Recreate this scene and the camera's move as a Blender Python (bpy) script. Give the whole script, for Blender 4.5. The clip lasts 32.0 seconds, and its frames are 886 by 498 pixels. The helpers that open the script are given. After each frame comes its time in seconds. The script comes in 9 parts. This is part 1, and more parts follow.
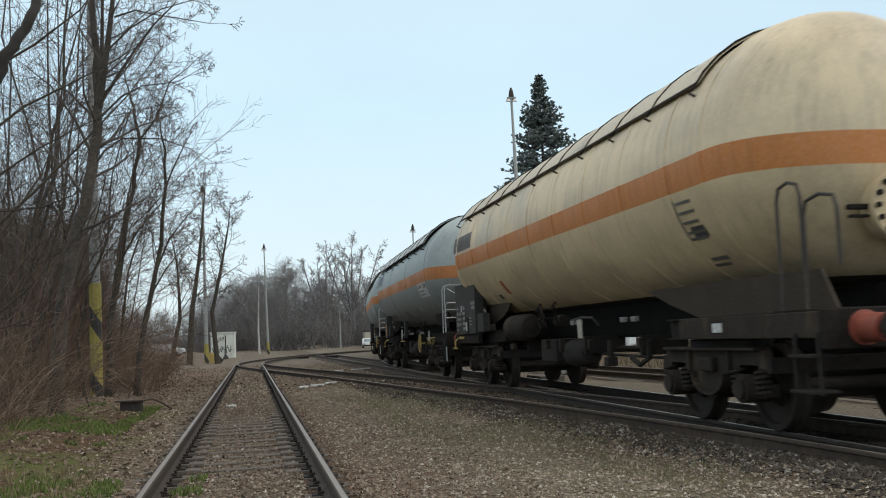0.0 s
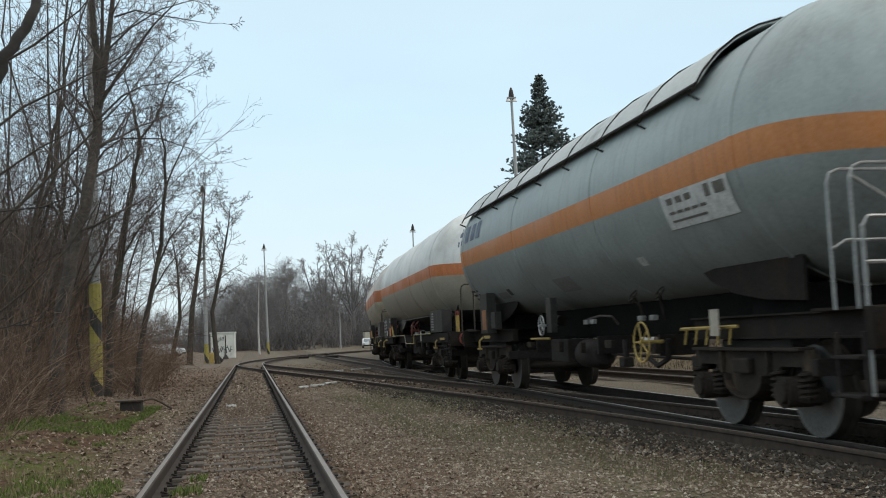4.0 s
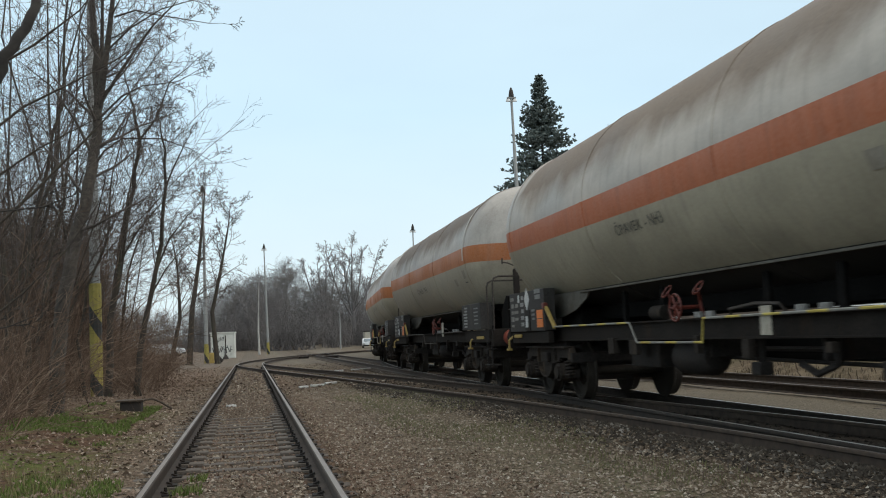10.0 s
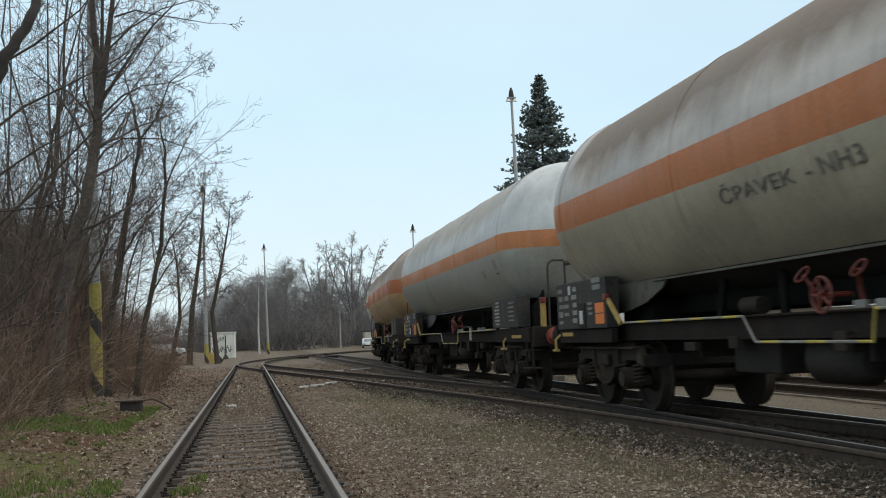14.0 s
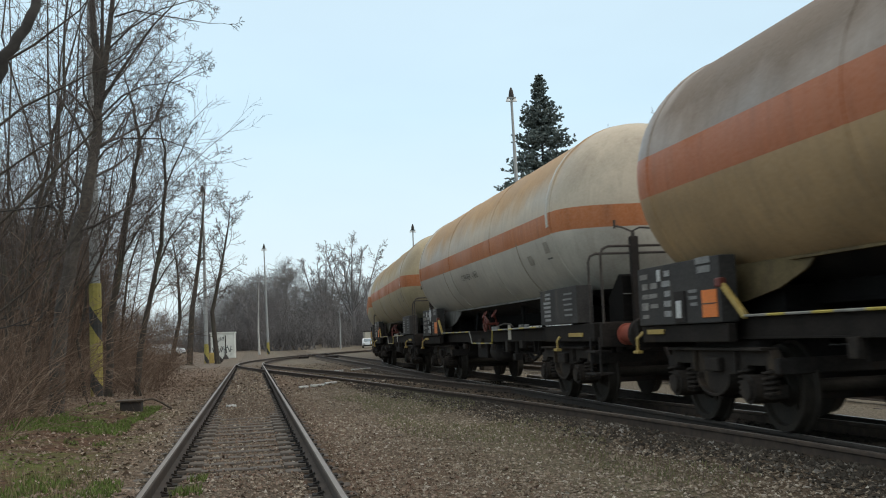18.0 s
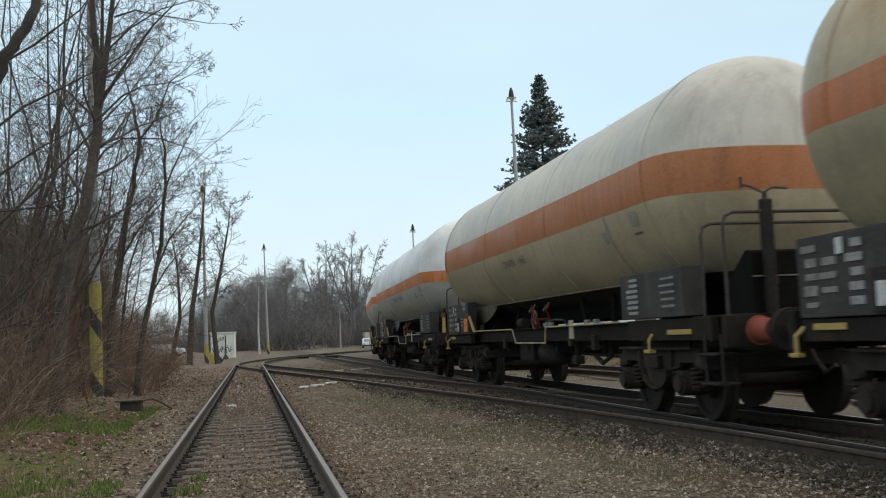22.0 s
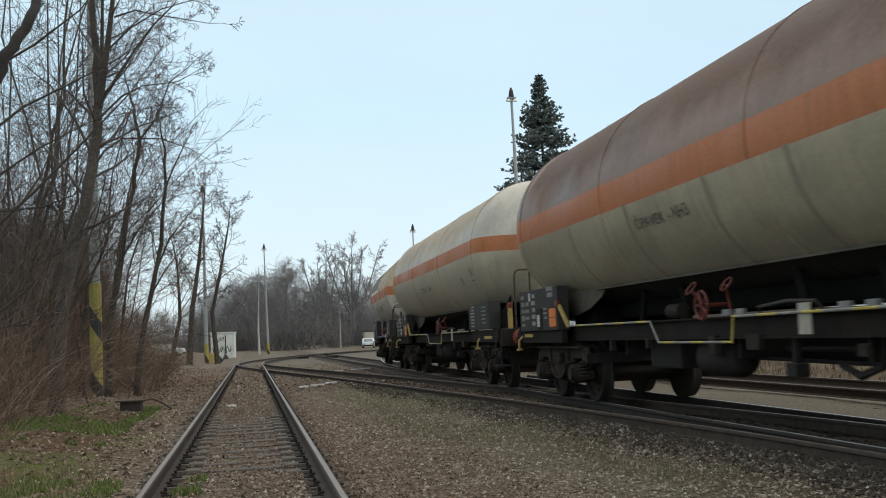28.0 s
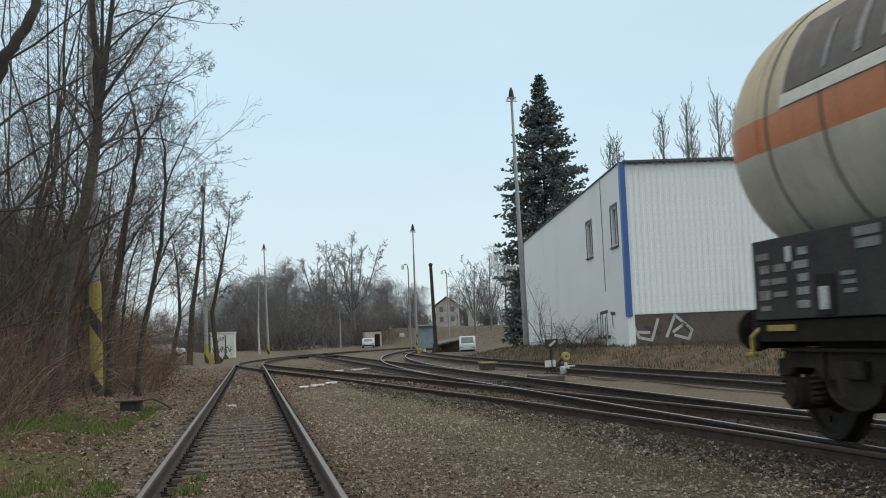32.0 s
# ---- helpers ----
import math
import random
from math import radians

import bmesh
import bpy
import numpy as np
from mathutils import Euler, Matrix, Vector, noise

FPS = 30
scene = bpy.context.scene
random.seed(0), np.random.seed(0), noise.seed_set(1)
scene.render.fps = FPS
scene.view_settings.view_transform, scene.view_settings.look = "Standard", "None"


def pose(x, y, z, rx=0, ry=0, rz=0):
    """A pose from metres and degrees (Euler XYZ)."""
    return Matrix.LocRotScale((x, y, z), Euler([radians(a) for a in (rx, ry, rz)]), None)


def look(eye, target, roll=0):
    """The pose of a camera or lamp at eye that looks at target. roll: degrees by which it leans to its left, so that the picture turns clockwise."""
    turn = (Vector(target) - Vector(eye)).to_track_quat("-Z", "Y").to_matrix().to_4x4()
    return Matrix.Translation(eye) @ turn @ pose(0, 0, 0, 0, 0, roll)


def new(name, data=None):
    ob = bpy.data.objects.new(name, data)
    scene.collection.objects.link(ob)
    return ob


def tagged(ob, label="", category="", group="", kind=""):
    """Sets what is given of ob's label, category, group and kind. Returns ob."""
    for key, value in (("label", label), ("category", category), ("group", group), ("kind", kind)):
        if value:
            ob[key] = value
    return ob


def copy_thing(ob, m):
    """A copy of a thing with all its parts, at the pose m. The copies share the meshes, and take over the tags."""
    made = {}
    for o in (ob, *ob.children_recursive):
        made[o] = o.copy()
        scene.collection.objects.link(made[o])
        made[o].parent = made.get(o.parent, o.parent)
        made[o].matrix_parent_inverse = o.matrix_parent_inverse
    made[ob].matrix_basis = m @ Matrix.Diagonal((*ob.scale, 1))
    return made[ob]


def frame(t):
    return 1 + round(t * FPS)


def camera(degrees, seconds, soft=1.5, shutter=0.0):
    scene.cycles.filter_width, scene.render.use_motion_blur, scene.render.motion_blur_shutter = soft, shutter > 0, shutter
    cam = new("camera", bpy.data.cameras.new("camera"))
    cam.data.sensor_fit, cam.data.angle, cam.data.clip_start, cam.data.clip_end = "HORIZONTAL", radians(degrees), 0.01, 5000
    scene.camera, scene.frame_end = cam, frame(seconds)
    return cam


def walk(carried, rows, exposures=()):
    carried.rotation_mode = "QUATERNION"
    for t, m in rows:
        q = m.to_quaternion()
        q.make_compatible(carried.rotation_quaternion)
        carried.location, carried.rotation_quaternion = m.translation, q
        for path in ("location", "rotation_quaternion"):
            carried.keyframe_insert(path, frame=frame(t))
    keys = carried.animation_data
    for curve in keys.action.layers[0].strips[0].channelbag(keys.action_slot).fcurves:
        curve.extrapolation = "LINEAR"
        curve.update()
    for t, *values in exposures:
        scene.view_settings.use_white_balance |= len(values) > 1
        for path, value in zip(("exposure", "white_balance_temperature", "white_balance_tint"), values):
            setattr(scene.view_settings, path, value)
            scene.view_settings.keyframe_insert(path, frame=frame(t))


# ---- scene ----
# ---- camera: stands still on a low tripod between the tracks ----
cam = camera(47.46, 32.0, soft=1.05, shutter=0.25)
EYE = Vector((0.0, 0.0, 1.126))
YAW, TILT, LEAN = radians(10.984), radians(4.970), -2.304
AIM = EYE + Vector((math.sin(YAW) * math.cos(TILT), math.cos(YAW) * math.cos(TILT), math.sin(TILT)))
walk(cam, [(0.0, look(EYE, AIM, LEAN)), (32.0, look(EYE, AIM, LEAN))], [(0.0, 0.0), (30.4, 0.0), (31.3, -0.04), (32.0, -0.14)])

# ---- world: a bright, thinly overcast winter sky ----
world = bpy.data.worlds.new("sky")
scene.world = world
world.use_nodes = True
wn, wl = world.node_tree.nodes, world.node_tree.links
wn.clear()
w_out = wn.new("ShaderNodeOutputWorld")
w_bg = wn.new("ShaderNodeBackground")
w_sky = wn.new("ShaderNodeTexSky")
w_sky.sky_type, w_sky.sun_disc = "NISHITA", False
w_sky.sun_elevation, w_sky.sun_rotation = radians(24), radians(115)
w_sky.air_density, w_sky.dust_density, w_sky.ozone_density = 1.0, 1.5, 1.0
w_cloud = wn.new("ShaderNodeMix")
w_cloud.data_type = "RGBA"
w_tc = wn.new("ShaderNodeTexCoord")
w_sep = wn.new("ShaderNodeSeparateXYZ")
w_ramp = wn.new("ShaderNodeValToRGB")
w_ramp.color_ramp.elements[0].position, w_ramp.color_ramp.elements[0].color = 0.0, (7.9, 9.1, 9.5, 1)
w_ramp.color_ramp.elements[1].position, w_ramp.color_ramp.elements[1].color = 1.0, (13.5, 12.6, 11.4, 1)
top_el = w_ramp.color_ramp.elements.new(0.40)
top_el.color = (6.3, 7.9, 8.9, 1)
mid_el = w_ramp.color_ramp.elements.new(0.22)
mid_el.color = (6.2, 8.2, 9.5, 1)
w_noise = wn.new("ShaderNodeTexNoise")
w_noise.inputs["Scale"].default_value = 2.2
w_noise.inputs["Detail"].default_value = 4.0
w_noise.inputs["Roughness"].default_value = 0.55
w_map = wn.new("ShaderNodeMapping")
w_map.inputs["Scale"].default_value = (1.0, 1.0, 2.6)
w_var = wn.new("ShaderNodeMapRange")
w_var.inputs["To Min"].default_value, w_var.inputs["To Max"].default_value = 0.90, 1.10
w_mul = wn.new("ShaderNodeVectorMath")
w_mul.operation = "SCALE"
wl.new(w_tc.outputs["Generated"], w_sep.inputs[0])
wl.new(w_sep.outputs["Z"], w_ramp.inputs["Fac"])
wl.new(w_tc.outputs["Generated"], w_map.inputs["Vector"])
wl.new(w_map.outputs[0], w_noise.inputs["Vector"])
wl.new(w_noise.outputs["Fac"], w_var.inputs["Value"])
wl.new(w_ramp.outputs["Color"], w_mul.inputs[0])
wl.new(w_var.outputs[0], w_mul.inputs["Scale"])
w_cloud.inputs["Factor"].default_value = 0.86
wl.new(w_sky.outputs["Color"], w_cloud.inputs["A"])
wl.new(w_mul.outputs[0], w_cloud.inputs["B"])
wl.new(w_cloud.outputs["Result"], w_bg.inputs["Color"])
w_bg.inputs["Strength"].default_value = 0.117
wl.new(w_bg.outputs[0], w_out.inputs["Surface"])

sun_data = bpy.data.lights.new("sun", "SUN")
sun_data.energy, sun_data.angle, sun_data.color = 0.9, radians(25), (1.0, 0.95, 0.88)
sun = new("sun", sun_data)
SUN_AZ, SUN_EL = radians(115), radians(40)
sun_dir = Vector((math.sin(SUN_AZ) * math.cos(SUN_EL), math.cos(SUN_AZ) * math.cos(SUN_EL), math.sin(SUN_EL)))
sun.matrix_world = look(sun_dir * 50, (0, 0, 0))
# ---- materials ----
def mat_base(name, rough=0.8, metal=0.0):
    m = bpy.data.materials.new(name)
    m.use_nodes = True
    n, l = m.node_tree.nodes, m.node_tree.links
    b = n["Principled BSDF"]
    b.inputs["Roughness"].default_value = rough
    b.inputs["Metallic"].default_value = metal
    return m, n, l, b


def rgb(c):
    return (c[0], c[1], c[2], 1.0)


def noise_node(n, l, vec, scale, detail=4.0, rough=0.6):
    t = n.new("ShaderNodeTexNoise")
    t.inputs["Scale"].default_value = scale
    t.inputs["Detail"].default_value = detail
    t.inputs["Roughness"].default_value = rough
    if vec is not None:
        l.new(vec, t.inputs["Vector"])
    return t.outputs["Fac"]


def ramp(n, l, fac, stops):
    r = n.new("ShaderNodeValToRGB")
    e = r.color_ramp.elements
    while len(e) < len(stops):
        e.new(0.5)
    for i, (pos, col) in enumerate(stops):
        e[i].position = pos
        e[i].color = rgb(col) if not isinstance(col, (int, float)) else (col, col, col, 1)
    l.new(fac, r.inputs["Fac"])
    return r.outputs["Color"]


def mixc(n, l, fac, a, b, mode="MIX"):
    m = n.new("ShaderNodeMix")
    m.data_type, m.blend_type = "RGBA", mode
    for sock, v in ((m.inputs["Factor"], fac), (m.inputs["A"], a), (m.inputs["B"], b)):
        if isinstance(v, (int, float)):
            sock.default_value = v
        elif isinstance(v, (tuple, list)):
            sock.default_value = rgb(v)
        else:
            l.new(v, sock)
    return m.outputs["Result"]


def bump(n, l, b, height, strength=0.3, dist=0.02):
    k = n.new("ShaderNodeBump")
    k.inputs["Strength"].default_value, k.inputs["Distance"].default_value = strength, dist
    l.new(height, k.inputs["Height"])
    l.new(k.outputs["Normal"], b.inputs["Normal"])


def coords(n, kind="Object"):
    return n.new("ShaderNodeTexCoord").outputs[kind]


def mapping(n, l, vec, scale):
    m = n.new("ShaderNodeMapping")
    m.inputs["Scale"].default_value = scale
    l.new(vec, m.inputs["Vector"])
    return m.outputs[0]


def math_node(n, l, op, a, b=0.0):
    m = n.new("ShaderNodeMath")
    m.operation = op
    for i, v in enumerate((a, b)):
        if isinstance(v, (int, float)):
            m.inputs[i].default_value = v
        else:
            l.new(v, m.inputs[i])
    return m.outputs[0]


def rough_mat(name, c1, c2, scale=6.0, rough=0.8, metal=0.0, bump_s=0.25, fine=40.0, c3=None, dist=0.01, spec=0.5):
    """Two-scale mottled surface between c1 and c2, with c3 as sparse stains."""
    m, n, l, b = mat_base(name, rough, metal)
    b.inputs["Specular IOR Level"].default_value = spec
    v = coords(n)
    big = noise_node(n, l, v, scale, 5.0)
    small = noise_node(n, l, v, fine, 3.0)
    c = ramp(n, l, big, [(0.32, c1), (0.68, c2)])
    c = mixc(n, l, 0.35, c, ramp(n, l, small, [(0.3, [x * 0.6 for x in c1]), (0.7, [min(1, x * 1.25) for x in c2])]))
    if c3 is not None:
        st = noise_node(n, l, mapping(n, l, v, (1, 1, 0.35)), scale * 0.7, 6.0, 0.7)
        f = ramp(n, l, st, [(0.55, 0.0), (0.72, 1.0)])
        c = mixc(n, l, f, c, c3)
    l.new(c, b.inputs["Base Color"])
    r = ramp(n, l, big, [(0.3, max(0.05, rough - 0.12)), (0.7, min(1, rough + 0.1))])
    l.new(r, b.inputs["Roughness"])
    if bump_s:
        bump(n, l, b, small, bump_s, dist)
    return m


def tank_paint(name, top, low, stripe, grime=(0.10, 0.08, 0.06), dirt=0.5, z0=2.755, z1=3.105, rough=0.46, over=None, under=0.0):
    """Painted tank: an upper and a lower colour with a stripe between, run-down streaks, soot on the crown."""
    m, n, l, b = mat_base(name, rough)
    v = coords(n)
    s = n.new("ShaderNodeSeparateXYZ")
    l.new(v, s.inputs[0])
    z = s.outputs["Z"]
    big = noise_node(n, l, mapping(n, l, v, (1, 0.5, 1)), 1.1, 5.0)
    cloud = noise_node(n, l, v, 0.7, 3.0)
    streak = noise_node(n, l, mapping(n, l, v, (2.2, 5.0, 0.35)), 1.6, 6.0, 0.65)
    fine = noise_node(n, l, v, 28.0, 4.0)
    film = 0.0
    b.inputs["Specular IOR Level"].default_value = 0.35
    up_d = [x * 0.72 for x in top]
    c_top = ramp(n, l, big, [(0.35, up_d), (0.62, top)])
    if over is not None:
        # soot and rust film lying on the crown, thinning downwards with an uneven edge
        zz = math_node(n, l, "ADD", z, math_node(n, l, "MULTIPLY", math_node(n, l, "SUBTRACT", cloud, 0.5), 1.0))
        f = ramp(n, l, math_node(n, l, "MULTIPLY", math_node(n, l, "SUBTRACT", zz, 3.2), 0.75), [(0.0, 0.0), (0.34, 0.95)])
        ya = math_node(n, l, "ABSOLUTE", s.outputs["Y"])
        f = math_node(n, l, "MULTIPLY", f, ramp(n, l, math_node(n, l, "MULTIPLY", math_node(n, l, "ADD", ya, cloud), 0.1), [(0.645, 1.0), (0.67, 0.08)]))
        film = f
        c_top = mixc(n, l, f, c_top, ramp(n, l, big, [(0.3, [x * 0.78 for x in over]), (0.7, over)]))
    low_d = [x * 0.66 for x in low]
    c_low = ramp(n, l, big, [(0.33, low_d), (0.66, low)])
    c = mixc(n, l, math_node(n, l, "GREATER_THAN", z, z1), c_low, c_top)
    st_c = ramp(n, l, streak, [(0.3, [x * 0.66 for x in stripe]), (0.62, stripe)])
    band = math_node(n, l, "MULTIPLY", math_node(n, l, "GREATER_THAN", z, z0), math_node(n, l, "LESS_THAN", z, z1))
    c = mixc(n, l, band, c, st_c)
    f = ramp(n, l, streak, [(0.5, 0.0), (0.78, 1.0)])
    c = mixc(n, l, math_node(n, l, "MULTIPLY", f, dirt), c, grime)
    # rubbed and smeared patches, strongest low on the belly
    smear = noise_node(n, l, mapping(n, l, v, (1.0, 1.3, 0.55)), 2.6, 9.0, 0.72)
    lowf = ramp(n, l, math_node(n, l, "MULTIPLY", math_node(n, l, "SUBTRACT", z, 1.5), 0.5), [(0.1, 0.7), (0.6, 0.28)])
    c = mixc(n, l, math_node(n, l, "MULTIPLY", ramp(n, l, smear, [(0.5, 0.0), (0.68, 0.75)]), lowf), c, mixc(n, l, 0.6, c, grime))
    scuff = noise_node(n, l, mapping(n, l, v, (1.0, 3.5, 1.0)), 3.4, 8.0, 0.7)
    c = mixc(n, l, ramp(n, l, scuff, [(0.64, 0.0), (0.74, 0.16)]), c, (0.6, 0.58, 0.53))
    c = mixc(n, l, 0.09, c, ramp(n, l, fine, [(0.3, (0.08, 0.07, 0.06)), (0.7, (0.75, 0.72, 0.66))]))
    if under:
        # below the cradle angle the belly's shade is painted on, near-black
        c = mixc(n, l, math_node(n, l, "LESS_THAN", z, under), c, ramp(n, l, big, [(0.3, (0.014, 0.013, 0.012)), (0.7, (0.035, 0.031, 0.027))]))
    l.new(c, b.inputs["Base Color"])
    l.new(math_node(n, l, "ADD", ramp(n, l, big, [(0.3, rough - 0.1), (0.7, rough + 0.18)]), math_node(n, l, "MULTIPLY", film, 0.3)), b.inputs["Roughness"])
    bump(n, l, b, noise_node(n, l, v, 2.2, 2.0), 0.10, 0.03)
    return m


M_BLACK = rough_mat("bogie_black", (0.017, 0.015, 0.0145), (0.040, 0.035, 0.032), 5, 0.75, 0.0, 0.3, 30, (0.04, 0.027, 0.018), spec=0.12)
M_FRAME = rough_mat("frame_grey", (0.014, 0.0125, 0.0115), (0.034, 0.029, 0.0255), 3, 0.8, 0.0, 0.2, 30, (0.042, 0.029, 0.019), spec=0.06)
# shade under the tank put into this near-black; lockers and gussets share it
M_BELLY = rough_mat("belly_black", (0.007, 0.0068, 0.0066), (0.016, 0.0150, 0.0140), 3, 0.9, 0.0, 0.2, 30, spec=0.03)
M_BOGIE = rough_mat("bogie_dusty", (0.016, 0.0135, 0.012), (0.046, 0.038, 0.032), 4, 0.8, 0.0, 0.3, 30, (0.075, 0.055, 0.038), spec=0.12)
M_WHEEL = rough_mat("wheel_steel", (0.02, 0.018, 0.016), (0.05, 0.042, 0.034), 7, 0.6, 0.2, 0.2, 40, spec=0.12)
M_PANEL = rough_mat("panel_grey", (0.030, 0.029, 0.029), (0.068, 0.063, 0.059), 2.5, 0.65, 0, 0.12, 30, (0.10, 0.085, 0.068), spec=0.12)
M_WHITE = rough_mat("white_marking", (0.36, 0.37, 0.37), (0.62, 0.62, 0.60), 8, 0.6, 0, 0.05, 40, (0.25, 0.23, 0.2))
M_GREYMARK = rough_mat("faded_marking", (0.10, 0.10, 0.097), (0.25, 0.247, 0.235), 8, 0.65, 0, 0.05, 40)
M_RED = rough_mat("red_paint", (0.085, 0.018, 0.012), (0.18, 0.034, 0.022), 8, 0.5, 0, 0.1, 40, (0.1, 0.03, 0.02))
M_BUFFER = rough_mat("buffer_red", (0.17, 0.036, 0.022), (0.31, 0.075, 0.043), 7, 0.6, 0, 0.15, 40, (0.06, 0.04, 0.03))
M_YELLOW = rough_mat("yellow_paint", (0.27, 0.18, 0.045), (0.46, 0.33, 0.095), 7, 0.6, 0, 0.1, 40, (0.12, 0.09, 0.04))
M_ORANGE = rough_mat("hazard_orange", (0.6, 0.16, 0.03), (0.75, 0.22, 0.05), 9, 0.5, 0, 0.05, 40)
M_ORANGE_DULL = rough_mat("faded_orange", (0.20, 0.085, 0.03), (0.32, 0.14, 0.05), 7, 0.7, 0, 0.05, 40, (0.09, 0.06, 0.04))
M_GALV = rough_mat("galvanised", (0.28, 0.29, 0.29), (0.44, 0.44, 0.43), 8, 0.45, 0.6, 0.05, 40)
M_RAILING = rough_mat("dark_railing", (0.036, 0.031, 0.028), (0.075, 0.064, 0.056), 9, 0.7, 0.0, 0.05, 40, spec=0.2)
M_SHIELD = rough_mat("sunshield", (0.46, 0.40, 0.30), (0.58, 0.51, 0.385), 1.6, 0.6, 0.0, 0.1, 25, (0.16, 0.14, 0.12))
M_SHIELD_BLUE = rough_mat("sunshield_grey", (0.38, 0.41, 0.405), (0.52, 0.55, 0.54), 1.6, 0.55, 0.0, 0.1, 25, (0.14, 0.13, 0.12))
M_DARK_INK = rough_mat("dark_lettering", (0.02, 0.02, 0.022), (0.05, 0.05, 0.05), 8, 0.6, 0, 0.0, 40)
M_BLUE_INK = rough_mat("blue_lettering", (0.02, 0.035, 0.07), (0.035, 0.055, 0.11), 8, 0.5, 0, 0.0, 40)


def dash_material(name, pitch):
    """Black and yellow warning dashes along a rail."""
    m, n, l, b = mat_base(name, 0.6)
    v = coords(n)
    s = n.new("ShaderNodeSeparateXYZ")
    l.new(v, s.inputs[0])
    f = math_node(n, l, "GREATER_THAN", math_node(n, l, "FRACT", math_node(n, l, "DIVIDE", s.outputs["Y"], pitch)), 0.58)
    w = noise_node(n, l, v, 9.0, 5.0)
    l.new(mixc(n, l, f, ramp(n, l, w, [(0.3, (0.16, 0.155, 0.14)), (0.7, (0.28, 0.275, 0.25))]), ramp(n, l, w, [(0.3, (0.36, 0.27, 0.05)), (0.7, (0.55, 0.44, 0.11))])), b.inputs["Base Color"])
    return m


M_DASH = dash_material("warning_dashes", 0.8)
M_STEELRIM = rough_mat("rim_steel", (0.16, 0.155, 0.15), (0.26, 0.25, 0.24), 7, 0.45, 0.6, 0.1, 40)
# ---- mesh helpers ----
def box(bm, c, s, rz=0.0, rx=0.0, ry=0.0, taper=None):
    m = Matrix.Translation(c) @ Euler((rx, ry, rz)).to_matrix().to_4x4() @ Matrix.Diagonal((s[0], s[1], s[2], 1))
    r = bmesh.ops.create_cube(bm, size=1.0, matrix=m)
    return r["verts"]


def soft_box(bm, c, s, w=0.01, rz=0.0, rx=0.0):
    vs = box(bm, c, s, rz, rx)
    es = list({e for v in vs for e in v.link_edges})
    bmesh.ops.bevel(bm, geom=es, offset=w, segments=2, profile=0.6, affect="EDGES")


def rod(bm, a, b, r, seg=8, r2=None):
    a, b = Vector(a), Vector(b)
    d = b - a
    m = Matrix.Translation((a + b) / 2) @ d.to_track_quat("Z", "Y").to_matrix().to_4x4()
    return bmesh.ops.create_cone(bm, cap_ends=True, segments=seg, radius1=r, radius2=r if r2 is None else r2, depth=d.length, matrix=m)["verts"]


def pipe(bm, pts, r, seg=6):
    """A round bar bent along pts."""
    pts = [Vector(q) for q in pts]
    rings = []
    side = None
    for i, q in enumerate(pts):
        d = (pts[min(i + 1, len(pts) - 1)] - pts[max(i - 1, 0)]).normalized()
        if side is None:
            side = d.orthogonal().normalized()
        side = (side - d * side.dot(d)).normalized()
        up = d.cross(side)
        rr = r[i] if isinstance(r, (list, tuple)) else r
        rings.append([bm.verts.new(q + (side * math.cos(k * math.tau / seg) + up * math.sin(k * math.tau / seg)) * rr) for k in range(seg)])
    for a, b in zip(rings, rings[1:]):
        for k in range(seg):
            bm.faces.new((a[k], a[(k + 1) % seg], b[(k + 1) % seg], b[k]))
    bm.faces.new(rings[0][::-1])
    bm.faces.new(rings[-1])


def lathe(bm, prof, axis="Y", seg=32, at=(0, 0, 0)):
    """Turn a profile of (along, radius) round an axis."""
    at = Vector(at)
    rings = []
    for u, r in prof:
        ring = []
        for k in range(seg):
            a = k * math.tau / seg
            c, s = math.cos(a) * r, math.sin(a) * r
            v = {"X": (u, c, s), "Y": (c, u, s), "Z": (c, s, u)}[axis]
            ring.append(bm.verts.new(at + Vector(v)))
        rings.append(ring)
    for a, b in zip(rings, rings[1:]):
        for k in range(seg):
            bm.faces.new((a[k], a[(k + 1) % seg], b[(k + 1) % seg], b[k]))
    for ring in (rings[0], rings[-1]):
        bm.faces.new(ring)
    bmesh.ops.recalc_face_normals(bm, faces=bm.faces)


def plate(bm, pts, normal, thick):
    """A flat plate with outline pts, thickened along normal."""
    n = Vector(normal).normalized() * thick
    a = [bm.verts.new(Vector(q)) for q in pts]
    b = [bm.verts.new(Vector(q) + n) for q in pts]
    bm.faces.new(a[::-1])
    bm.faces.new(b)
    for i in range(len(a)):
        j = (i + 1) % len(a)
        bm.faces.new((a[i], a[j], b[j], b[i]))
    bmesh.ops.recalc_face_normals(bm, faces=bm.faces)


def mesh_of(name, bm, material, smooth=False):
    bmesh.ops.recalc_face_normals(bm, faces=bm.faces)
    me = bpy.data.meshes.new(name)
    bm.to_mesh(me)
    bm.free()
    me.materials.append(material)
    if smooth:
        me.shade_smooth()
        me.set_sharp_from_angle(angle=radians(35))
    return me


def part(name, bm, material, parent=None, label="", smooth=False):
    ob = new(name, mesh_of(name, bm, material, smooth))
    ob.parent = parent
    if label:
        tagged(ob, label)
    return ob


def share(name, me, parent, m=None, label=""):
    ob = new(name, me)
    ob.parent = parent
    if m is not None:
        ob.matrix_basis = m
    if label:
        tagged(ob, label)
    return ob


def thing(name, label, category, group="", kind="", m=None):
    ob = new(name)
    ob.empty_display_size = 0.3
    if m is not None:
        ob.matrix_basis = m
    return tagged(ob, label, category, group, kind)


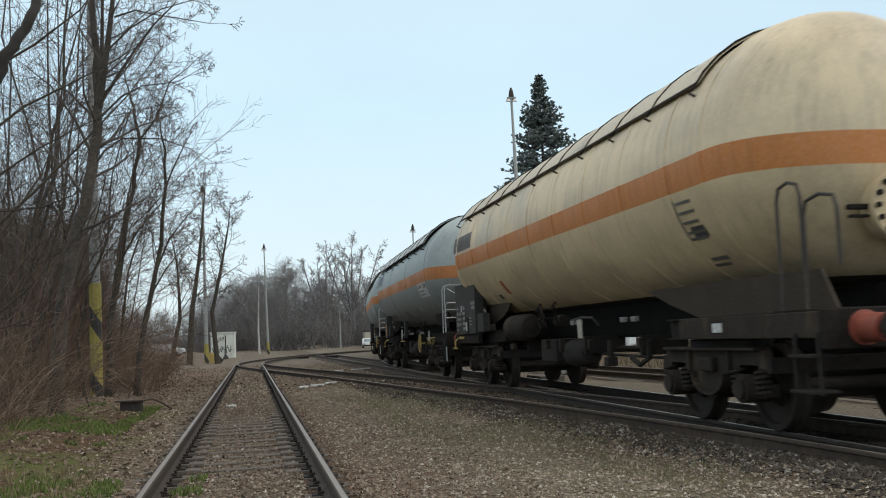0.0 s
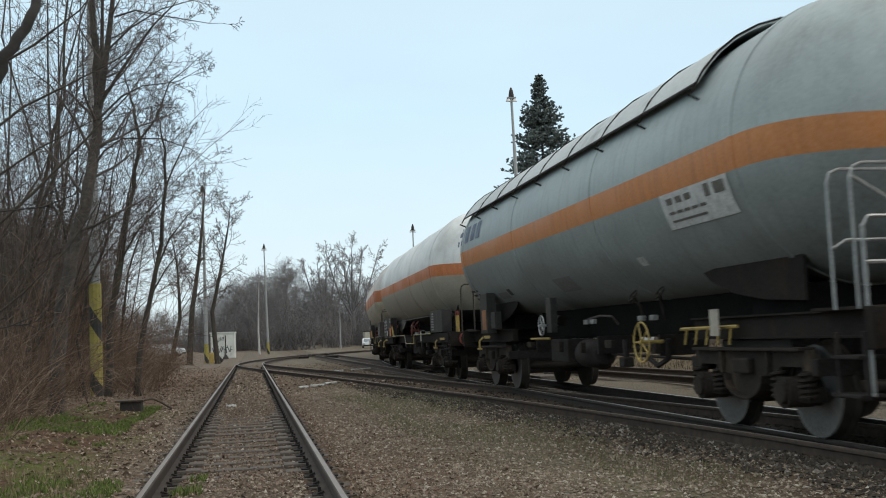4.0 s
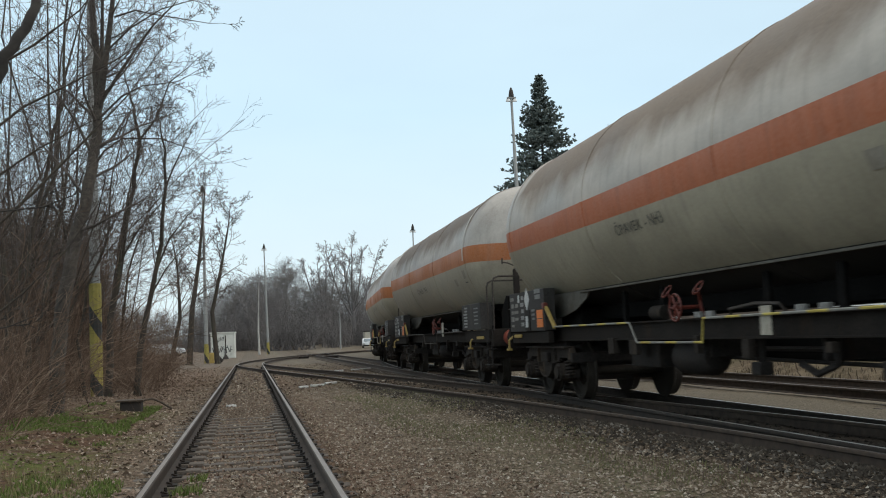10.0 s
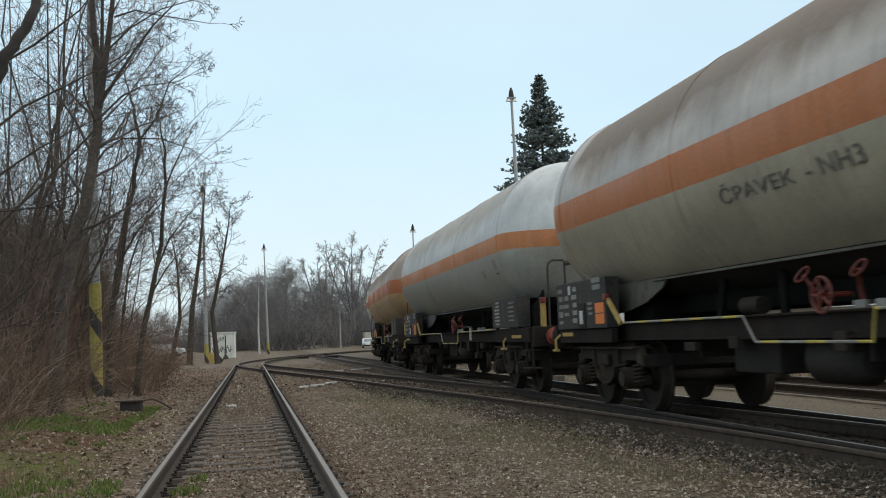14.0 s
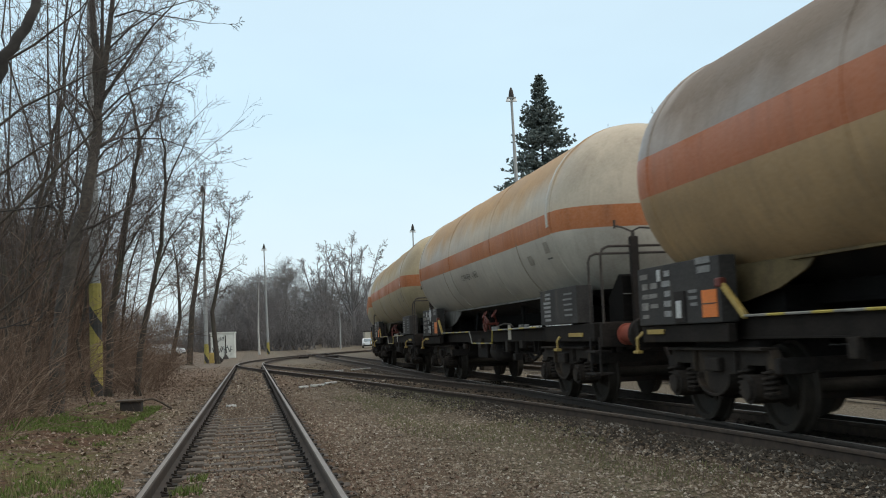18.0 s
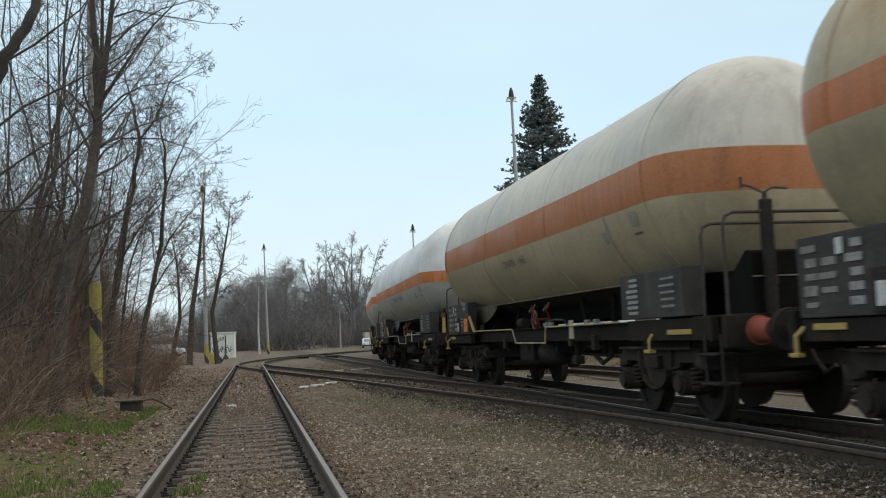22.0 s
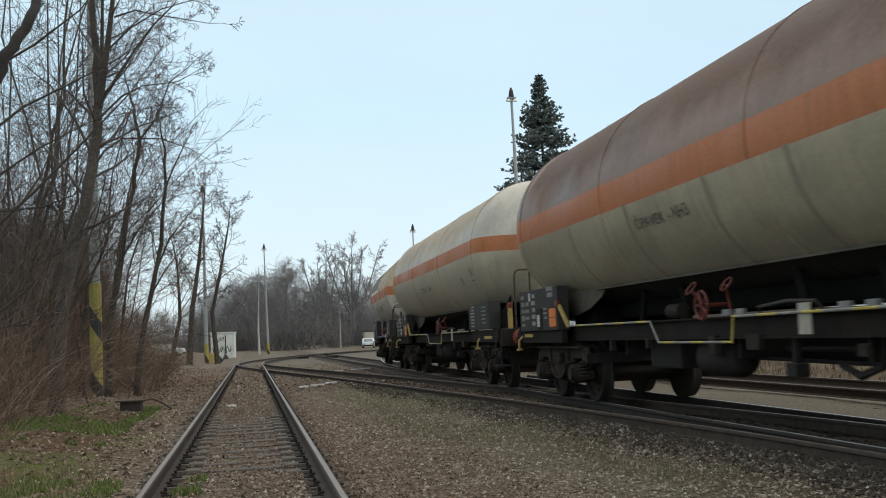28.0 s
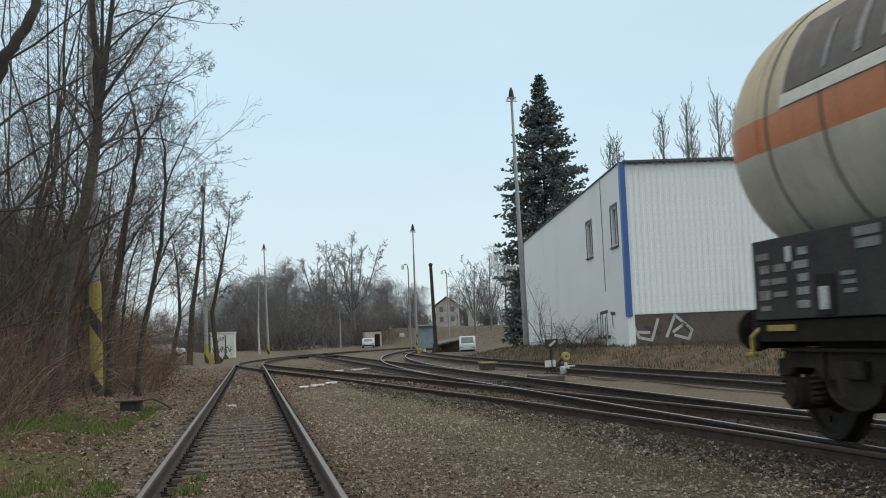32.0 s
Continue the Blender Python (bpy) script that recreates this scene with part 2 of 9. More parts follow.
# ---- the plan of the tracks ----
TRAIN_X, CURVE_Y, CURVE_R = 6.19, 27.0, 250.0
TURN = radians(30)


def train_point(s):
    """Middle of the train's track, s metres along from y = 0; runs straight, bends away, runs straight again."""
    if s <= CURVE_Y:
        return Vector((TRAIN_X, s, 0))
    a = (s - CURVE_Y) / CURVE_R
    if a <= TURN:
        return Vector((TRAIN_X + CURVE_R * (1 - math.cos(a)), CURVE_Y + CURVE_R * math.sin(a), 0))
    e = Vector((TRAIN_X + CURVE_R * (1 - math.cos(TURN)), CURVE_Y + CURVE_R * math.sin(TURN), 0))
    return e + Vector((math.sin(TURN), math.cos(TURN), 0)) * (s - CURVE_Y - CURVE_R * TURN)


def smooth_step(a, b, x):
    u = min(1.0, max(0.0, (x - a) / (b - a)))
    return u * u * (3 - 2 * u)


LEFT_X = -0.11
# ---- ground: one sheet from the ballast to the horizon ----
def left_centre(y):
    """Middle of the near siding: straight, then bending away beyond the crossing."""
    if y <= 58:
        return LEFT_X
    return LEFT_X + (y - 58) ** 2 / (2 * 105.0)


def branch_fn(s):
    """The connection that leaves the siding near the crossing and runs into the train's track beside the camera."""
    y = s
    pts = ((-8, 6.19), (0, 6.10), (9.1, 5.90), (14.8, 5.40), (18.7, 4.98), (22.2, 4.52), (28, 3.80), (34.8, 2.90), (41, 2.02), (46, 1.30), (52, 0.55), (58, 0.05), (63, left_centre(63)))
    for (a, xa), (b, xb) in zip(pts, pts[1:]):
        if y <= b:
            i = pts.index((a, xa))
            pa = pts[max(0, i - 1)]
            nb = pts[min(len(pts) - 1, i + 2)]
            ma, mb = (xb - pa[1]) / (b - pa[0]), (nb[1] - xa) / (nb[0] - a)
            u, h = (y - a) / (b - a), b - a
            return Vector(((2 * u ** 3 - 3 * u * u + 1) * xa + (u ** 3 - 2 * u * u + u) * h * ma + (3 * u * u - 2 * u ** 3) * xb + (u ** 3 - u * u) * h * mb, y, 0))
    return Vector((pts[-1][1], y, 0))


def ground_z(x, y):
    z = -0.215
    n1 = noise.noise(Vector((x * 0.35, y * 0.35, 3.1)))
    n2 = noise.noise(Vector((x * 1.9, y * 1.9, 7.7)))
    amp = smooth_step(1.2, 2.6, abs(x - LEFT_X)) if y < 60 else 0.6
    z += 0.02 * n2 * (0.35 + 0.65 * amp) + 0.04 * n1 * amp
    # verge and wood floor beside the siding
    z += 0.13 * smooth_step(-1.7, -3.2, x) * smooth_step(70, 40, y) + 0.35 * smooth_step(-4.5, -11, x)
    # gravel heaped against the outer side of the siding's rail
    z += 0.085 * smooth_step(0.72, 0.95, x) * smooth_step(3.2, 1.5, x) * smooth_step(60, 30, y)
    z += 0.062 * smooth_step(-0.92, -1.05, x) * smooth_step(-2.4, -1.7, x) * (0.82 + 0.4 * n1)
    # gravel washed over the sleepers away from the open stretch
    z += 0.065 * smooth_step(0.68, 0.5, abs(x - LEFT_X)) * (smooth_step(17.5, 21, y) + smooth_step(10.8, 9.8, y))
    # low hump of gravel between the tracks
    z += 0.05 * smooth_step(1.0, 2.2, x) * smooth_step(4.3, 3.0, x) * smooth_step(34, 20, y)
    # ballast heaped against the outer rail of the turnout
    bx = branch_fn(min(max(y, -7), 60)).x - 0.75
    z += 0.085 * smooth_step(bx - 1.5, bx - 0.25, x) * smooth_step(bx + 1.9, bx + 1.45, x) * smooth_step(38, 30, y)
    # grassy bank behind the last track
    z += 0.62 * smooth_step(12.4, 15.5, x) * smooth_step(75, 52, y) * smooth_step(-40, -10, y)
    # raised waste land behind the yard
    z += 2.6 * smooth_step(126, 150, y) * smooth_step(22.5, 28, x) * smooth_step(90, 60, x)
    # hollow where the minibus is parked
    z -= 0.55 * smooth_step(9, 3, math.hypot(x - 21.3, (y - 100) * 0.5))
    # the far edge of the yard climbs a little
    z += 0.9 * smooth_step(120, 230, y)
    return z


def axis_steps(*runs):
    out = []
    for a, b, step in runs:
        k = max(1, int(round((b - a) / step)))
        out += [a + (b - a) * i / k for i in range(k)]
    return out + [runs[-1][1]]


gx = axis_steps((-1800, -120, 240), (-120, -30, 10), (-30, -8, 1.2), (-8, 14, 0.22), (14, 40, 1.3), (40, 140, 10), (140, 1800, 260))
gy = axis_steps((-1500, -60, 240), (-60, 2, 4), (2, 34, 0.25), (34, 70, 0.8), (70, 240, 5), (240, 2000, 220))
gv = [(x, y, ground_z(x, y)) for y in gy for x in gx]
gw = len(gx)
gf = [(j * gw + i, j * gw + i + 1, (j + 1) * gw + i + 1, (j + 1) * gw + i) for j in range(len(gy) - 1) for i in range(gw - 1)]
g_me = bpy.data.meshes.new("ground")
g_me.from_pydata(gv, [], gf)


def ground_mat():
    m, n, l, b = mat_base("ground_gravel", 0.95)
    v = coords(n)
    s = n.new("ShaderNodeSeparateXYZ")
    l.new(v, s.inputs[0])
    vor = n.new("ShaderNodeTexVoronoi")
    vor.inputs["Scale"].default_value = 22.0
    l.new(v, vor.inputs["Vector"])
    vor2 = n.new("ShaderNodeTexVoronoi")
    vor2.inputs["Scale"].default_value = 11.0
    l.new(v, vor2.inputs["Vector"])
    big = noise_node(n, l, v, 0.45, 5.0)
    med = noise_node(n, l, v, 2.2, 6.0, 0.65)
    fine = noise_node(n, l, v, 18.0, 4.0)
    stones = mixc(n, l, 0.55, vor.outputs["Color"], (0.5, 0.5, 0.5))
    bw = n.new("ShaderNodeRGBToBW")
    l.new(stones, bw.inputs[0])
    grav = ramp(n, l, bw.outputs[0], [(0.28, (0.060, 0.045, 0.034)), (0.5, (0.145, 0.112, 0.082)), (0.72, (0.28, 0.235, 0.185))])
    soil = ramp(n, l, fine, [(0.3, (0.065, 0.045, 0.031)), (0.7, (0.155, 0.115, 0.08))])
    c = mixc(n, l, ramp(n, l, med, [(0.38, 0.15), (0.62, 0.9)]), grav, soil)
    # reddish litter beside the siding
    red = math_node(n, l, "MULTIPLY", ramp(n, l, math_node(n, l, "ADD", math_node(n, l, "MULTIPLY", s.outputs["X"], 0.1), math_node(n, l, "MULTIPLY", math_node(n, l, "SUBTRACT", big, 0.5), 0.2)), [(0.07, 0.0), (0.09, 0.55), (0.13, 0.35), (0.18, 0.0)]), ramp(n, l, med, [(0.35, 0.5), (0.6, 1.0)]))
    c = mixc(n, l, red, c, ramp(n, l, fine, [(0.3, (0.092, 0.056, 0.039)), (0.7, (0.20, 0.132, 0.096))]))
    # darker gravel between the siding's rails
    four = ramp(n, l, math_node(n, l, "ADD", math_node(n, l, "MULTIPLY", s.outputs["X"], 0.2), 0.5), [(0.325, 0.0), (0.345, 0.6), (0.61, 0.6), (0.63, 0.0)])
    c = mixc(n, l, four, c, ramp(n, l, fine, [(0.3, (0.058, 0.045, 0.034)), (0.7, (0.125, 0.10, 0.077))]))
    # grey worn gravel beyond the running track
    grey = ramp(n, l, math_node(n, l, "MULTIPLY", s.outputs["X"], 0.05), [(0.385, 0.0), (0.41, 0.85), (0.60, 0.85), (0.625, 0.0)])
    c = mixc(n, l, grey, c, ramp(n, l, fine, [(0.3, (0.10, 0.087, 0.066)), (0.7, (0.185, 0.163, 0.126))]))
    # moss and thin grass on the middle strip
    moss_c = ramp(n, l, fine, [(0.3, (0.085, 0.080, 0.048)), (0.7, (0.19, 0.175, 0.115))])
    mid = n.new("ShaderNodeMapRange")
    mid.inputs["From Min"].default_value, mid.inputs["From Max"].default_value = 1.7, 3.0
    l.new(s.outputs["X"], mid.inputs["Value"])
    mossy = math_node(n, l, "MULTIPLY", ramp(n, l, math_node(n, l, "ADD", math_node(n, l, "MULTIPLY", big, 0.6), math_node(n, l, "MULTIPLY", med, 0.4)), [(0.38, 0.1), (0.54, 0.85)]), math_node(n, l, "MULTIPLY", mid.outputs[0], ramp(n, l, math_node(n, l, "MULTIPLY", s.outputs["X"], 0.1), [(0.33, 1.0), (0.42, 0.0)])))
    c = mixc(n, l, mossy, c, moss_c)
    # brown trodden dirt along the turnout
    dirt = ramp(n, l, math_node(n, l, "ADD", math_node(n, l, "MULTIPLY", s.outputs["X"], 0.1), math_node(n, l, "MULTIPLY", math_node(n, l, "SUBTRACT", med, 0.5), 0.12)), [(0.31, 0.0), (0.38, 0.7), (0.56, 0.7), (0.6, 0.0)])
    c = mixc(n, l, dirt, c, ramp(n, l, fine, [(0.3, (0.05, 0.037, 0.026)), (0.7, (0.115, 0.087, 0.062))]))
    # leaf litter and turf on the wooded side
    side = n.new("ShaderNodeMapRange")
    side.inputs["From Min"].default_value, side.inputs["From Max"].default_value = -1.2, -2.1
    l.new(s.outputs["X"], side.inputs["Value"])
    litter = ramp(n, l, vor2.outputs["Distance"], [(0.1, (0.15, 0.085, 0.055)), (0.5, (0.085, 0.052, 0.034)), (0.9, (0.05, 0.033, 0.023))])
    litter = mixc(n, l, ramp(n, l, med, [(0.4, 0.0), (0.6, 0.7)]), litter, (0.13, 0.088, 0.062))
    turf = ramp(n, l, fine, [(0.3, (0.05, 0.09, 0.014)), (0.7, (0.12, 0.185, 0.035))])
    tf = ramp(n, l, math_node(n, l, "ADD", math_node(n, l, "MULTIPLY", big, 0.5), math_node(n, l, "MULTIPLY", med, 0.5)), [(0.47, 0.0), (0.56, 0.55)])
    near = n.new("ShaderNodeMapRange")
    near.inputs["From Min"].default_value, near.inputs["From Max"].default_value = 27.0, 20.0
    l.new(s.outputs["Y"], near.inputs["Value"])
    litter = mixc(n, l, math_node(n, l, "MULTIPLY", tf, near.outputs[0]), litter, turf)
    litter = mixc(n, l, math_node(n, l, "MULTIPLY", math_node(n, l, "SUBTRACT", 1.0, near.outputs[0]), 0.6), litter, ramp(n, l, fine, [(0.3, (0.125, 0.092, 0.07)), (0.7, (0.24, 0.185, 0.145))]))
    c = mixc(n, l, side.outputs[0], c, litter)
    # dry grass bank on the far side
    bank = n.new("ShaderNodeMapRange")
    bank.inputs["From Min"].default_value, bank.inputs["From Max"].default_value = 11.9, 13.0
    l.new(s.outputs["X"], bank.inputs["Value"])
    dry = ramp(n, l, med, [(0.35, (0.078, 0.058, 0.038)), (0.65, (0.155, 0.122, 0.082))])
    dry = mixc(n, l, ramp(n, l, big, [(0.5, 0.0), (0.68, 0.5)]), dry, (0.085, 0.082, 0.042))
    c = mixc(n, l, bank.outputs[0], c, dry)
    # pale worn ground at the crossing and beyond
    far = ramp(n, l, math_node(n, l, "MULTIPLY", s.outputs["Y"], 0.01), [(0.48, 0.0), (0.70, 0.65), (1.0, 0.5)])
    c = mixc(n, l, far, c, ramp(n, l, med, [(0.35, (0.12, 0.106, 0.088)), (0.65, (0.21, 0.188, 0.158))]))
    # oil-blackened ballast along the running track
    oil = math_node(n, l, "MULTIPLY", ramp(n, l, math_node(n, l, "ADD", math_node(n, l, "MULTIPLY", s.outputs["X"], 0.1), math_node(n, l, "MULTIPLY", math_node(n, l, "SUBTRACT", med, 0.5), 0.1)), [(0.49, 0.0), (0.55, 1.0), (0.73, 1.0), (0.78, 0.0)]), ramp(n, l, math_node(n, l, "MULTIPLY", s.outputs["Y"], 0.01), [(0.24, 0.9), (0.60, 0.3)]))
    c = mixc(n, l, oil, c, ramp(n, l, bw.outputs[0], [(0.3, (0.018, 0.0155, 0.013)), (0.7, (0.06, 0.052, 0.043))]))
    l.new(c, b.inputs["Base Color"])
    b.inputs["Specular IOR Level"].default_value = 0.08
    h = mixc(n, l, 0.5, vor.outputs["Distance"], fine)
    bump(n, l, b, h, 1.0, 0.05)
    return m


g_me.materials.append(ground_mat())
g_me.shade_smooth()
tagged(new("ground", g_me), "stony brown ground with moss, leaf litter and grass between the tracks", "ground", kind="structure")

# ---- tracks ----
def rail_material(name, top1, top2, shine, side1=(0.035, 0.024, 0.018), side2=(0.085, 0.055, 0.038)):
    m, n, l, b = mat_base(name, 0.6)
    v = coords(n)
    s = n.new("ShaderNodeSeparateXYZ")
    l.new(v, s.inputs[0])
    f = noise_node(n, l, v, 9.0, 5.0)
    f2 = noise_node(n, l, mapping(n, l, v, (14, 0.8, 14)), 2.0, 3.0)
    rust = ramp(n, l, f, [(0.3, side1), (0.7, side2)])
    top = ramp(n, l, f2, [(0.3, top1), (0.7, top2)])
    on = math_node(n, l, "GREATER_THAN", s.outputs["Z"], -0.001)
    l.new(mixc(n, l, on, rust, top), b.inputs["Base Color"])
    l.new(math_node(n, l, "MULTIPLY", on, 0.7 if shine else 0.2), b.inputs["Metallic"])
    l.new(ramp(n, l, on, [(0.0, 0.85), (1.0, 0.36 if shine else 0.55)]), b.inputs["Roughness"])
    bump(n, l, b, f, 0.2, 0.004)
    return m


M_RAIL_DULL = rail_material("rail_dull", (0.15, 0.128, 0.112), (0.24, 0.215, 0.195), False, (0.022, 0.016, 0.012), (0.06, 0.042, 0.03))
M_RAIL_SHINY = rail_material("rail_shiny", (0.30, 0.285, 0.27), (0.46, 0.44, 0.42), True, (0.016, 0.0125, 0.010), (0.036, 0.027, 0.020))
M_RAIL_MID = rail_material("rail_worn", (0.115, 0.096, 0.08), (0.19, 0.164, 0.142), False, (0.026, 0.018, 0.013), (0.068, 0.046, 0.032))
M_SLEEPER = rough_mat("concrete_sleeper", (0.058, 0.048, 0.039), (0.118, 0.10, 0.083), 5, 0.9, 0, 0.4, 35, (0.05, 0.036, 0.025))
M_WOOD = rough_mat("old_timber", (0.04, 0.03, 0.022), (0.09, 0.07, 0.052), 4, 0.9, 0, 0.5, 30)
RAIL_PROFILE = [(-0.036, -0.012), (-0.030, -0.002), (-0.012, 0.0), (0.012, 0.0), (0.030, -0.002), (0.036, -0.012), (0.035, -0.036), (0.009, -0.05),
                (0.009, -0.135), (0.065, -0.152), (0.070, -0.165), (-0.070, -0.165), (-0.065, -0.152), (-0.009, -0.135), (-0.009, -0.05), (-0.035, -0.036)]


def rail_mesh(pts, material):
    bm = bmesh.new()
    prev = None
    for i, q in enumerate(pts):
        d = (pts[min(i + 1, len(pts) - 1)] - pts[max(i - 1, 0)]).normalized()
        side = Vector((d.y, -d.x, 0))
        ring = [bm.verts.new(q + side * a + Vector((0, 0, h))) for a, h in RAIL_PROFILE]
        if prev:
            for k in range(len(ring)):
                bm.faces.new((prev[k], prev[(k + 1) % len(ring)], ring[(k + 1) % len(ring)], ring[k]))
        else:
            bm.faces.new(ring)
        prev = ring
    bm.faces.new(prev[::-1])
    return mesh_of("rail", bm, material)


def offset_path(fn, ss, off, dz=0.0):
    out = []
    for s in ss:
        d = (fn(s + 0.05) - fn(s - 0.05)).normalized()
        out.append(fn(s) + Vector((d.y, -d.x, 0)) * off + Vector((0, 0, dz)))
    return out


SLEEPER_BM = bmesh.new()
for sx in (-0.82, 0.82):
    soft_box(SLEEPER_BM, (sx, 0, -0.255), (0.78, 0.24, 0.17), 0.025)
soft_box(SLEEPER_BM, (0, 0, -0.262), (1.1, 0.2, 0.14), 0.025)
SLEEPER_ME = mesh_of("sleeper", SLEEPER_BM, M_SLEEPER)
TIE_BM = bmesh.new()
soft_box(TIE_BM, (0, 0, -0.255), (2.5, 0.25, 0.16), 0.015)
TIE_ME = mesh_of("sleeper", TIE_BM, M_WOOD)
TIE_LBM = bmesh.new()
soft_box(TIE_LBM, (0, 0, -0.30), (2.5, 0.25, 0.16), 0.015)
TIE_LOW = mesh_of("sleeper", TIE_LBM, M_WOOD)
CHAIR_BM = bmesh.new()
for sgn in (-1, 1):
    soft_box(CHAIR_BM, (sgn * 0.7525, 0, -0.166), (0.32, 0.15, 0.018), 0.004)
    for u in (-1, 1):
        rod(CHAIR_BM, (sgn * 0.7525 + u * 0.095, 0.03, -0.16), (sgn * 0.7525 + u * 0.095, 0.03, -0.105), 0.016, 6)
        box(CHAIR_BM, (sgn * 0.7525 + u * 0.085, 0.0, -0.145), (0.06, 0.06, 0.014), ry=u * 0.35)
CHAIR_ME = mesh_of("rail_fastening", CHAIR_BM, M_BLACK)


def track(name, label, fn, s0, s1, material, ties=None, tie_me=SLEEPER_ME, step=1.2, rails=(-0.7525, 0.7525)):
    t = thing(name, label, "railway track", kind="structure")
    ss = [s0 + (s1 - s0) * i / max(1, int((s1 - s0) / step)) for i in range(max(1, int((s1 - s0) / step)) + 1)]
    for off in rails:
        share("rail", rail_mesh(offset_path(fn, ss, off), material), t)
    if ties:
        s = ties[0]
        while s < ties[1]:
            d = (fn(s + 0.05) - fn(s - 0.05)).normalized()
            wob = random.uniform(-0.012, 0.012)
            m = Matrix.Translation(fn(s) + Vector((0, 0, random.uniform(-0.012, 0.006)))) @ Matrix.Rotation(math.atan2(-d.x, d.y) + wob, 4, "Z")
            share("sleeper", tie_me, t, m)
            if ties[2]:
                share("rail_fastening", CHAIR_ME, t, Matrix.Translation(fn(s)) @ Matrix.Rotation(math.atan2(-d.x, d.y), 4, "Z"))
            s += 0.62
    return t


def left_fn(s):
    return Vector((left_centre(s), s, 0))


def ahead_fn(s):
    return Vector((TRAIN_X, s, 0))


def back_fn(s):
    x = 10.55 if s < 20 else 10.55 - 0.22 * smooth_step(18, 33, s) + max(0.0, s - 33) ** 2 * 0.00115
    return Vector((x, s, 0))


track("track_siding", "rusty siding on worn concrete sleepers sunk in gravel", left_fn, -20, 150, M_RAIL_DULL, (-8.0, 56, True))
track("track_train", "main track with polished rail heads under the train", train_point, -40, 230, M_RAIL_SHINY, (-2.0, 60, False), TIE_LOW)
track("track_branch", "curved turnout track with dark rusty rails", branch_fn, -7.5, 62.5, M_RAIL_MID, (16.0, 54, False), TIE_LOW)
track("track_ahead", "straight turnout track running on to the crossing", ahead_fn, 27, 96, M_RAIL_MID, (28.0, 80, False), TIE_ME)
track("track_back", "rusty side track in front of the grassy bank", back_fn, -40, 84, M_RAIL_DULL, (4.0, 60, False), TIE_LOW)
# ---- the train: a rake of gas tank wagons ----
WHEEL_R = 0.46


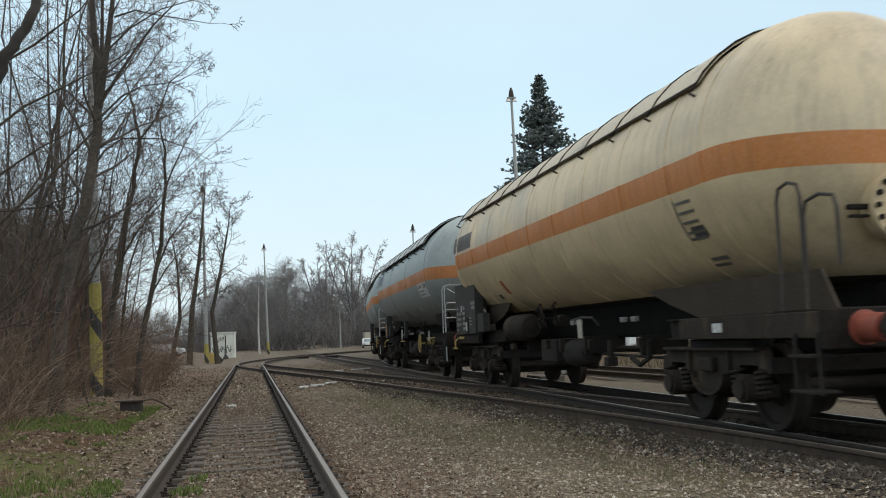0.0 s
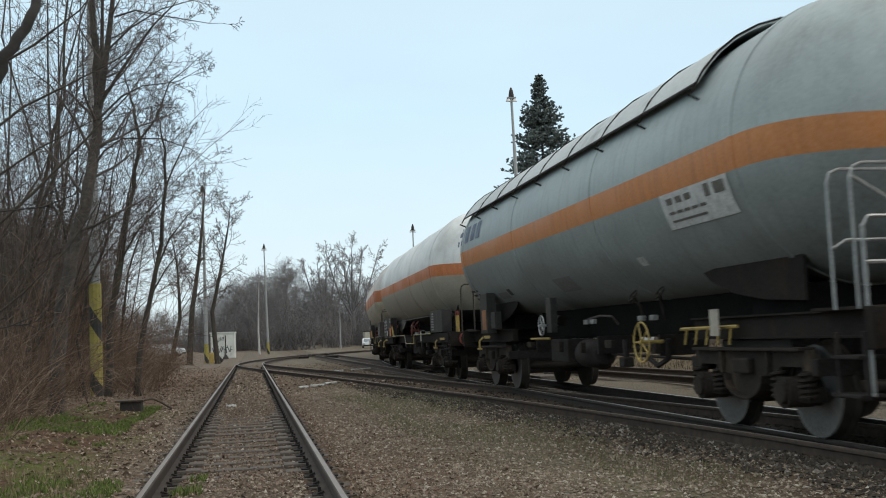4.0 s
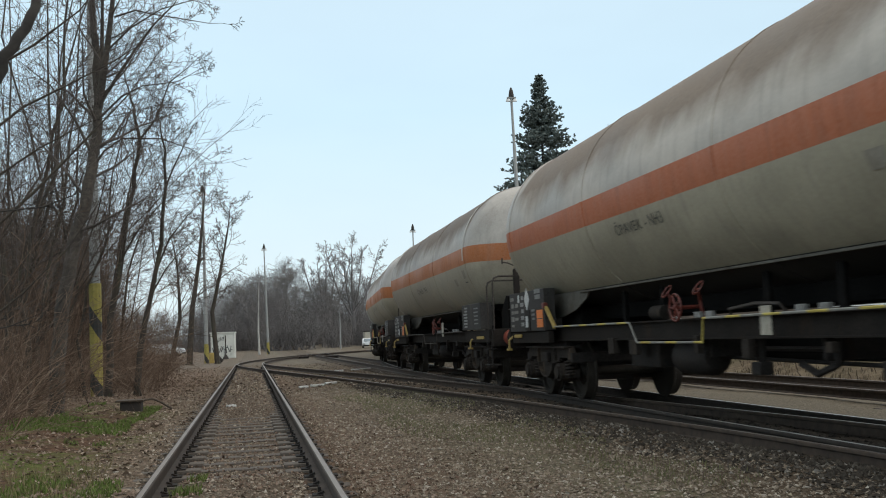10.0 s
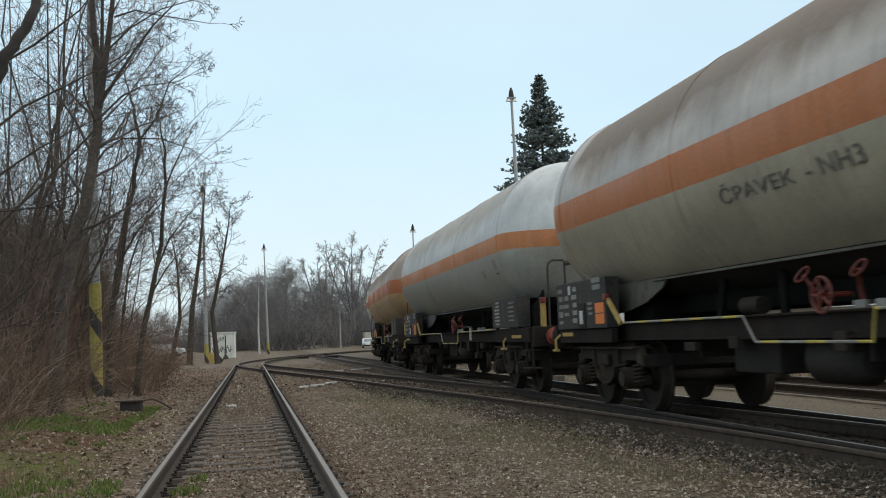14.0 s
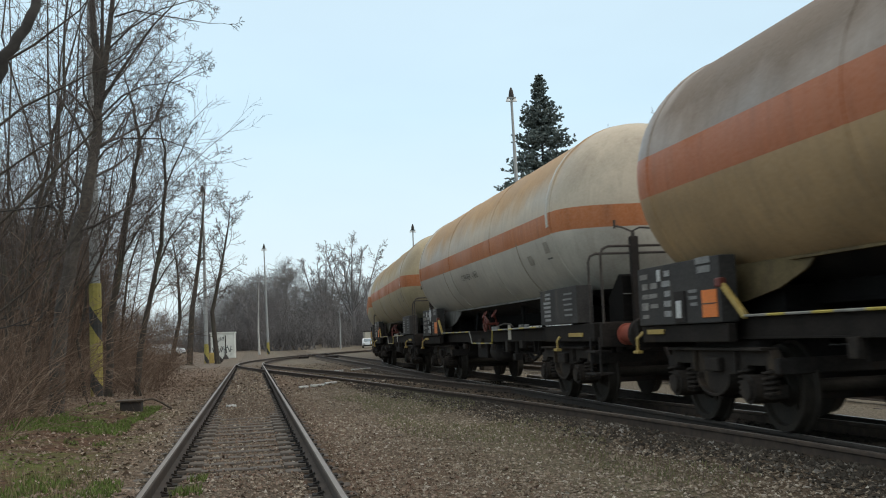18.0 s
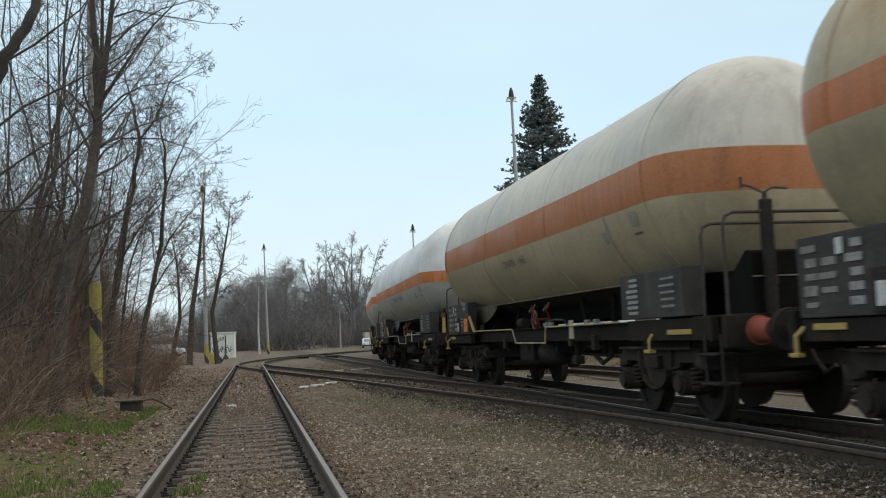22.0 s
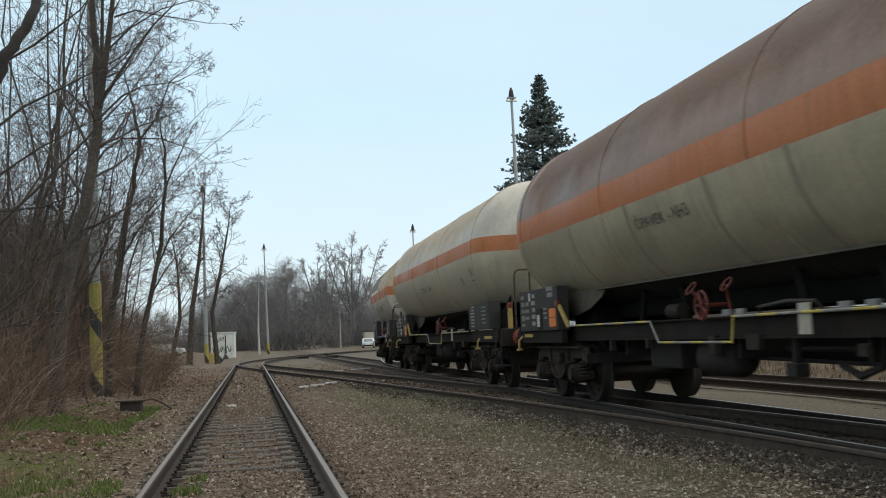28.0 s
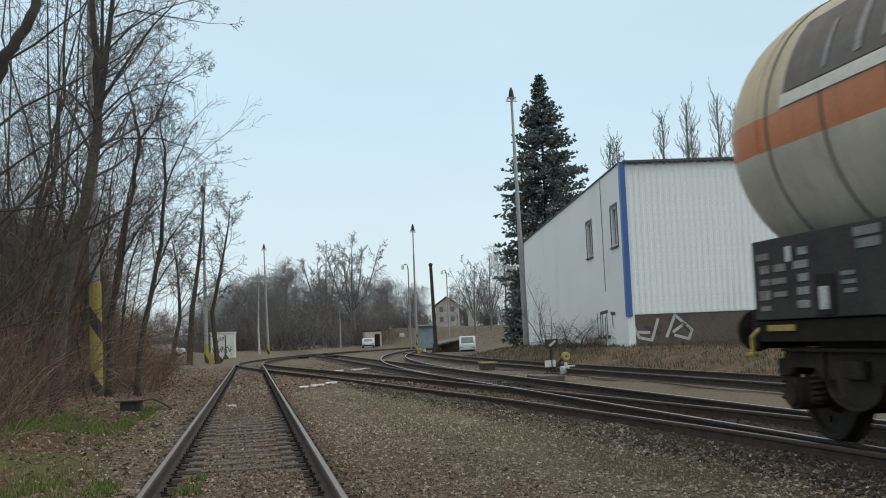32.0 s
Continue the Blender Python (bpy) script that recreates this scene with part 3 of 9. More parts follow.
def bogie_meshes():
    d = {}
    bm = bmesh.new()
    # cast side frame: a level top, ears over the axle boxes, a rounded belly hanging in the middle
    belly = [(0.40 * math.cos(math.pi * k / 10), 0.60 - 0.24 * math.sin(math.pi * k / 10)) for k in range(11)]
    outline = [(-1.24, 0.60), (-1.28, 0.70), (-1.2, 0.86), (1.2, 0.86), (1.28, 0.70), (1.24, 0.60), (1.12, 0.56), (1.08, 0.70), (0.70, 0.70), (0.62, 0.60)] + belly + [(-0.62, 0.60), (-0.70, 0.70), (-1.08, 0.70), (-1.12, 0.56)]
    plate(bm, [(-0.05, y, z) for y, z in outline], (1, 0, 0), 0.1)
    soft_box(bm, (-0.03, 0, 0.87), (0.2, 2.3, 0.035), 0.01)
    # flanges that follow the belly
    for (a, za), (b, zb) in zip(belly, belly[1:]):
        soft_box(bm, (-0.02, (a + b) / 2, (za + zb) / 2), (0.2, math.hypot(a - b, za - zb) + 0.01, 0.03), 0.006, 0, math.atan2(zb - za, b - a))
    for u in (-0.5, 0.5):
        soft_box(bm, (-0.07, u, 0.73), (0.07, 0.05, 0.24), 0.01)
    soft_box(bm, (-0.09, 0, 0.70), (0.08, 0.34, 0.16), 0.02)
    d["side"] = mesh_of("side_frame", bm, M_BOGIE)
    bm = bmesh.new()
    soft_box(bm, (0, 0, 0), (2.14, 0.1, 0.16), 0.01)
    d["beam"] = mesh_of("end_beam", bm, M_BLACK)
    bm = bmesh.new()
    soft_box(bm, (0, 0, 0.66), (1.94, 0.46, 0.40), 0.03)
    rod(bm, (0, 0, 0.80), (0, 0, 1.02), 0.28, 16)
    # side bearers and the beam above the frame
    for sgn in (-1, 1):
        soft_box(bm, (sgn * 0.82, 0, 0.92), (0.3, 1.5, 0.10), 0.02)
    d["frame"] = mesh_of("bogie", bm, M_BLACK)
    bm = bmesh.new()
    rod(bm, (-1.05, 0, 0), (1.05, 0, 0), 0.08, 12)
    for sgn in (-1, 1):
        x = sgn * 0.7525
        prof = [(x - sgn * 0.10, 0.49), (x - sgn * 0.07, 0.49), (x - sgn * 0.05, 0.462), (x + sgn * 0.065, 0.452), (x + sgn * 0.065, 0.39), (x + sgn * 0.02, 0.37), (x - sgn * 0.01, 0.2), (x + sgn * 0.06, 0.16), (x + sgn * 0.09, 0.08)]
        lathe(bm, prof, "X", 28)
        rod(bm, (x + sgn * 0.02, 0.28, 0), (x + sgn * 0.035, 0.28, 0), 0.03, 8)
    d["wheelset"] = mesh_of("wheelset", bm, M_WHEEL, True)
    bm = bmesh.new()
    for sgn in (-1, 1):
        x = sgn * 0.7525
        lathe(bm, [(x + sgn * 0.066, 0.395), (x + sgn * 0.069, 0.395), (x + sgn * 0.069, 0.448), (x + sgn * 0.066, 0.448)], "X", 28)
    d["rim"] = mesh_of("rim", bm, M_STEELRIM, True)
    bm = bmesh.new()
    rod(bm, (-0.16, 0, 0), (0.14, 0, 0), 0.15, 16)
    rod(bm, (-0.2, 0, 0), (-0.16, 0, 0), 0.11, 12)
    soft_box(bm, (0.02, 0, -0.02), (0.2, 0.62, 0.14), 0.02)
    for u in (-1, 1):
        for k in range(4):
            a = math.tau * (k + 0.5) / 4
            rod(bm, (-0.17, math.cos(a) * 0.12, math.sin(a) * 0.12), (-0.15, math.cos(a) * 0.12, math.sin(a) * 0.12), 0.016, 6)
    d["axle_box"] = mesh_of("axle_box", bm, M_BOGIE, True)
    bm = bmesh.new()
    turns = 5
    pipe(bm, [(math.cos(k * math.tau / 10) * 0.075, math.sin(k * math.tau / 10) * 0.075, 0.02 + 0.27 * k / (10 * turns)) for k in range(10 * turns + 1)], 0.018, 5)
    rod(bm, (0, 0, 0), (0, 0, 0.3), 0.045, 8)
    d["spring"] = mesh_of("spring", bm, M_BOGIE, True)
    return d


BOGIE = bogie_meshes()


def add_bogie(wagon, y, rims=False):
    b = share("bogie", BOGIE["frame"], wagon, Matrix.Translation((0, y, 0)), "black cast bogie with sooty coil springs")
    sets = []
    for sgn in (-1, 1):
        share("side_frame", BOGIE["side"], b, Matrix.Translation((sgn * 1.02, 0, 0)) @ Matrix.Rotation(0 if sgn < 0 else math.pi, 4, "Z"))
        share("end_beam", BOGIE["beam"], b, Matrix.Translation((0, sgn * 1.3, 0.70)))
        share("brake_beam", BOGIE["beam"], b, Matrix.Translation((0, sgn * 0.4, 0.33)) @ Matrix.Diagonal((0.8, 0.8, 0.6, 1)))
    for a in (-0.9, 0.9):
        w = share("wheelset", BOGIE["wheelset"], b, Matrix.Translation((0, a, WHEEL_R)), "dark steel wheels on an axle")
        sets.append((w, a))
        if rims:
            share("rim", BOGIE["rim"], w, None, "worn bright wheel rims")
        for sgn in (-1, 1):
            share("axle_box", BOGIE["axle_box"], b, Matrix.Translation((sgn * 1.02, a, WHEEL_R)) @ Matrix.Rotation(0 if sgn < 0 else math.pi, 4, "Z"))
            for u in (-0.26, 0.26):
                share("spring", BOGIE["spring"], b, Matrix.Translation((sgn * 1.06, a + u, WHEEL_R - 0.09)))
    return sets


def buffer_meshes():
    bm = bmesh.new()
    lathe(bm, [(0.0, 0.16), (-0.03, 0.16), (-0.035, 0.135), (-0.34, 0.125), (-0.34, 0.09)], "Y", 18)
    house = mesh_of("buffer", bm, M_BUFFER, True)
    bm = bmesh.new()
    lathe(bm, [(-0.33, 0.085), (-0.57, 0.085), (-0.575, 0.22), (-0.60, 0.225), (-0.62, 0.19), (-0.625, 0.0001)], "Y", 20)
    head = mesh_of("buffer_head", bm, M_BLACK, True)
    return house, head


BUF_HOUSE, BUF_HEAD = buffer_meshes()


def handwheel_mesh(r, material):
    bm = bmesh.new()
    pipe(bm, [(0, math.cos(k * math.tau / 20) * r, math.sin(k * math.tau / 20) * r) for k in range(21)], 0.014, 6)
    for k in range(5):
        a = math.tau * k / 5
        rod(bm, (0, 0, 0), (0, math.cos(a) * r, math.sin(a) * r), 0.012, 6)
    rod(bm, (-0.03, 0, 0), (0.3, 0, 0), 0.025, 8)
    return mesh_of("handwheel", bm, material)


HANDWHEEL = handwheel_mesh(0.16, M_RED)
HANDWHEEL_K = handwheel_mesh(0.16, M_FRAME)
HANDWHEEL_Y = handwheel_mesh(0.26, M_YELLOW)
HANDWHEEL_W = handwheel_mesh(0.17, M_GALV)


def bars_mesh(name, w, h, rows, material, x=-0.004, seed=1, cols=1, fill=0.55):
    """Lines of unreadable marking as thin raised bars, in a field w long and h high."""
    rnd = random.Random(seed)
    bm = bmesh.new()
    for c in range(cols):
        for r in range(rows):
            cw = w / cols
            ln = cw * rnd.uniform(0.55, 0.9)
            hh = h / rows * fill * (rnd.uniform(0.55, 1.15) if cols > 1 else 1.0)
            if cols > 1 and rnd.random() < 0.15:
                continue
            y = -w / 2 + cw * (c + 0.5) - (cw * 0.9 - ln) / 2
            z = -h / 2 + h * (r + 0.5) / rows
            box(bm, (x, y, z), (0.006, ln, hh))
    return mesh_of(name, bm, material)


M_LABEL = rough_mat("worn_label", (0.26, 0.235, 0.19), (0.44, 0.41, 0.34), 8, 0.7, 0, 0.05, 40, (0.14, 0.12, 0.09))
M_WHITE_DIM = rough_mat("dim_white_marking", (0.16, 0.16, 0.155), (0.36, 0.355, 0.34), 10, 0.65, 0, 0.0, 40, (0.1, 0.09, 0.08))
M_WORNMARK = rough_mat("worn_marking", (0.085, 0.078, 0.068), (0.28, 0.265, 0.24), 9, 0.7, 0, 0.05, 40, (0.14, 0.125, 0.105))
BARS_A = bars_mesh("marking", 0.62, 0.52, 7, M_WHITE_DIM, seed=3)
BARS_B = bars_mesh("marking", 0.5, 0.46, 5, M_GREYMARK, seed=5, fill=0.34)
BARS_C = bars_mesh("marking", 0.6, 0.62, 5, M_WORNMARK, seed=8, cols=2, fill=0.68)
BARS_D = bars_mesh("marking", 0.28, 0.6, 5, M_WHITE_DIM, seed=9, fill=0.58)
BARS_E = bars_mesh("marking", 0.46, 0.2, 2, M_GREYMARK, seed=12, fill=0.75)
BARS_F = bars_mesh("marking", 0.26, 0.22, 3, M_GREYMARK, seed=13, fill=0.5)


def diamond_mesh():
    bm = bmesh.new()
    plate(bm, [(0, -0.17, 0), (0, 0, 0.21), (0, 0.17, 0), (0, 0, -0.21)], (-1, 0, 0), 0.006)
    return mesh_of("placard", bm, M_WHITE)


DIAMOND = diamond_mesh()


def flat_mesh(name, w, h, material, t=0.006):
    bm = bmesh.new()
    soft_box(bm, (0, 0, 0), (t, w, h), t * 0.3)
    return mesh_of(name, bm, material)


HAZARD = flat_mesh("hazard_plate", 0.36, 0.3, M_ORANGE, 0.01)
HAZARD_DULL = flat_mesh("hazard_plate", 0.34, 0.3, M_ORANGE_DULL, 0.01)
WHITE_PLATE = flat_mesh("label_plate", 0.26, 0.36, M_LABEL, 0.012)
SMALL_PLATE = flat_mesh("label_plate", 0.14, 0.2, M_WHITE, 0.01)
YELLOW_STRIP = flat_mesh("yellow_strip", 0.42, 0.06, M_YELLOW, 0.02)
TANK_R, TANK_Z = 1.475, 2.96
bolt_bm = bmesh.new()
rod(bolt_bm, (0, 0, 0), (0, 0.12, 0), 0.028, 6)
BOLT = mesh_of("bolt", bolt_bm, M_FRAME)


def tank_mesh(y0, y1, r, zc, head, rings=(), seg=56, flat=False, cone=False, back=0.0):
    """Cylinder with dished ends from tip y0 to tip y1; rings: weld seams or cladding joints."""
    k = 14
    ex = 2 / (3.2 if flat else 2.5)
    dish = [(1 - math.cos(math.pi / 2 * i / k) ** ex, max(0.0001, r * math.sin(math.pi / 2 * i / k) ** ex)) for i in range(k + 1)]
    prof = [(y0 + head * u, rr) for u, rr in dish]
    if cone:
        prof = [(y0, 0.0001), (y0 + 0.015, 0.3), (y0 + head * 0.5, r * 0.66), (y0 + head - 0.02, r - 0.012), (y0 + head, r)]
    bead = ((-0.05, 0.0), (-0.04, 0.016), (0.04, 0.016), (0.05, 0.0))
    prof += [(y0 + head + 0.06 + u, r + d) for u, d in bead]
    back = back or head
    for y in sorted(rings):
        prof += [(y - 0.035, r), (y - 0.03, r + 0.012), (y + 0.03, r + 0.012), (y + 0.035, r)]
    prof += [(y1 - back - 0.06 + u, r + d) for u, d in bead]
    prof += [(y1 - back * u, rr) for u, rr in dish[::-1]]
    bm = bmesh.new()
    rings_v = []
    for y, rr in prof:
        rings_v.append([bm.verts.new((math.cos(a * math.tau / seg) * rr, y, zc + math.sin(a * math.tau / seg) * rr)) for a in range(seg)])
    for a, b in zip(rings_v, rings_v[1:]):
        for j in range(seg):
            bm.faces.new((a[j], a[(j + 1) % seg], b[(j + 1) % seg], b[j]))
    return bm


def patch(bm, r, zc, y0, y1, z0, z1, lift=0.008, n=5):
    """A thin painted field that follows the tank's near side."""
    rows = []
    for i in range(n + 1):
        a = math.asin(max(-1, min(1, (z0 + (z1 - z0) * i / n - zc) / r)))
        rows.append([bm.verts.new((-math.cos(a) * (r + lift), y, zc + math.sin(a) * (r + lift))) for y in (y0, y1)])
    for p, q in zip(rows, rows[1:]):
        bm.faces.new((p[0], p[1], q[1], q[0]))


def decal(w, name, material, fields, label="", r=None, zc=None, lift=0.008):
    bm = bmesh.new()
    r, zc = r or TANK_R, zc or TANK_Z
    for y0, y1, z0, z1 in fields:
        patch(bm, r, zc, y0, y1, z0, z1, lift)
    return part(name, bm, material, w, label, True)


def letter_fields(y0, y1, z0, z1, n, gaps=(), seed=1):
    """Plain upright bars standing for lettering that cannot be read."""
    rng = random.Random(seed)
    out = []
    p = (y1 - y0) / n
    for i in range(n):
        if i in gaps:
            continue
        a = y0 + p * i + p * 0.1
        wd = p * 0.72
        k = rng.random()
        out.append((a, a + wd * 0.3, z0, z1))
        if k < 0.7:
            out.append((a + wd * 0.66, a + wd, z0, z1))
        zz = z0 + (z1 - z0) * rng.choice((0.0, 0.42, 0.82))
        out.append((a, a + wd, zz, zz + (z1 - z0) * 0.2))
    return out


WORDS = {}


def lettering(w, text, ya, yb, z0, z1, material, label, r, zc, lift=0.010):
    """Stencilled words, laid on the tank's near side from ya (first letter) to yb."""
    key = (text, ya, yb, material.name)
    if key not in WORDS:
        cu = bpy.data.curves.new("lettering", "FONT")
        cu.body, cu.resolution_u = text, 3
        ob = bpy.data.objects.new("lettering_source", cu)
        scene.collection.objects.link(ob)
        bpy.context.view_layer.update()
        me = bpy.data.meshes.new_from_object(ob.evaluated_get(bpy.context.evaluated_depsgraph_get()))
        bpy.data.objects.remove(ob)
        bpy.data.curves.remove(cu)
        xs, hs = [v.co.x for v in me.vertices], [v.co.y for v in me.vertices]
        x0, kx, h0, kh = min(xs), 1 / (max(xs) - min(xs)), min(hs), 1 / (max(hs) - min(hs))
        for v in me.vertices:
            z = z0 + (z1 - z0) * (v.co.y - h0) * kh
            a = math.asin((z - zc) / r)
            v.co = (-math.cos(a) * (r + lift), ya + (yb - ya) * (v.co.x - x0) * kx, zc + math.sin(a) * (r + lift))
        me.materials.clear()
        me.materials.append(material)
        WORDS[key] = me
    return share("lettering", WORDS[key], w, None, label)


def build_wagon(cfg):
    L = cfg["length"]
    h = L / 2
    w = thing("tank_wagon", cfg["label"], "tank wagon", "wagons of the train")
    r, zc = cfg.get("r", TANK_R), cfg.get("zc", TANK_Z)
    f_in, b_in, head = cfg.get("front_in", 1.2), cfg.get("back_in", 0.82), cfg.get("head", 0.95)
    y0, y1 = -h + f_in, h - b_in
    piv = cfg.get("pivot", h - 3.0)
    # tank with its seams
    rings = cfg.get("rings", (y0 + head, y0 + head + (y1 - y0 - 2 * head) / 3, y0 + head + 2 * (y1 - y0 - 2 * head) / 3, y1 - head))
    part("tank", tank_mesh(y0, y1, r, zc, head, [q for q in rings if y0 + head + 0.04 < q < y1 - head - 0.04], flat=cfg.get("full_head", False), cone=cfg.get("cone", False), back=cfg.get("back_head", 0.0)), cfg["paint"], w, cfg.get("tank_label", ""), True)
    # manhole with bolts on the leading dome
    if cfg.get("manhole", True):
        mz = cfg.get("manhole_z", 2.93)
        bm = bmesh.new()
        lathe(bm, [(y0 - 0.16, 0.0001), (y0 - 0.16, 0.36), (y0 - 0.09, 0.36), (y0 - 0.09, 0.33), (y0 + 0.1, 0.33)], "Y", 28, (0, 0, mz))
        cover = part("manhole_cover", bm, cfg["paint"], w, "bolted round cover on the dome", True)
        for k in range(16):
            a = math.tau * k / 16
            share("bolt", BOLT, cover, Matrix.Translation((math.cos(a) * 0.31, y0 - 0.2, mz + math.sin(a) * 0.31)))
        bm = bmesh.new()
        soft_box(bm, (-0.43, y0 - 0.02, mz), (0.22, 0.08, 0.05), 0.01)
        soft_box(bm, (-0.43, y0 - 0.02, mz - 0.09), (0.2, 0.07, 0.03), 0.01)
        part("hinge", bm, M_FRAME, w)
    # raised weld band at the leading shoulder, its highlight painted pale, and stained seams below the stripe
    if cfg.get("band"):
        bm = bmesh.new()
        yb = y0 + head + 0.2
        arc = [radians(-96 + 192 * i / 20) for i in range(21)]
        ring = [[bm.verts.new((math.sin(a) * rr, y, zc + math.cos(a) * rr)) for a in arc] for y, rr in ((yb - 0.05, r), (yb - 0.04, r + 0.014), (yb + 0.04, r + 0.014), (yb + 0.05, r))]
        for p, q in zip(ring, ring[1:]):
            for i in range(20):
                bm.faces.new((p[i], p[i + 1], q[i + 1], q[i]))
        part("weld_highlight", bm, M_WELD_HIGHLIGHT, w, "raised weld band painted pale as a highlight", True)
    for y in cfg.get("stains", ()):
        bm = bmesh.new()
        patch(bm, r, zc, y - 0.03, y + 0.03, 1.78, 2.72, 0.006, 8)
        part("seam_stain", bm, M_STAIN, w, "", True)
    # sills
    fr = cfg.get("frame_mat", M_FRAME)
    open_frame = cfg.get("open_frame", False)
    spans = ((-h + 0.72, -piv + 1.5), (piv - 1.3, h - 0.72)) if open_frame else ((-h + 0.72, h - 0.72),)
    for x in (-0.95, 0.95):
        for sa0, sb0 in spans:
            bm = bmesh.new()
            plate(bm, [(x + a, sa0, z) for a, z in ((-0.1, 0.975), (0.1, 0.975), (0.1, 0.995), (0.05, 0.995), (0.05, 1.205), (0.1, 1.205), (0.1, 1.225), (-0.1, 1.225), (-0.1, 1.205), (-0.05, 1.205), (-0.05, 0.995), (-0.1, 0.995))], (0, 1, 0), sb0 - sa0)
            part("sill", bm, fr, w, "dark steel side sill")
    for y in ((-piv, piv) if open_frame else (-piv, -piv / 2, 0, piv / 2, piv)):
        bm = bmesh.new()
        soft_box(bm, (0, y, 1.10), (1.78, 0.25, 0.19), 0.01)
        part("crossbearer", bm, fr, w)
    for s in (-1, 1):
        bm = bmesh.new()
        soft_box(bm, (0, s * (h - 0.68), 1.06), (2.5, 0.12, 0.36), 0.015)
        soft_box(bm, (0, s * (h - 1.2), 1.23), (2.3, 1.0, 0.03), 0.006)
        part("headstock", bm, fr, w)
        for x in (-0.875, 0.875):
            m = Matrix.Translation((x, s * (h - 0.625), 1.06)) @ Matrix.Rotation(0 if s < 0 else math.pi, 4, "Z")
            b = share("buffer", BUF_HOUSE, w, m, "dull red buffer with a black head")
            share("buffer_head", BUF_HEAD, b)
        # coupling hook
        bm = bmesh.new()
        soft_box(bm, (0, s * (h - 0.45), 1.04), (0.07, 0.5, 0.12), 0.015)
        pipe(bm, [(-0.06, s * (h - 0.25), 1.05), (-0.06, s * (h - 0.1), 0.9), (0.06, s * (h - 0.1), 0.9), (0.06, s * (h - 0.25), 1.05)], 0.025)
        part("coupling", bm, M_BLACK, w)
        for x in (-0.35, 0.4):
            bm = bmesh.new()
            pipe(bm, [(x, s * (h - 0.6), 0.95), (x, s * (h - 0.45), 0.75), (x + 0.02, s * (h - 0.3), 0.6), (x + 0.05, s * (h - 0.15), 0.68)], 0.03)
            part("air_hose", bm, M_BLACK, w)
    # saddles and skirts that carry the tank
    for s in (-1, 1):
        yb = s * piv
        for x in (-0.86, 0.86):
            bm = bmesh.new()
            if s < 0 and cfg.get("front_skirt"):
                plate(bm, [(x * 1.09, yy, zz) for yy, zz in cfg["front_skirt"]], (1 if x > 0 else -1, 0, 0), 0.03)
                part("skirt", bm, cfg.get("skirt_mat", fr), w, "long tapered support plate under the tank")
                continue
            q = [(x, yb - s * 1.4, zc - r * 0.82), (x, yb - s * 1.25, zc - r * 0.89), (x, yb - s * 0.7, 1.48), (x, yb, 1.38), (x, yb + s * 0.8, 1.34), (x, yb + s * 0.8, zc - r * 0.62)]
            plate(bm, q, (1 if x > 0 else -1, 0, 0), 0.03)
            part("skirt", bm, cfg.get("skirt_mat", fr), w, "tapered support plate under the tank")
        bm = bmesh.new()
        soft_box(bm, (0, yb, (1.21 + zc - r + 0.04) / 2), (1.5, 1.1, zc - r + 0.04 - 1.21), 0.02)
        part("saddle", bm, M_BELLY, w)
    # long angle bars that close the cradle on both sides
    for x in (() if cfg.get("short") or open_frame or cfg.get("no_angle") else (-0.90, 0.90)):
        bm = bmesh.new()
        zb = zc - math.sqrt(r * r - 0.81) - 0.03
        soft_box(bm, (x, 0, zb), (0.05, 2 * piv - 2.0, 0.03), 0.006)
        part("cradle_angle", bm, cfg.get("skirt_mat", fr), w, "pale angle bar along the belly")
    # near-black box added to fill the space under the belly with shade
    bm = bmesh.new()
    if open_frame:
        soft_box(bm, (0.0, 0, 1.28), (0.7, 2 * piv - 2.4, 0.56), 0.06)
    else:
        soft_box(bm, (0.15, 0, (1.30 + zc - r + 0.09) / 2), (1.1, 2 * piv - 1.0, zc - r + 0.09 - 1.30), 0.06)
    part("belly_filler", bm, M_BELLY, w, "near-black filler box added under the belly")
    # brake gear and air reservoir
    bm = bmesh.new()
    lathe(bm, [(-0.5, 0.0001), (-0.46, 0.16), (-0.36, 0.23), (0.36, 0.23), (0.46, 0.16), (0.5, 0.0001)], "Y", 18, (-0.72, 0.25, 0.76))
    part("air_reservoir", bm, M_BLACK, w, "", True)
    bm = bmesh.new()
    soft_box(bm, (-0.6, 1.75, 0.80), (0.5, 1.0, 0.40), 0.03)
    part("brake_valve", bm, M_BLACK, w)
    for a, b, rr in (((-0.35, -2.6, 0.84), (-0.35, 3.2, 0.84), 0.03), ((-0.6, -piv + 1.4, 0.7), (-0.6, 0.7, 0.76), 0.022), ((0.5, -piv + 1.4, 0.75), (0.5, piv - 1.4, 0.75), 0.03)):
        bm = bmesh.new()
        rod(bm, a, b, rr, 8)
        part("brake_rod", bm, M_BLACK, w)
    # dark block added to close the view through the undergear
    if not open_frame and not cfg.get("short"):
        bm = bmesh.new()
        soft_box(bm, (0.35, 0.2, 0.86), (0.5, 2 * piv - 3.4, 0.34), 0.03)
        part("gear_filler", bm, M_BELLY, w)
    for y in (-2.8, -0.4, 3.0):
        bm = bmesh.new()
        soft_box(bm, (-0.55, y, 0.9), (0.7, 0.06, 0.28), 0.01)
        part("hanger", bm, M_BLACK, w)
    bm = bmesh.new()
    rod(bm, (-0.9, -1.6, 0.70), (-0.9, -1.6, 0.98), 0.05, 8)
    soft_box(bm, (-0.9, -1.6, 0.66), (0.16, 0.2, 0.14), 0.02)
    part("drain_valve", bm, M_BLACK, w)
    bm = bmesh.new()
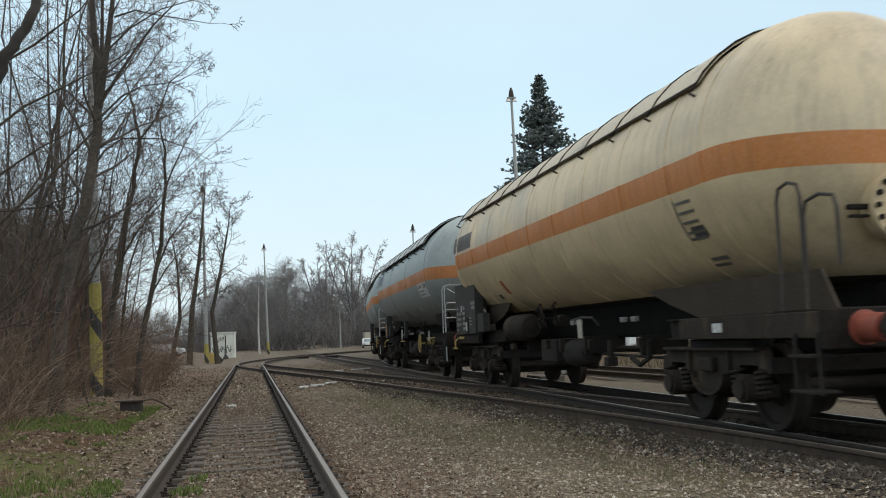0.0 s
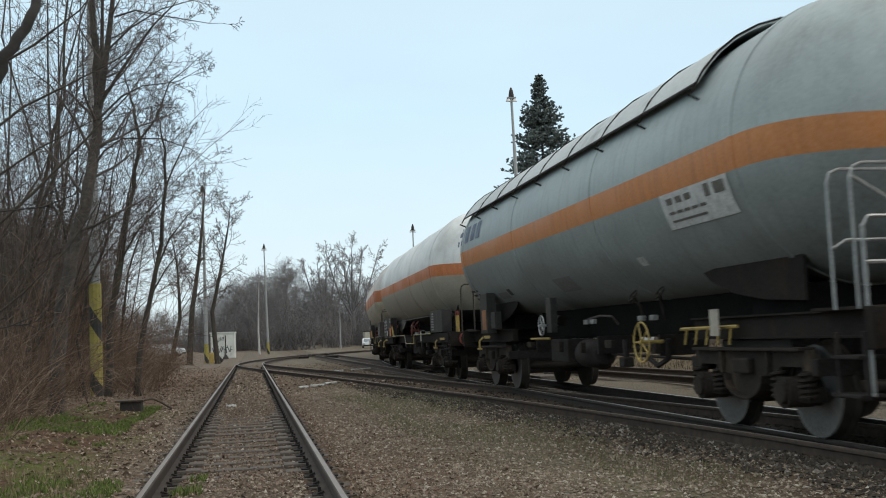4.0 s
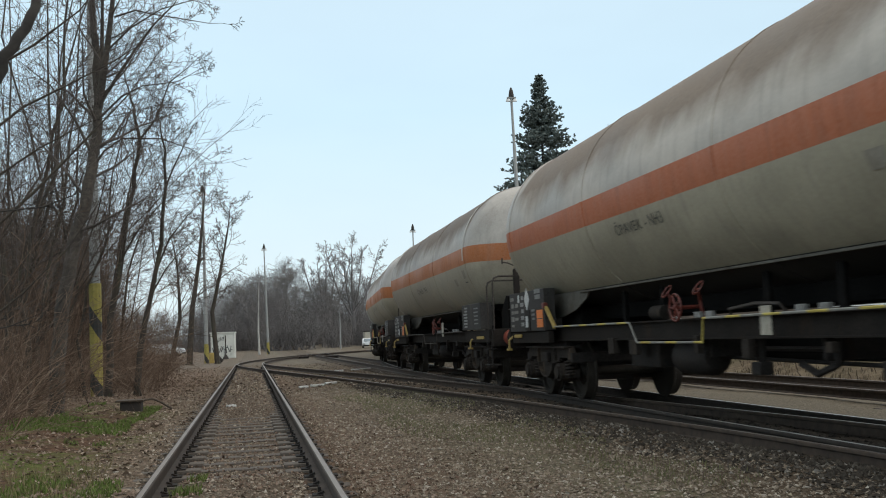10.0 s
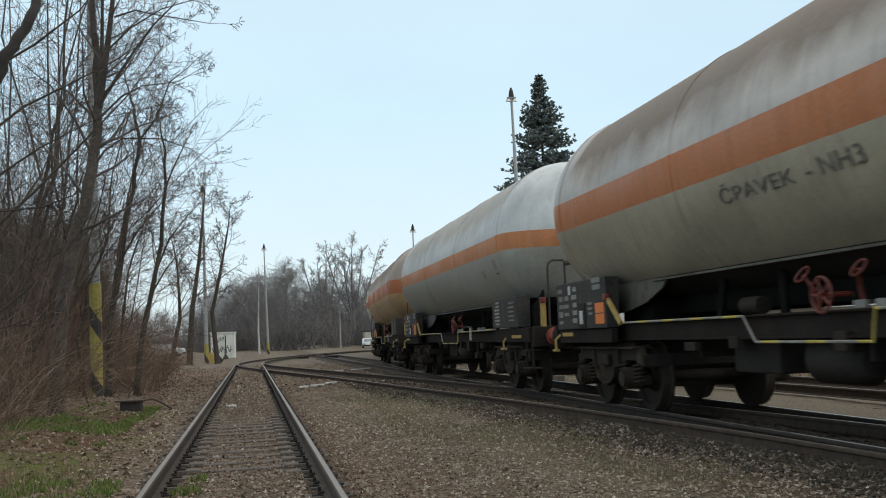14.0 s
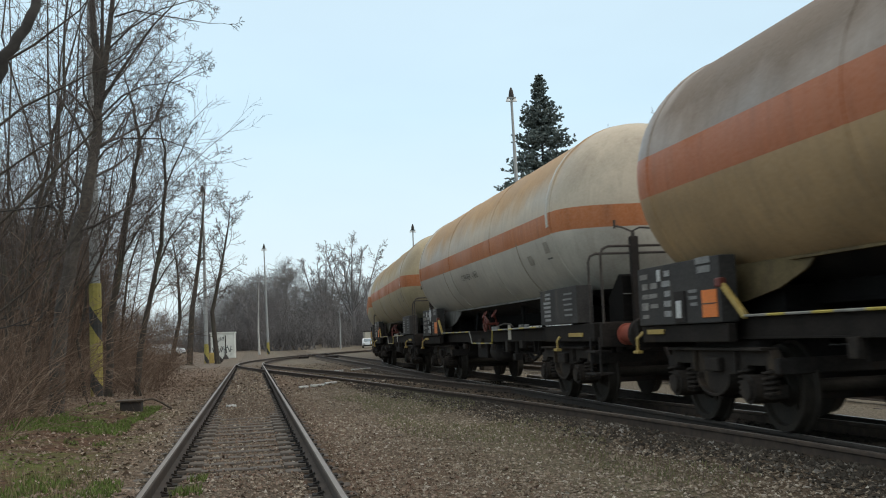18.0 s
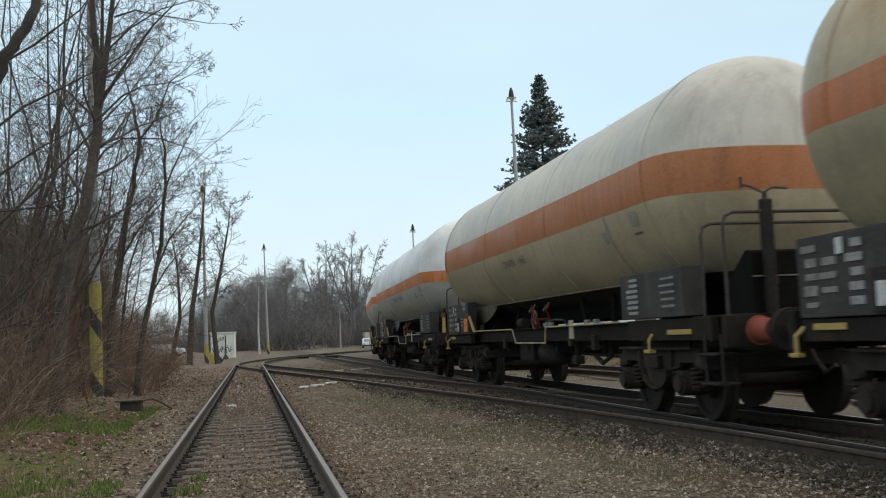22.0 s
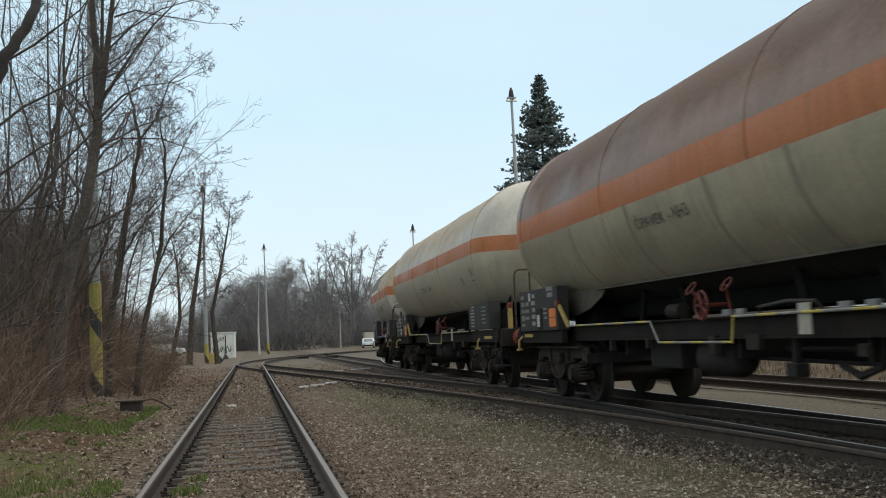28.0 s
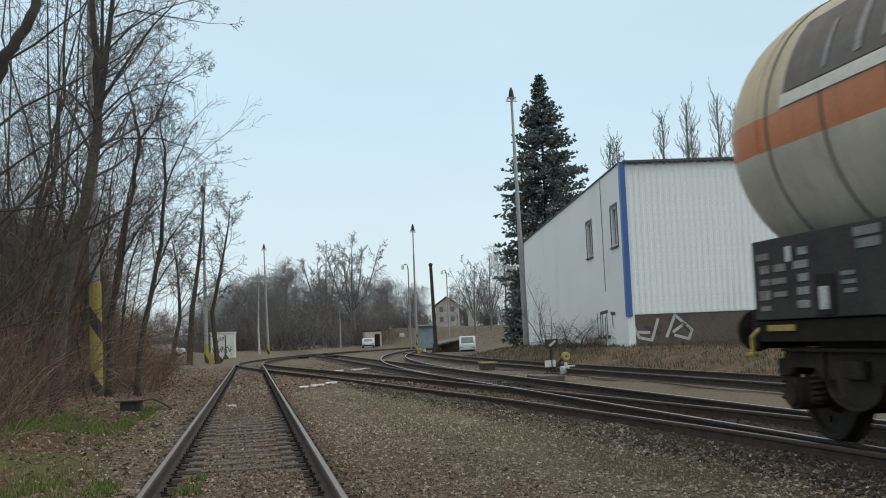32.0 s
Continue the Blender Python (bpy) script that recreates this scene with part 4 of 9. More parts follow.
    pipe(bm, [(-0.8, -2.9, 0.98), (-0.8, -2.85, 0.72), (-0.8, -2.5, 0.62), (-0.8, -2.2, 0.72)], 0.04)
    part("drain_pipe", bm, M_BLACK, w)
    # struts between frame and belly, and the clutter of pipes and brackets along the sill
    rng_c = random.Random(40 + cfg.get("seed", 1))
    for y in (() if open_frame else (-2.9, -1.5, 1.3, 2.7)):
        if abs(y) < piv - 1.6:
            bm = bmesh.new()
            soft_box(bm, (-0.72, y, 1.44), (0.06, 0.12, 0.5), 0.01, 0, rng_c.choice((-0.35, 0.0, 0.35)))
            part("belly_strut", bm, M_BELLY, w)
    for k in range(5):
        y = -piv + 1.7 + (2 * piv - 3.4) * (k + rng_c.uniform(0.2, 0.8)) / 5
        bm = bmesh.new()
        soft_box(bm, (-1.04, y, rng_c.uniform(0.86, 0.95)), (0.08, rng_c.uniform(0.08, 0.3), rng_c.uniform(0.1, 0.24)), 0.012)
        part("bracket", bm, M_BOGIE, w)
    ya = rng_c.uniform(-2.6, -1.4)
    bm = bmesh.new()
    pipe(bm, [(-1.0, ya, 1.2), (-1.1, ya, 1.32), (-1.1, ya + 0.5, 1.34), (-1.08, ya + 1.1, 1.3), (-1.0, ya + 1.2, 1.2)], 0.018)
    part("hose_pipe", bm, M_RAILING, w)
    yb = rng_c.uniform(0.9, 2.2)
    bm = bmesh.new()
    lathe(bm, [(-0.2, 0.0001), (-0.19, 0.1), (0.19, 0.1), (0.2, 0.0001)], "Y", 14, (-0.8, yb, 1.33))
    part("small_reservoir", bm, M_BOGIE, w, "", True)
    # operating wheel, levers and the pale handrail along the sill
    hy = cfg.get("wheel_y", -0.2)
    share("handwheel", cfg.get("wheel_me", HANDWHEEL), w, Matrix.Translation((-1.22, hy, cfg.get("wheel_z", 1.36))), cfg.get("wheel_label", "red operating wheel"))
    for u in (-0.34, 0.36):
        bm = bmesh.new()
        pipe(bm, [(-1.02, hy + u, 1.22), (-1.06, hy + u * 1.02, 1.42), (-1.12, hy + u * 1.25, 1.56)], 0.02)
        pipe(bm, [(-1.2 + math.sin(k * math.tau / 14) * 0.05 + 0.08, hy + u * 1.28 + math.cos(k * math.tau / 14) * 0.08, 1.57 + math.sin(k * math.tau / 14) * 0.07) for k in range(15)], 0.012, 5)
        part("valve_lever", bm, M_RED if cfg.get("wheel_me", HANDWHEEL) is HANDWHEEL else M_FRAME, w, "worn red valve lever" if cfg.get("wheel_me", HANDWHEEL) is HANDWHEEL else "black valve lever")
    if not open_frame:
        bm = bmesh.new()
        if cfg.get("short"):
            pipe(bm, [(-1.28, -2.75, 1.215), (-1.28, 2.25, 1.22)], 0.014)
        else:
            pipe(bm, [(-1.28, -piv + 0.7, 1.225), (-1.28, hy - 0.86, 1.215), (-1.28, hy - 0.80, 0.95), (-1.28, hy + 1.12, 0.95), (-1.28, hy + 1.36, 1.21), (-1.28, 4.5, 1.215)], 0.014)
        part("handrail", bm, cfg.get("rail_mat", M_DASH), w, "thin rail with yellow dashes along the sill")
    py, pz = cfg.get("big_plate", (hy - 2.2, 1.16))
    big = 1.0 if "big_plate" in cfg else 0.8
    share("label_plate", WHITE_PLATE, w, Matrix.Translation((-1.26, py, pz)) @ Matrix.Diagonal((1, big, big, 1)), "pale metal label holder")
    for k, y in enumerate((-3.3, -2.9, -1.0, -0.7)):
        bm = bmesh.new()
        soft_box(bm, (-1.16, y, 1.26), (0.06, 0.16, 0.07), 0.012)
        part("pipe_clamp", bm, M_GREYMARK, w)
    # markings on the tank side
    if cfg.get("name", True):
        q = cfg.get("name_wide", 0.84)
        ns, nz = 1.08 + 0.14 * q, 0.14 + 0.04 * q
        lettering(w, "\u010cPAVEK", ns, ns - 1.07 * q, 2.37, 2.37 + nz, M_FADED_INK, "faded dark stencilled word", r, zc)
        lettering(w, "- NH3", ns - 1.2 * q, ns - 1.84 * q, 2.37, 2.34 + nz, M_FADED_INK, "faded dark stencilled letters", r, zc)
    if cfg.get("panel"):
        decal(w, "label_field", M_LABEL, [(-5.35, -4.85, 2.12, 2.37)], "worn pale label field", r, zc)
    if cfg.get("marks", True):
        decal(w, "inspection_panel", M_PATCH, [(-5.72, -5.46, 2.42, 2.60)], "small grey painted square", r, zc)
        decal(w, "inspection_panel", M_PATCH, [(-4.62, -4.36, 2.30, 2.46)], "small brown painted square", r, zc)
        decal(w, "marking_line", M_FADED_INK, [(-5.72, -5.45, 2.32, 2.345)], "", r, zc)
    # boxes and boards low on the sides
    if cfg.get("front_panel", True):
        bm = bmesh.new()
        ya, yb = -piv - 1.42, -piv + 0.55
        if cfg.get("short"):
            ya, yb = -4.25, -2.81
        soft_box(bm, (-1.16, (ya + yb) / 2, 1.54), (0.26, yb - ya, 0.58), 0.012)
        b = part("side_board", bm, M_PANEL, w, "dark grey board with white marking lines")
        share("marking", BARS_A, b, Matrix.Translation((-1.292, yb - 0.38, 1.54)) @ Matrix.Diagonal((1, 0.8, 0.95, 1)))
        if cfg.get("marks", True) or cfg.get("short"):
            share("marking", BARS_B, b, Matrix.Translation((-1.292, ya + 0.45, 1.55)) @ Matrix.Diagonal((1, 1, 0.9, 1)))
        bm = bmesh.new()
        soft_box(bm, (-1.2, (ya + yb) / 2 - 0.35, 1.1), (0.1, yb - ya + 0.5, 0.26), 0.01)
        part("side_plate", bm, fr, w)
        share("yellow_strip", YELLOW_STRIP, w, Matrix.Translation((-1.262, ya + 0.22, 1.07)) @ Matrix.Diagonal((1, 1.6, 1, 1)))
        bm = bmesh.new()
        sy = (ya + yb) / 2 + 0.02
        pipe(bm, [(-1.27, sy, 1.05), (-1.32, sy, 0.98), (-1.32, sy, 0.86)], 0.02)
        soft_box(bm, (-1.32, sy, 0.84), (0.08, 0.2, 0.045), 0.012)
        part("step", bm, M_YELLOW, w, "yellow shunter's step")
    if cfg.get("back_panel", True):
        bm = bmesh.new()
        ya, yb = cfg.get("board_y", (h - 3.2, h - 0.92))
        zt = cfg.get("back_panel_top", 1.88)
        soft_box(bm, (-1.19, (ya + yb) / 2, (1.16 + zt) / 2), (0.2, yb - ya, zt - 1.16), 0.012)
        b = part("end_board", bm, M_PANEL, w, "dark end board with white marking squares")
        if yb - ya > 1.2:
            share("marking", BARS_C, b, Matrix.Translation((-1.292, yb - 0.34, 1.52)))
            share("marking", BARS_D, b, Matrix.Translation((-1.292, yb - 0.88, 1.53)))
            share("label_plate", SMALL_PLATE, b, Matrix.Translation((-1.301, yb - 0.695, 1.76)) @ Matrix.Diagonal((1, 0.7, 0.7, 1)), "small white label")
        if not cfg.get("narrow_board"):
            bm = bmesh.new()
            soft_box(bm, (-1.2, (ya + yb) / 2, 1.05), (0.1, yb - ya + 0.1, 0.2), 0.01)
            part("side_plate", bm, fr, w)
            if cfg.get("diamond"):
                share("placard", DIAMOND, b, Matrix.Translation((-1.290, yb - 1.22, 1.73)))
            bm = bmesh.new()
            soft_box(bm, (-1.30, yb - 1.27, 1.36), (0.02, 0.3, 0.36), 0.006)
            hold = part("label_holder", bm, M_BLACK, b)
            share("label_plate", SMALL_PLATE, w, Matrix.Translation((-1.318, yb - 1.27, 1.33)), "small white label")
            share("marking", BARS_E, b, Matrix.Translation((-1.292, yb - 1.88, 1.80)))
            share("marking", BARS_F, b, Matrix.Translation((-1.292, yb - 1.60, 1.45)))
            if cfg.get("hazard", True):
                share("hazard_plate", HAZARD, b, Matrix.Translation((-1.297, yb - 2.03, 1.37)), "bright orange hazard plate")
                bm = bmesh.new()
                box(bm, (-1.304, yb - 2.03, 1.37), (0.006, 0.34, 0.012))
                part("divider", bm, M_DARK_INK, b)
        else:
            share("hazard_plate", HAZARD_DULL, b, Matrix.Translation((-1.297, ya + 0.24, 1.44)) @ Matrix.Diagonal((1, 1, 1.4, 1)), "dull orange hazard plate")
        share("yellow_strip", YELLOW_STRIP, w, Matrix.Translation((-1.262, yb - 0.42, 1.08)) @ Matrix.Diagonal((1, 1.2, 1, 1)))
        bm = bmesh.new()
        pipe(bm, [(-1.24, yb + 0.03, 1.08), (-1.32, yb + 0.05, 1.0), (-1.32, yb + 0.05, 0.84)], 0.022)
        soft_box(bm, (-1.32, yb + 0.05, 0.83), (0.08, 0.15, 0.04), 0.012)
        part("step", bm, M_YELLOW, w, "yellow shunter's step")
        if cfg.get("brace", True):
            bm = bmesh.new()
            soft_box(bm, (-1.26, ya - 0.24, 1.38), (0.05, 0.07, 0.58), 0.012, 0, -0.93)
            part("brace", bm, M_YELLOW, w, "slanting yellow brace")
            bm = bmesh.new()
            soft_box(bm, (-1.27, ya + 0.03, 1.585), (0.08, 0.13, 0.1), 0.02)
            part("brace_cap", bm, M_RED, w)
    # leading end: a brake platform, a marker post with a hand loop, or railings of another build
    rm = cfg.get("railing_mat", M_RAILING)
    front = cfg.get("front", "post" if cfg.get("post") else "brake")
    yf = -h + 0.62
    if front == "brake":
        for y, zt in ((yf + 0.55, 2.27), (yf, 2.33)):
            bm = bmesh.new()
            pipe(bm, [(-1.22, y, 1.22), (-1.22, y, zt - 0.13), (-1.19, y, zt - 0.04), (-1.1, y, zt), (1.1, y, zt), (1.19, y, zt - 0.04), (1.22, y, zt - 0.13), (1.22, y, 1.22)], 0.019, 8)
            part("railing", bm, M_RAILING, w, "dark bent tube railing across the platform")
        bm = bmesh.new()
        plate(bm, [(-0.9, yf + 0.04, 1.245), (-0.9, yf + 0.62, 1.245), (-0.9, yf + 0.62, 1.60), (-0.9, yf + 0.16, 1.93), (-0.9, yf + 0.04, 1.90)], (1, 0, 0), 1.8)
        locker = part("brake_locker", bm, M_BELLY, w, "black sheet-metal locker on the platform")
        bm = bmesh.new()
        soft_box(bm, (0, yf + 0.035, 1.64), (1.78, 0.012, 0.014), 0.003)
        part("trim_strip", bm, M_GREYMARK, locker)
        bm = bmesh.new()
        soft_box(bm, (-0.66, yf + 0.03, 1.60), (0.1, 0.03, 0.11), 0.012)
        part("reflector", bm, M_BUFFER, locker, "small reddish reflector")
        bm = bmesh.new()
        soft_box(bm, (-0.7, yf + 0.02, 1.84), (0.125, 0.10, 1.26), 0.02)
        post = part("brake_post", bm, M_BLACK, w, "thick black brake post")
        bm = bmesh.new()
        rod(bm, (-0.7, yf + 0.02, 2.46), (-0.7, yf + 0.02, 2.54), 0.03, 8)
        pipe(bm, [(-1.0, yf - 0.04, 2.62), (-0.88, yf - 0.02, 2.60), (-0.72, yf + 0.02, 2.54), (-0.58, yf + 0.05, 2.60), (-0.4, yf + 0.08, 2.59)], 0.014)
        rod(bm, (-1.0, yf - 0.04, 2.58), (-1.0, yf - 0.04, 2.70), 0.018, 6)
        part("crank", bm, M_RAILING, post)
    elif front == "post":
        bm = bmesh.new()
        y = -h + 0.66
        pipe(bm, [(-0.94, y, 1.22), (-0.94, y, 2.28), (-0.92, y, 2.36), (-0.85, y, 2.41), (-0.64, y, 2.41), (-0.62, y, 2.37), (-0.62, y, 1.22)], 0.02, 8)
        rod(bm, (-0.62, y - 0.02, 2.35), (-0.42, y - 0.02, 2.38), 0.045, 8)
        part("hand_loop", bm, M_RAILING, w, "tall dark bent hand loop")
        bm = bmesh.new()
        soft_box(bm, (-1.05, -h + 0.68, 1.44), (0.08, 0.12, 0.42), 0.015)
        post = part("marker_post", bm, M_YELLOW, w, "yellow post on the platform")
        bm = bmesh.new()
        soft_box(bm, (-1.05, -h + 0.68, 1.70), (0.10, 0.14, 0.11), 0.02)
        part("post_cap", bm, M_RED, post, "red cap of the post")
        bm = bmesh.new()
        soft_box(bm, (0.0, -h + 0.66, 1.75), (0.14, 0.1, 1.1), 0.015)
        part("brake_post", bm, M_BLACK, w)
        bm = bmesh.new()
        plate(bm, [(-1.0, -h + 0.82, 1.245), (-1.0, -h + 1.62, 1.245), (-1.0, -h + 1.62, 1.62), (-1.0, -h + 1.2, 1.72), (-1.0, -h + 0.82, 1.90)], (1, 0, 0), 0.03)
        part("end_gusset", bm, M_BELLY, w, "black gusset plate beside the platform")
    elif front == "rail":
        for y in cfg.get("hoops", (-h + 0.74, -h + 1.1)):
            zt = cfg.get("railing_top", 2.25)
            bm = bmesh.new()
            pipe(bm, [(-1.22, y, 1.22), (-1.22, y, zt - 0.12), (-1.18, y, zt - 0.03), (-1.1, y, zt), (-0.55, y, zt), (-0.45, y, zt - 0.05), (-0.42, y, zt - 0.2)], 0.014)
            part("railing", bm, rm, w)
        bm = bmesh.new()
        pipe(bm, [(-1.22, -h + 0.72, 0.5), (-1.22, -h + 0.72, 1.9), (-1.16, -h + 0.72, 1.98), (1.16, -h + 0.72, 1.98), (1.22, -h + 0.72, 1.9), (1.22, -h + 0.72, 1.23)], 0.017)
        pipe(bm, [(-1.22, -h + 0.72, 1.6), (1.22, -h + 0.72, 1.6)], 0.018)
        part("end_railing", bm, rm, w)
        bm = bmesh.new()
        soft_box(bm, (0.0, -h + 0.66, 2.0), (0.16, 0.1, 1.6), 0.015)
        part("brake_post", bm, M_BLACK, w)
    if cfg.get("loops"):
        # two tall hand loops beside the end steps
        bm = bmesh.new()
        for ya, yb, zb, zt in cfg["loops"]:
            pipe(bm, [(-1.2, ya, zb), (-1.2, ya, zt - 0.16), (-1.2, ya - 0.05, zt - 0.04), (-1.2, (ya + yb) / 2, zt), (-1.2, yb + 0.05, zt - 0.04), (-1.2, yb, zt - 0.16), (-1.2, yb, zb)], 0.018, 8)
        part("hand_loops", bm, rm, w, "tall bent hand loops")
    if cfg.get("diagonal"):
        bm = bmesh.new()
        pipe(bm, [(-1.2, -h + 1.2, 1.75), (-1.1, -h + 1.15, 1.82), (1.1, -h + 1.1, 1.82)], 0.016)
        pipe(bm, [(-1.1, -h + 1.0, 2.36), (0.6, -h + 0.9, 1.3)], 0.014)
        part("railing_brace", bm, rm, w)
    bm = bmesh.new()
    for zz in (0.5, 0.82):
        soft_box(bm, (-1.2, -h + 0.95, zz), (0.26, 0.42, 0.03), 0.008)
    soft_box(bm, (-1.25, -h + 0.75, 0.75), (0.03, 0.04, 0.56), 0.006)
    soft_box(bm, (-1.25, -h + 1.15, 0.75), (0.03, 0.04, 0.56), 0.006)
    part("footstep", bm, M_BLACK, w)
    bf, bb = cfg.get("bogies", (-piv - 0.05, piv + 0.42))
    w_sets = add_bogie(w, bf, cfg.get("rims", False)) + add_bogie(w, bb, cfg.get("rims", False))
    # sunshield on the crown
    if cfg.get("shield"):
        sm, sa = cfg["shield"], radians(cfg.get("shield_half", 50))
        ys, ye = cfg.get("shield_y", (y0 + head * 0.95, y1 - head * 0.9))
        n_y, n_a = cfg.get("shield_n", 12), 14
        rs = r + cfg.get("shield_gap", 0.03)
        for i in range(n_y):
            bm = bmesh.new()
            a0, a1 = ys + (ye - ys) * i / n_y + 0.006, ys + (ye - ys) * (i + 1) / n_y - 0.006
            rows = []
            for y in (a0, a1):
                for rr in (rs, rs + 0.025):
                    rows.append([bm.verts.new((math.sin(-sa + 2 * sa * k / n_a) * rr, y, zc + math.cos(-sa + 2 * sa * k / n_a) * rr)) for k in range(n_a + 1)])
            for p, q in ((0, 2), (3, 1), (1, 0), (2, 3)):
                for k in range(n_a):
                    bm.faces.new((rows[p][k], rows[p][k + 1], rows[q][k + 1], rows[q][k]))
            for k in (0, n_a):
                bm.faces.new((rows[0][k], rows[2][k], rows[3][k], rows[1][k]))
            part("sunshield_panel", bm, sm, w, "", True)
        for i in range(n_y + 1):
            y = ys + (ye - ys) * i / n_y
            bm = bmesh.new()
            pipe(bm, [(math.sin(-sa * 1.08 + 2.16 * sa * k / 12) * (rs + 0.03), y, zc + math.cos(-sa * 1.08 + 2.16 * sa * k / 12) * (rs + 0.03)) for k in range(13)], 0.013, 5)
            for s in (-1, 1):
                a = s * sa * 1.1
                rod(bm, (math.sin(a) * (r - 0.02), y, zc + math.cos(a) * (r - 0.02)), (math.sin(a) * (rs + 0.06), y, zc + math.cos(a) * (rs + 0.05)), 0.016, 6)
            part("shield_strap", bm, cfg.get("strap_mat", M_FRAME), w)
        bm = bmesh.new()
        for s in (-1, 1):
            a = s * sa
            rod(bm, (math.sin(a) * (rs + 0.02), ys, zc + math.cos(a) * (rs + 0.02)), (math.sin(a) * (rs + 0.02), ye, zc + math.cos(a) * (rs + 0.02)), 0.018, 6)
        part("shield_edge", bm, M_RAILING, w)
    return w, w_sets


M_BAND = rough_mat("clean_band", (0.56, 0.53, 0.47), (0.72, 0.69, 0.63), 3, 0.5, 0, 0.05, 30)
# pale colour stands in for the highlight along the shoulder weld
M_WELD_HIGHLIGHT = rough_mat("weld_highlight", (0.40, 0.375, 0.33), (0.55, 0.52, 0.46), 3, 0.5, 0, 0.05, 30)
M_STAIN = rough_mat("seam_stain", (0.20, 0.165, 0.125), (0.32, 0.275, 0.21), 5, 0.8, 0, 0.0, 30)
M_PATCH = rough_mat("painted_patch", (0.22, 0.195, 0.155), (0.34, 0.31, 0.26), 6, 0.7, 0, 0.0, 30)
ORANGE, TERRA, RUST = (0.60, 0.205, 0.035), (0.48, 0.14, 0.036), (0.50, 0.155, 0.038)
M_FADED_INK = rough_mat("faded_lettering", (0.075, 0.07, 0.062), (0.15, 0.14, 0.122), 6, 0.7, 0, 0.0, 30)
M_SIGN = rough_mat("weathered_sign", (0.075, 0.058, 0.05), (0.13, 0.105, 0.092), 2.5, 0.6, 0, 0.05, 20, (0.17, 0.145, 0.13))
M_PLACARD = rough_mat("rusty_placard", (0.30, 0.09, 0.035), (0.42, 0.14, 0.05), 4, 0.7, 0, 0.0, 30)
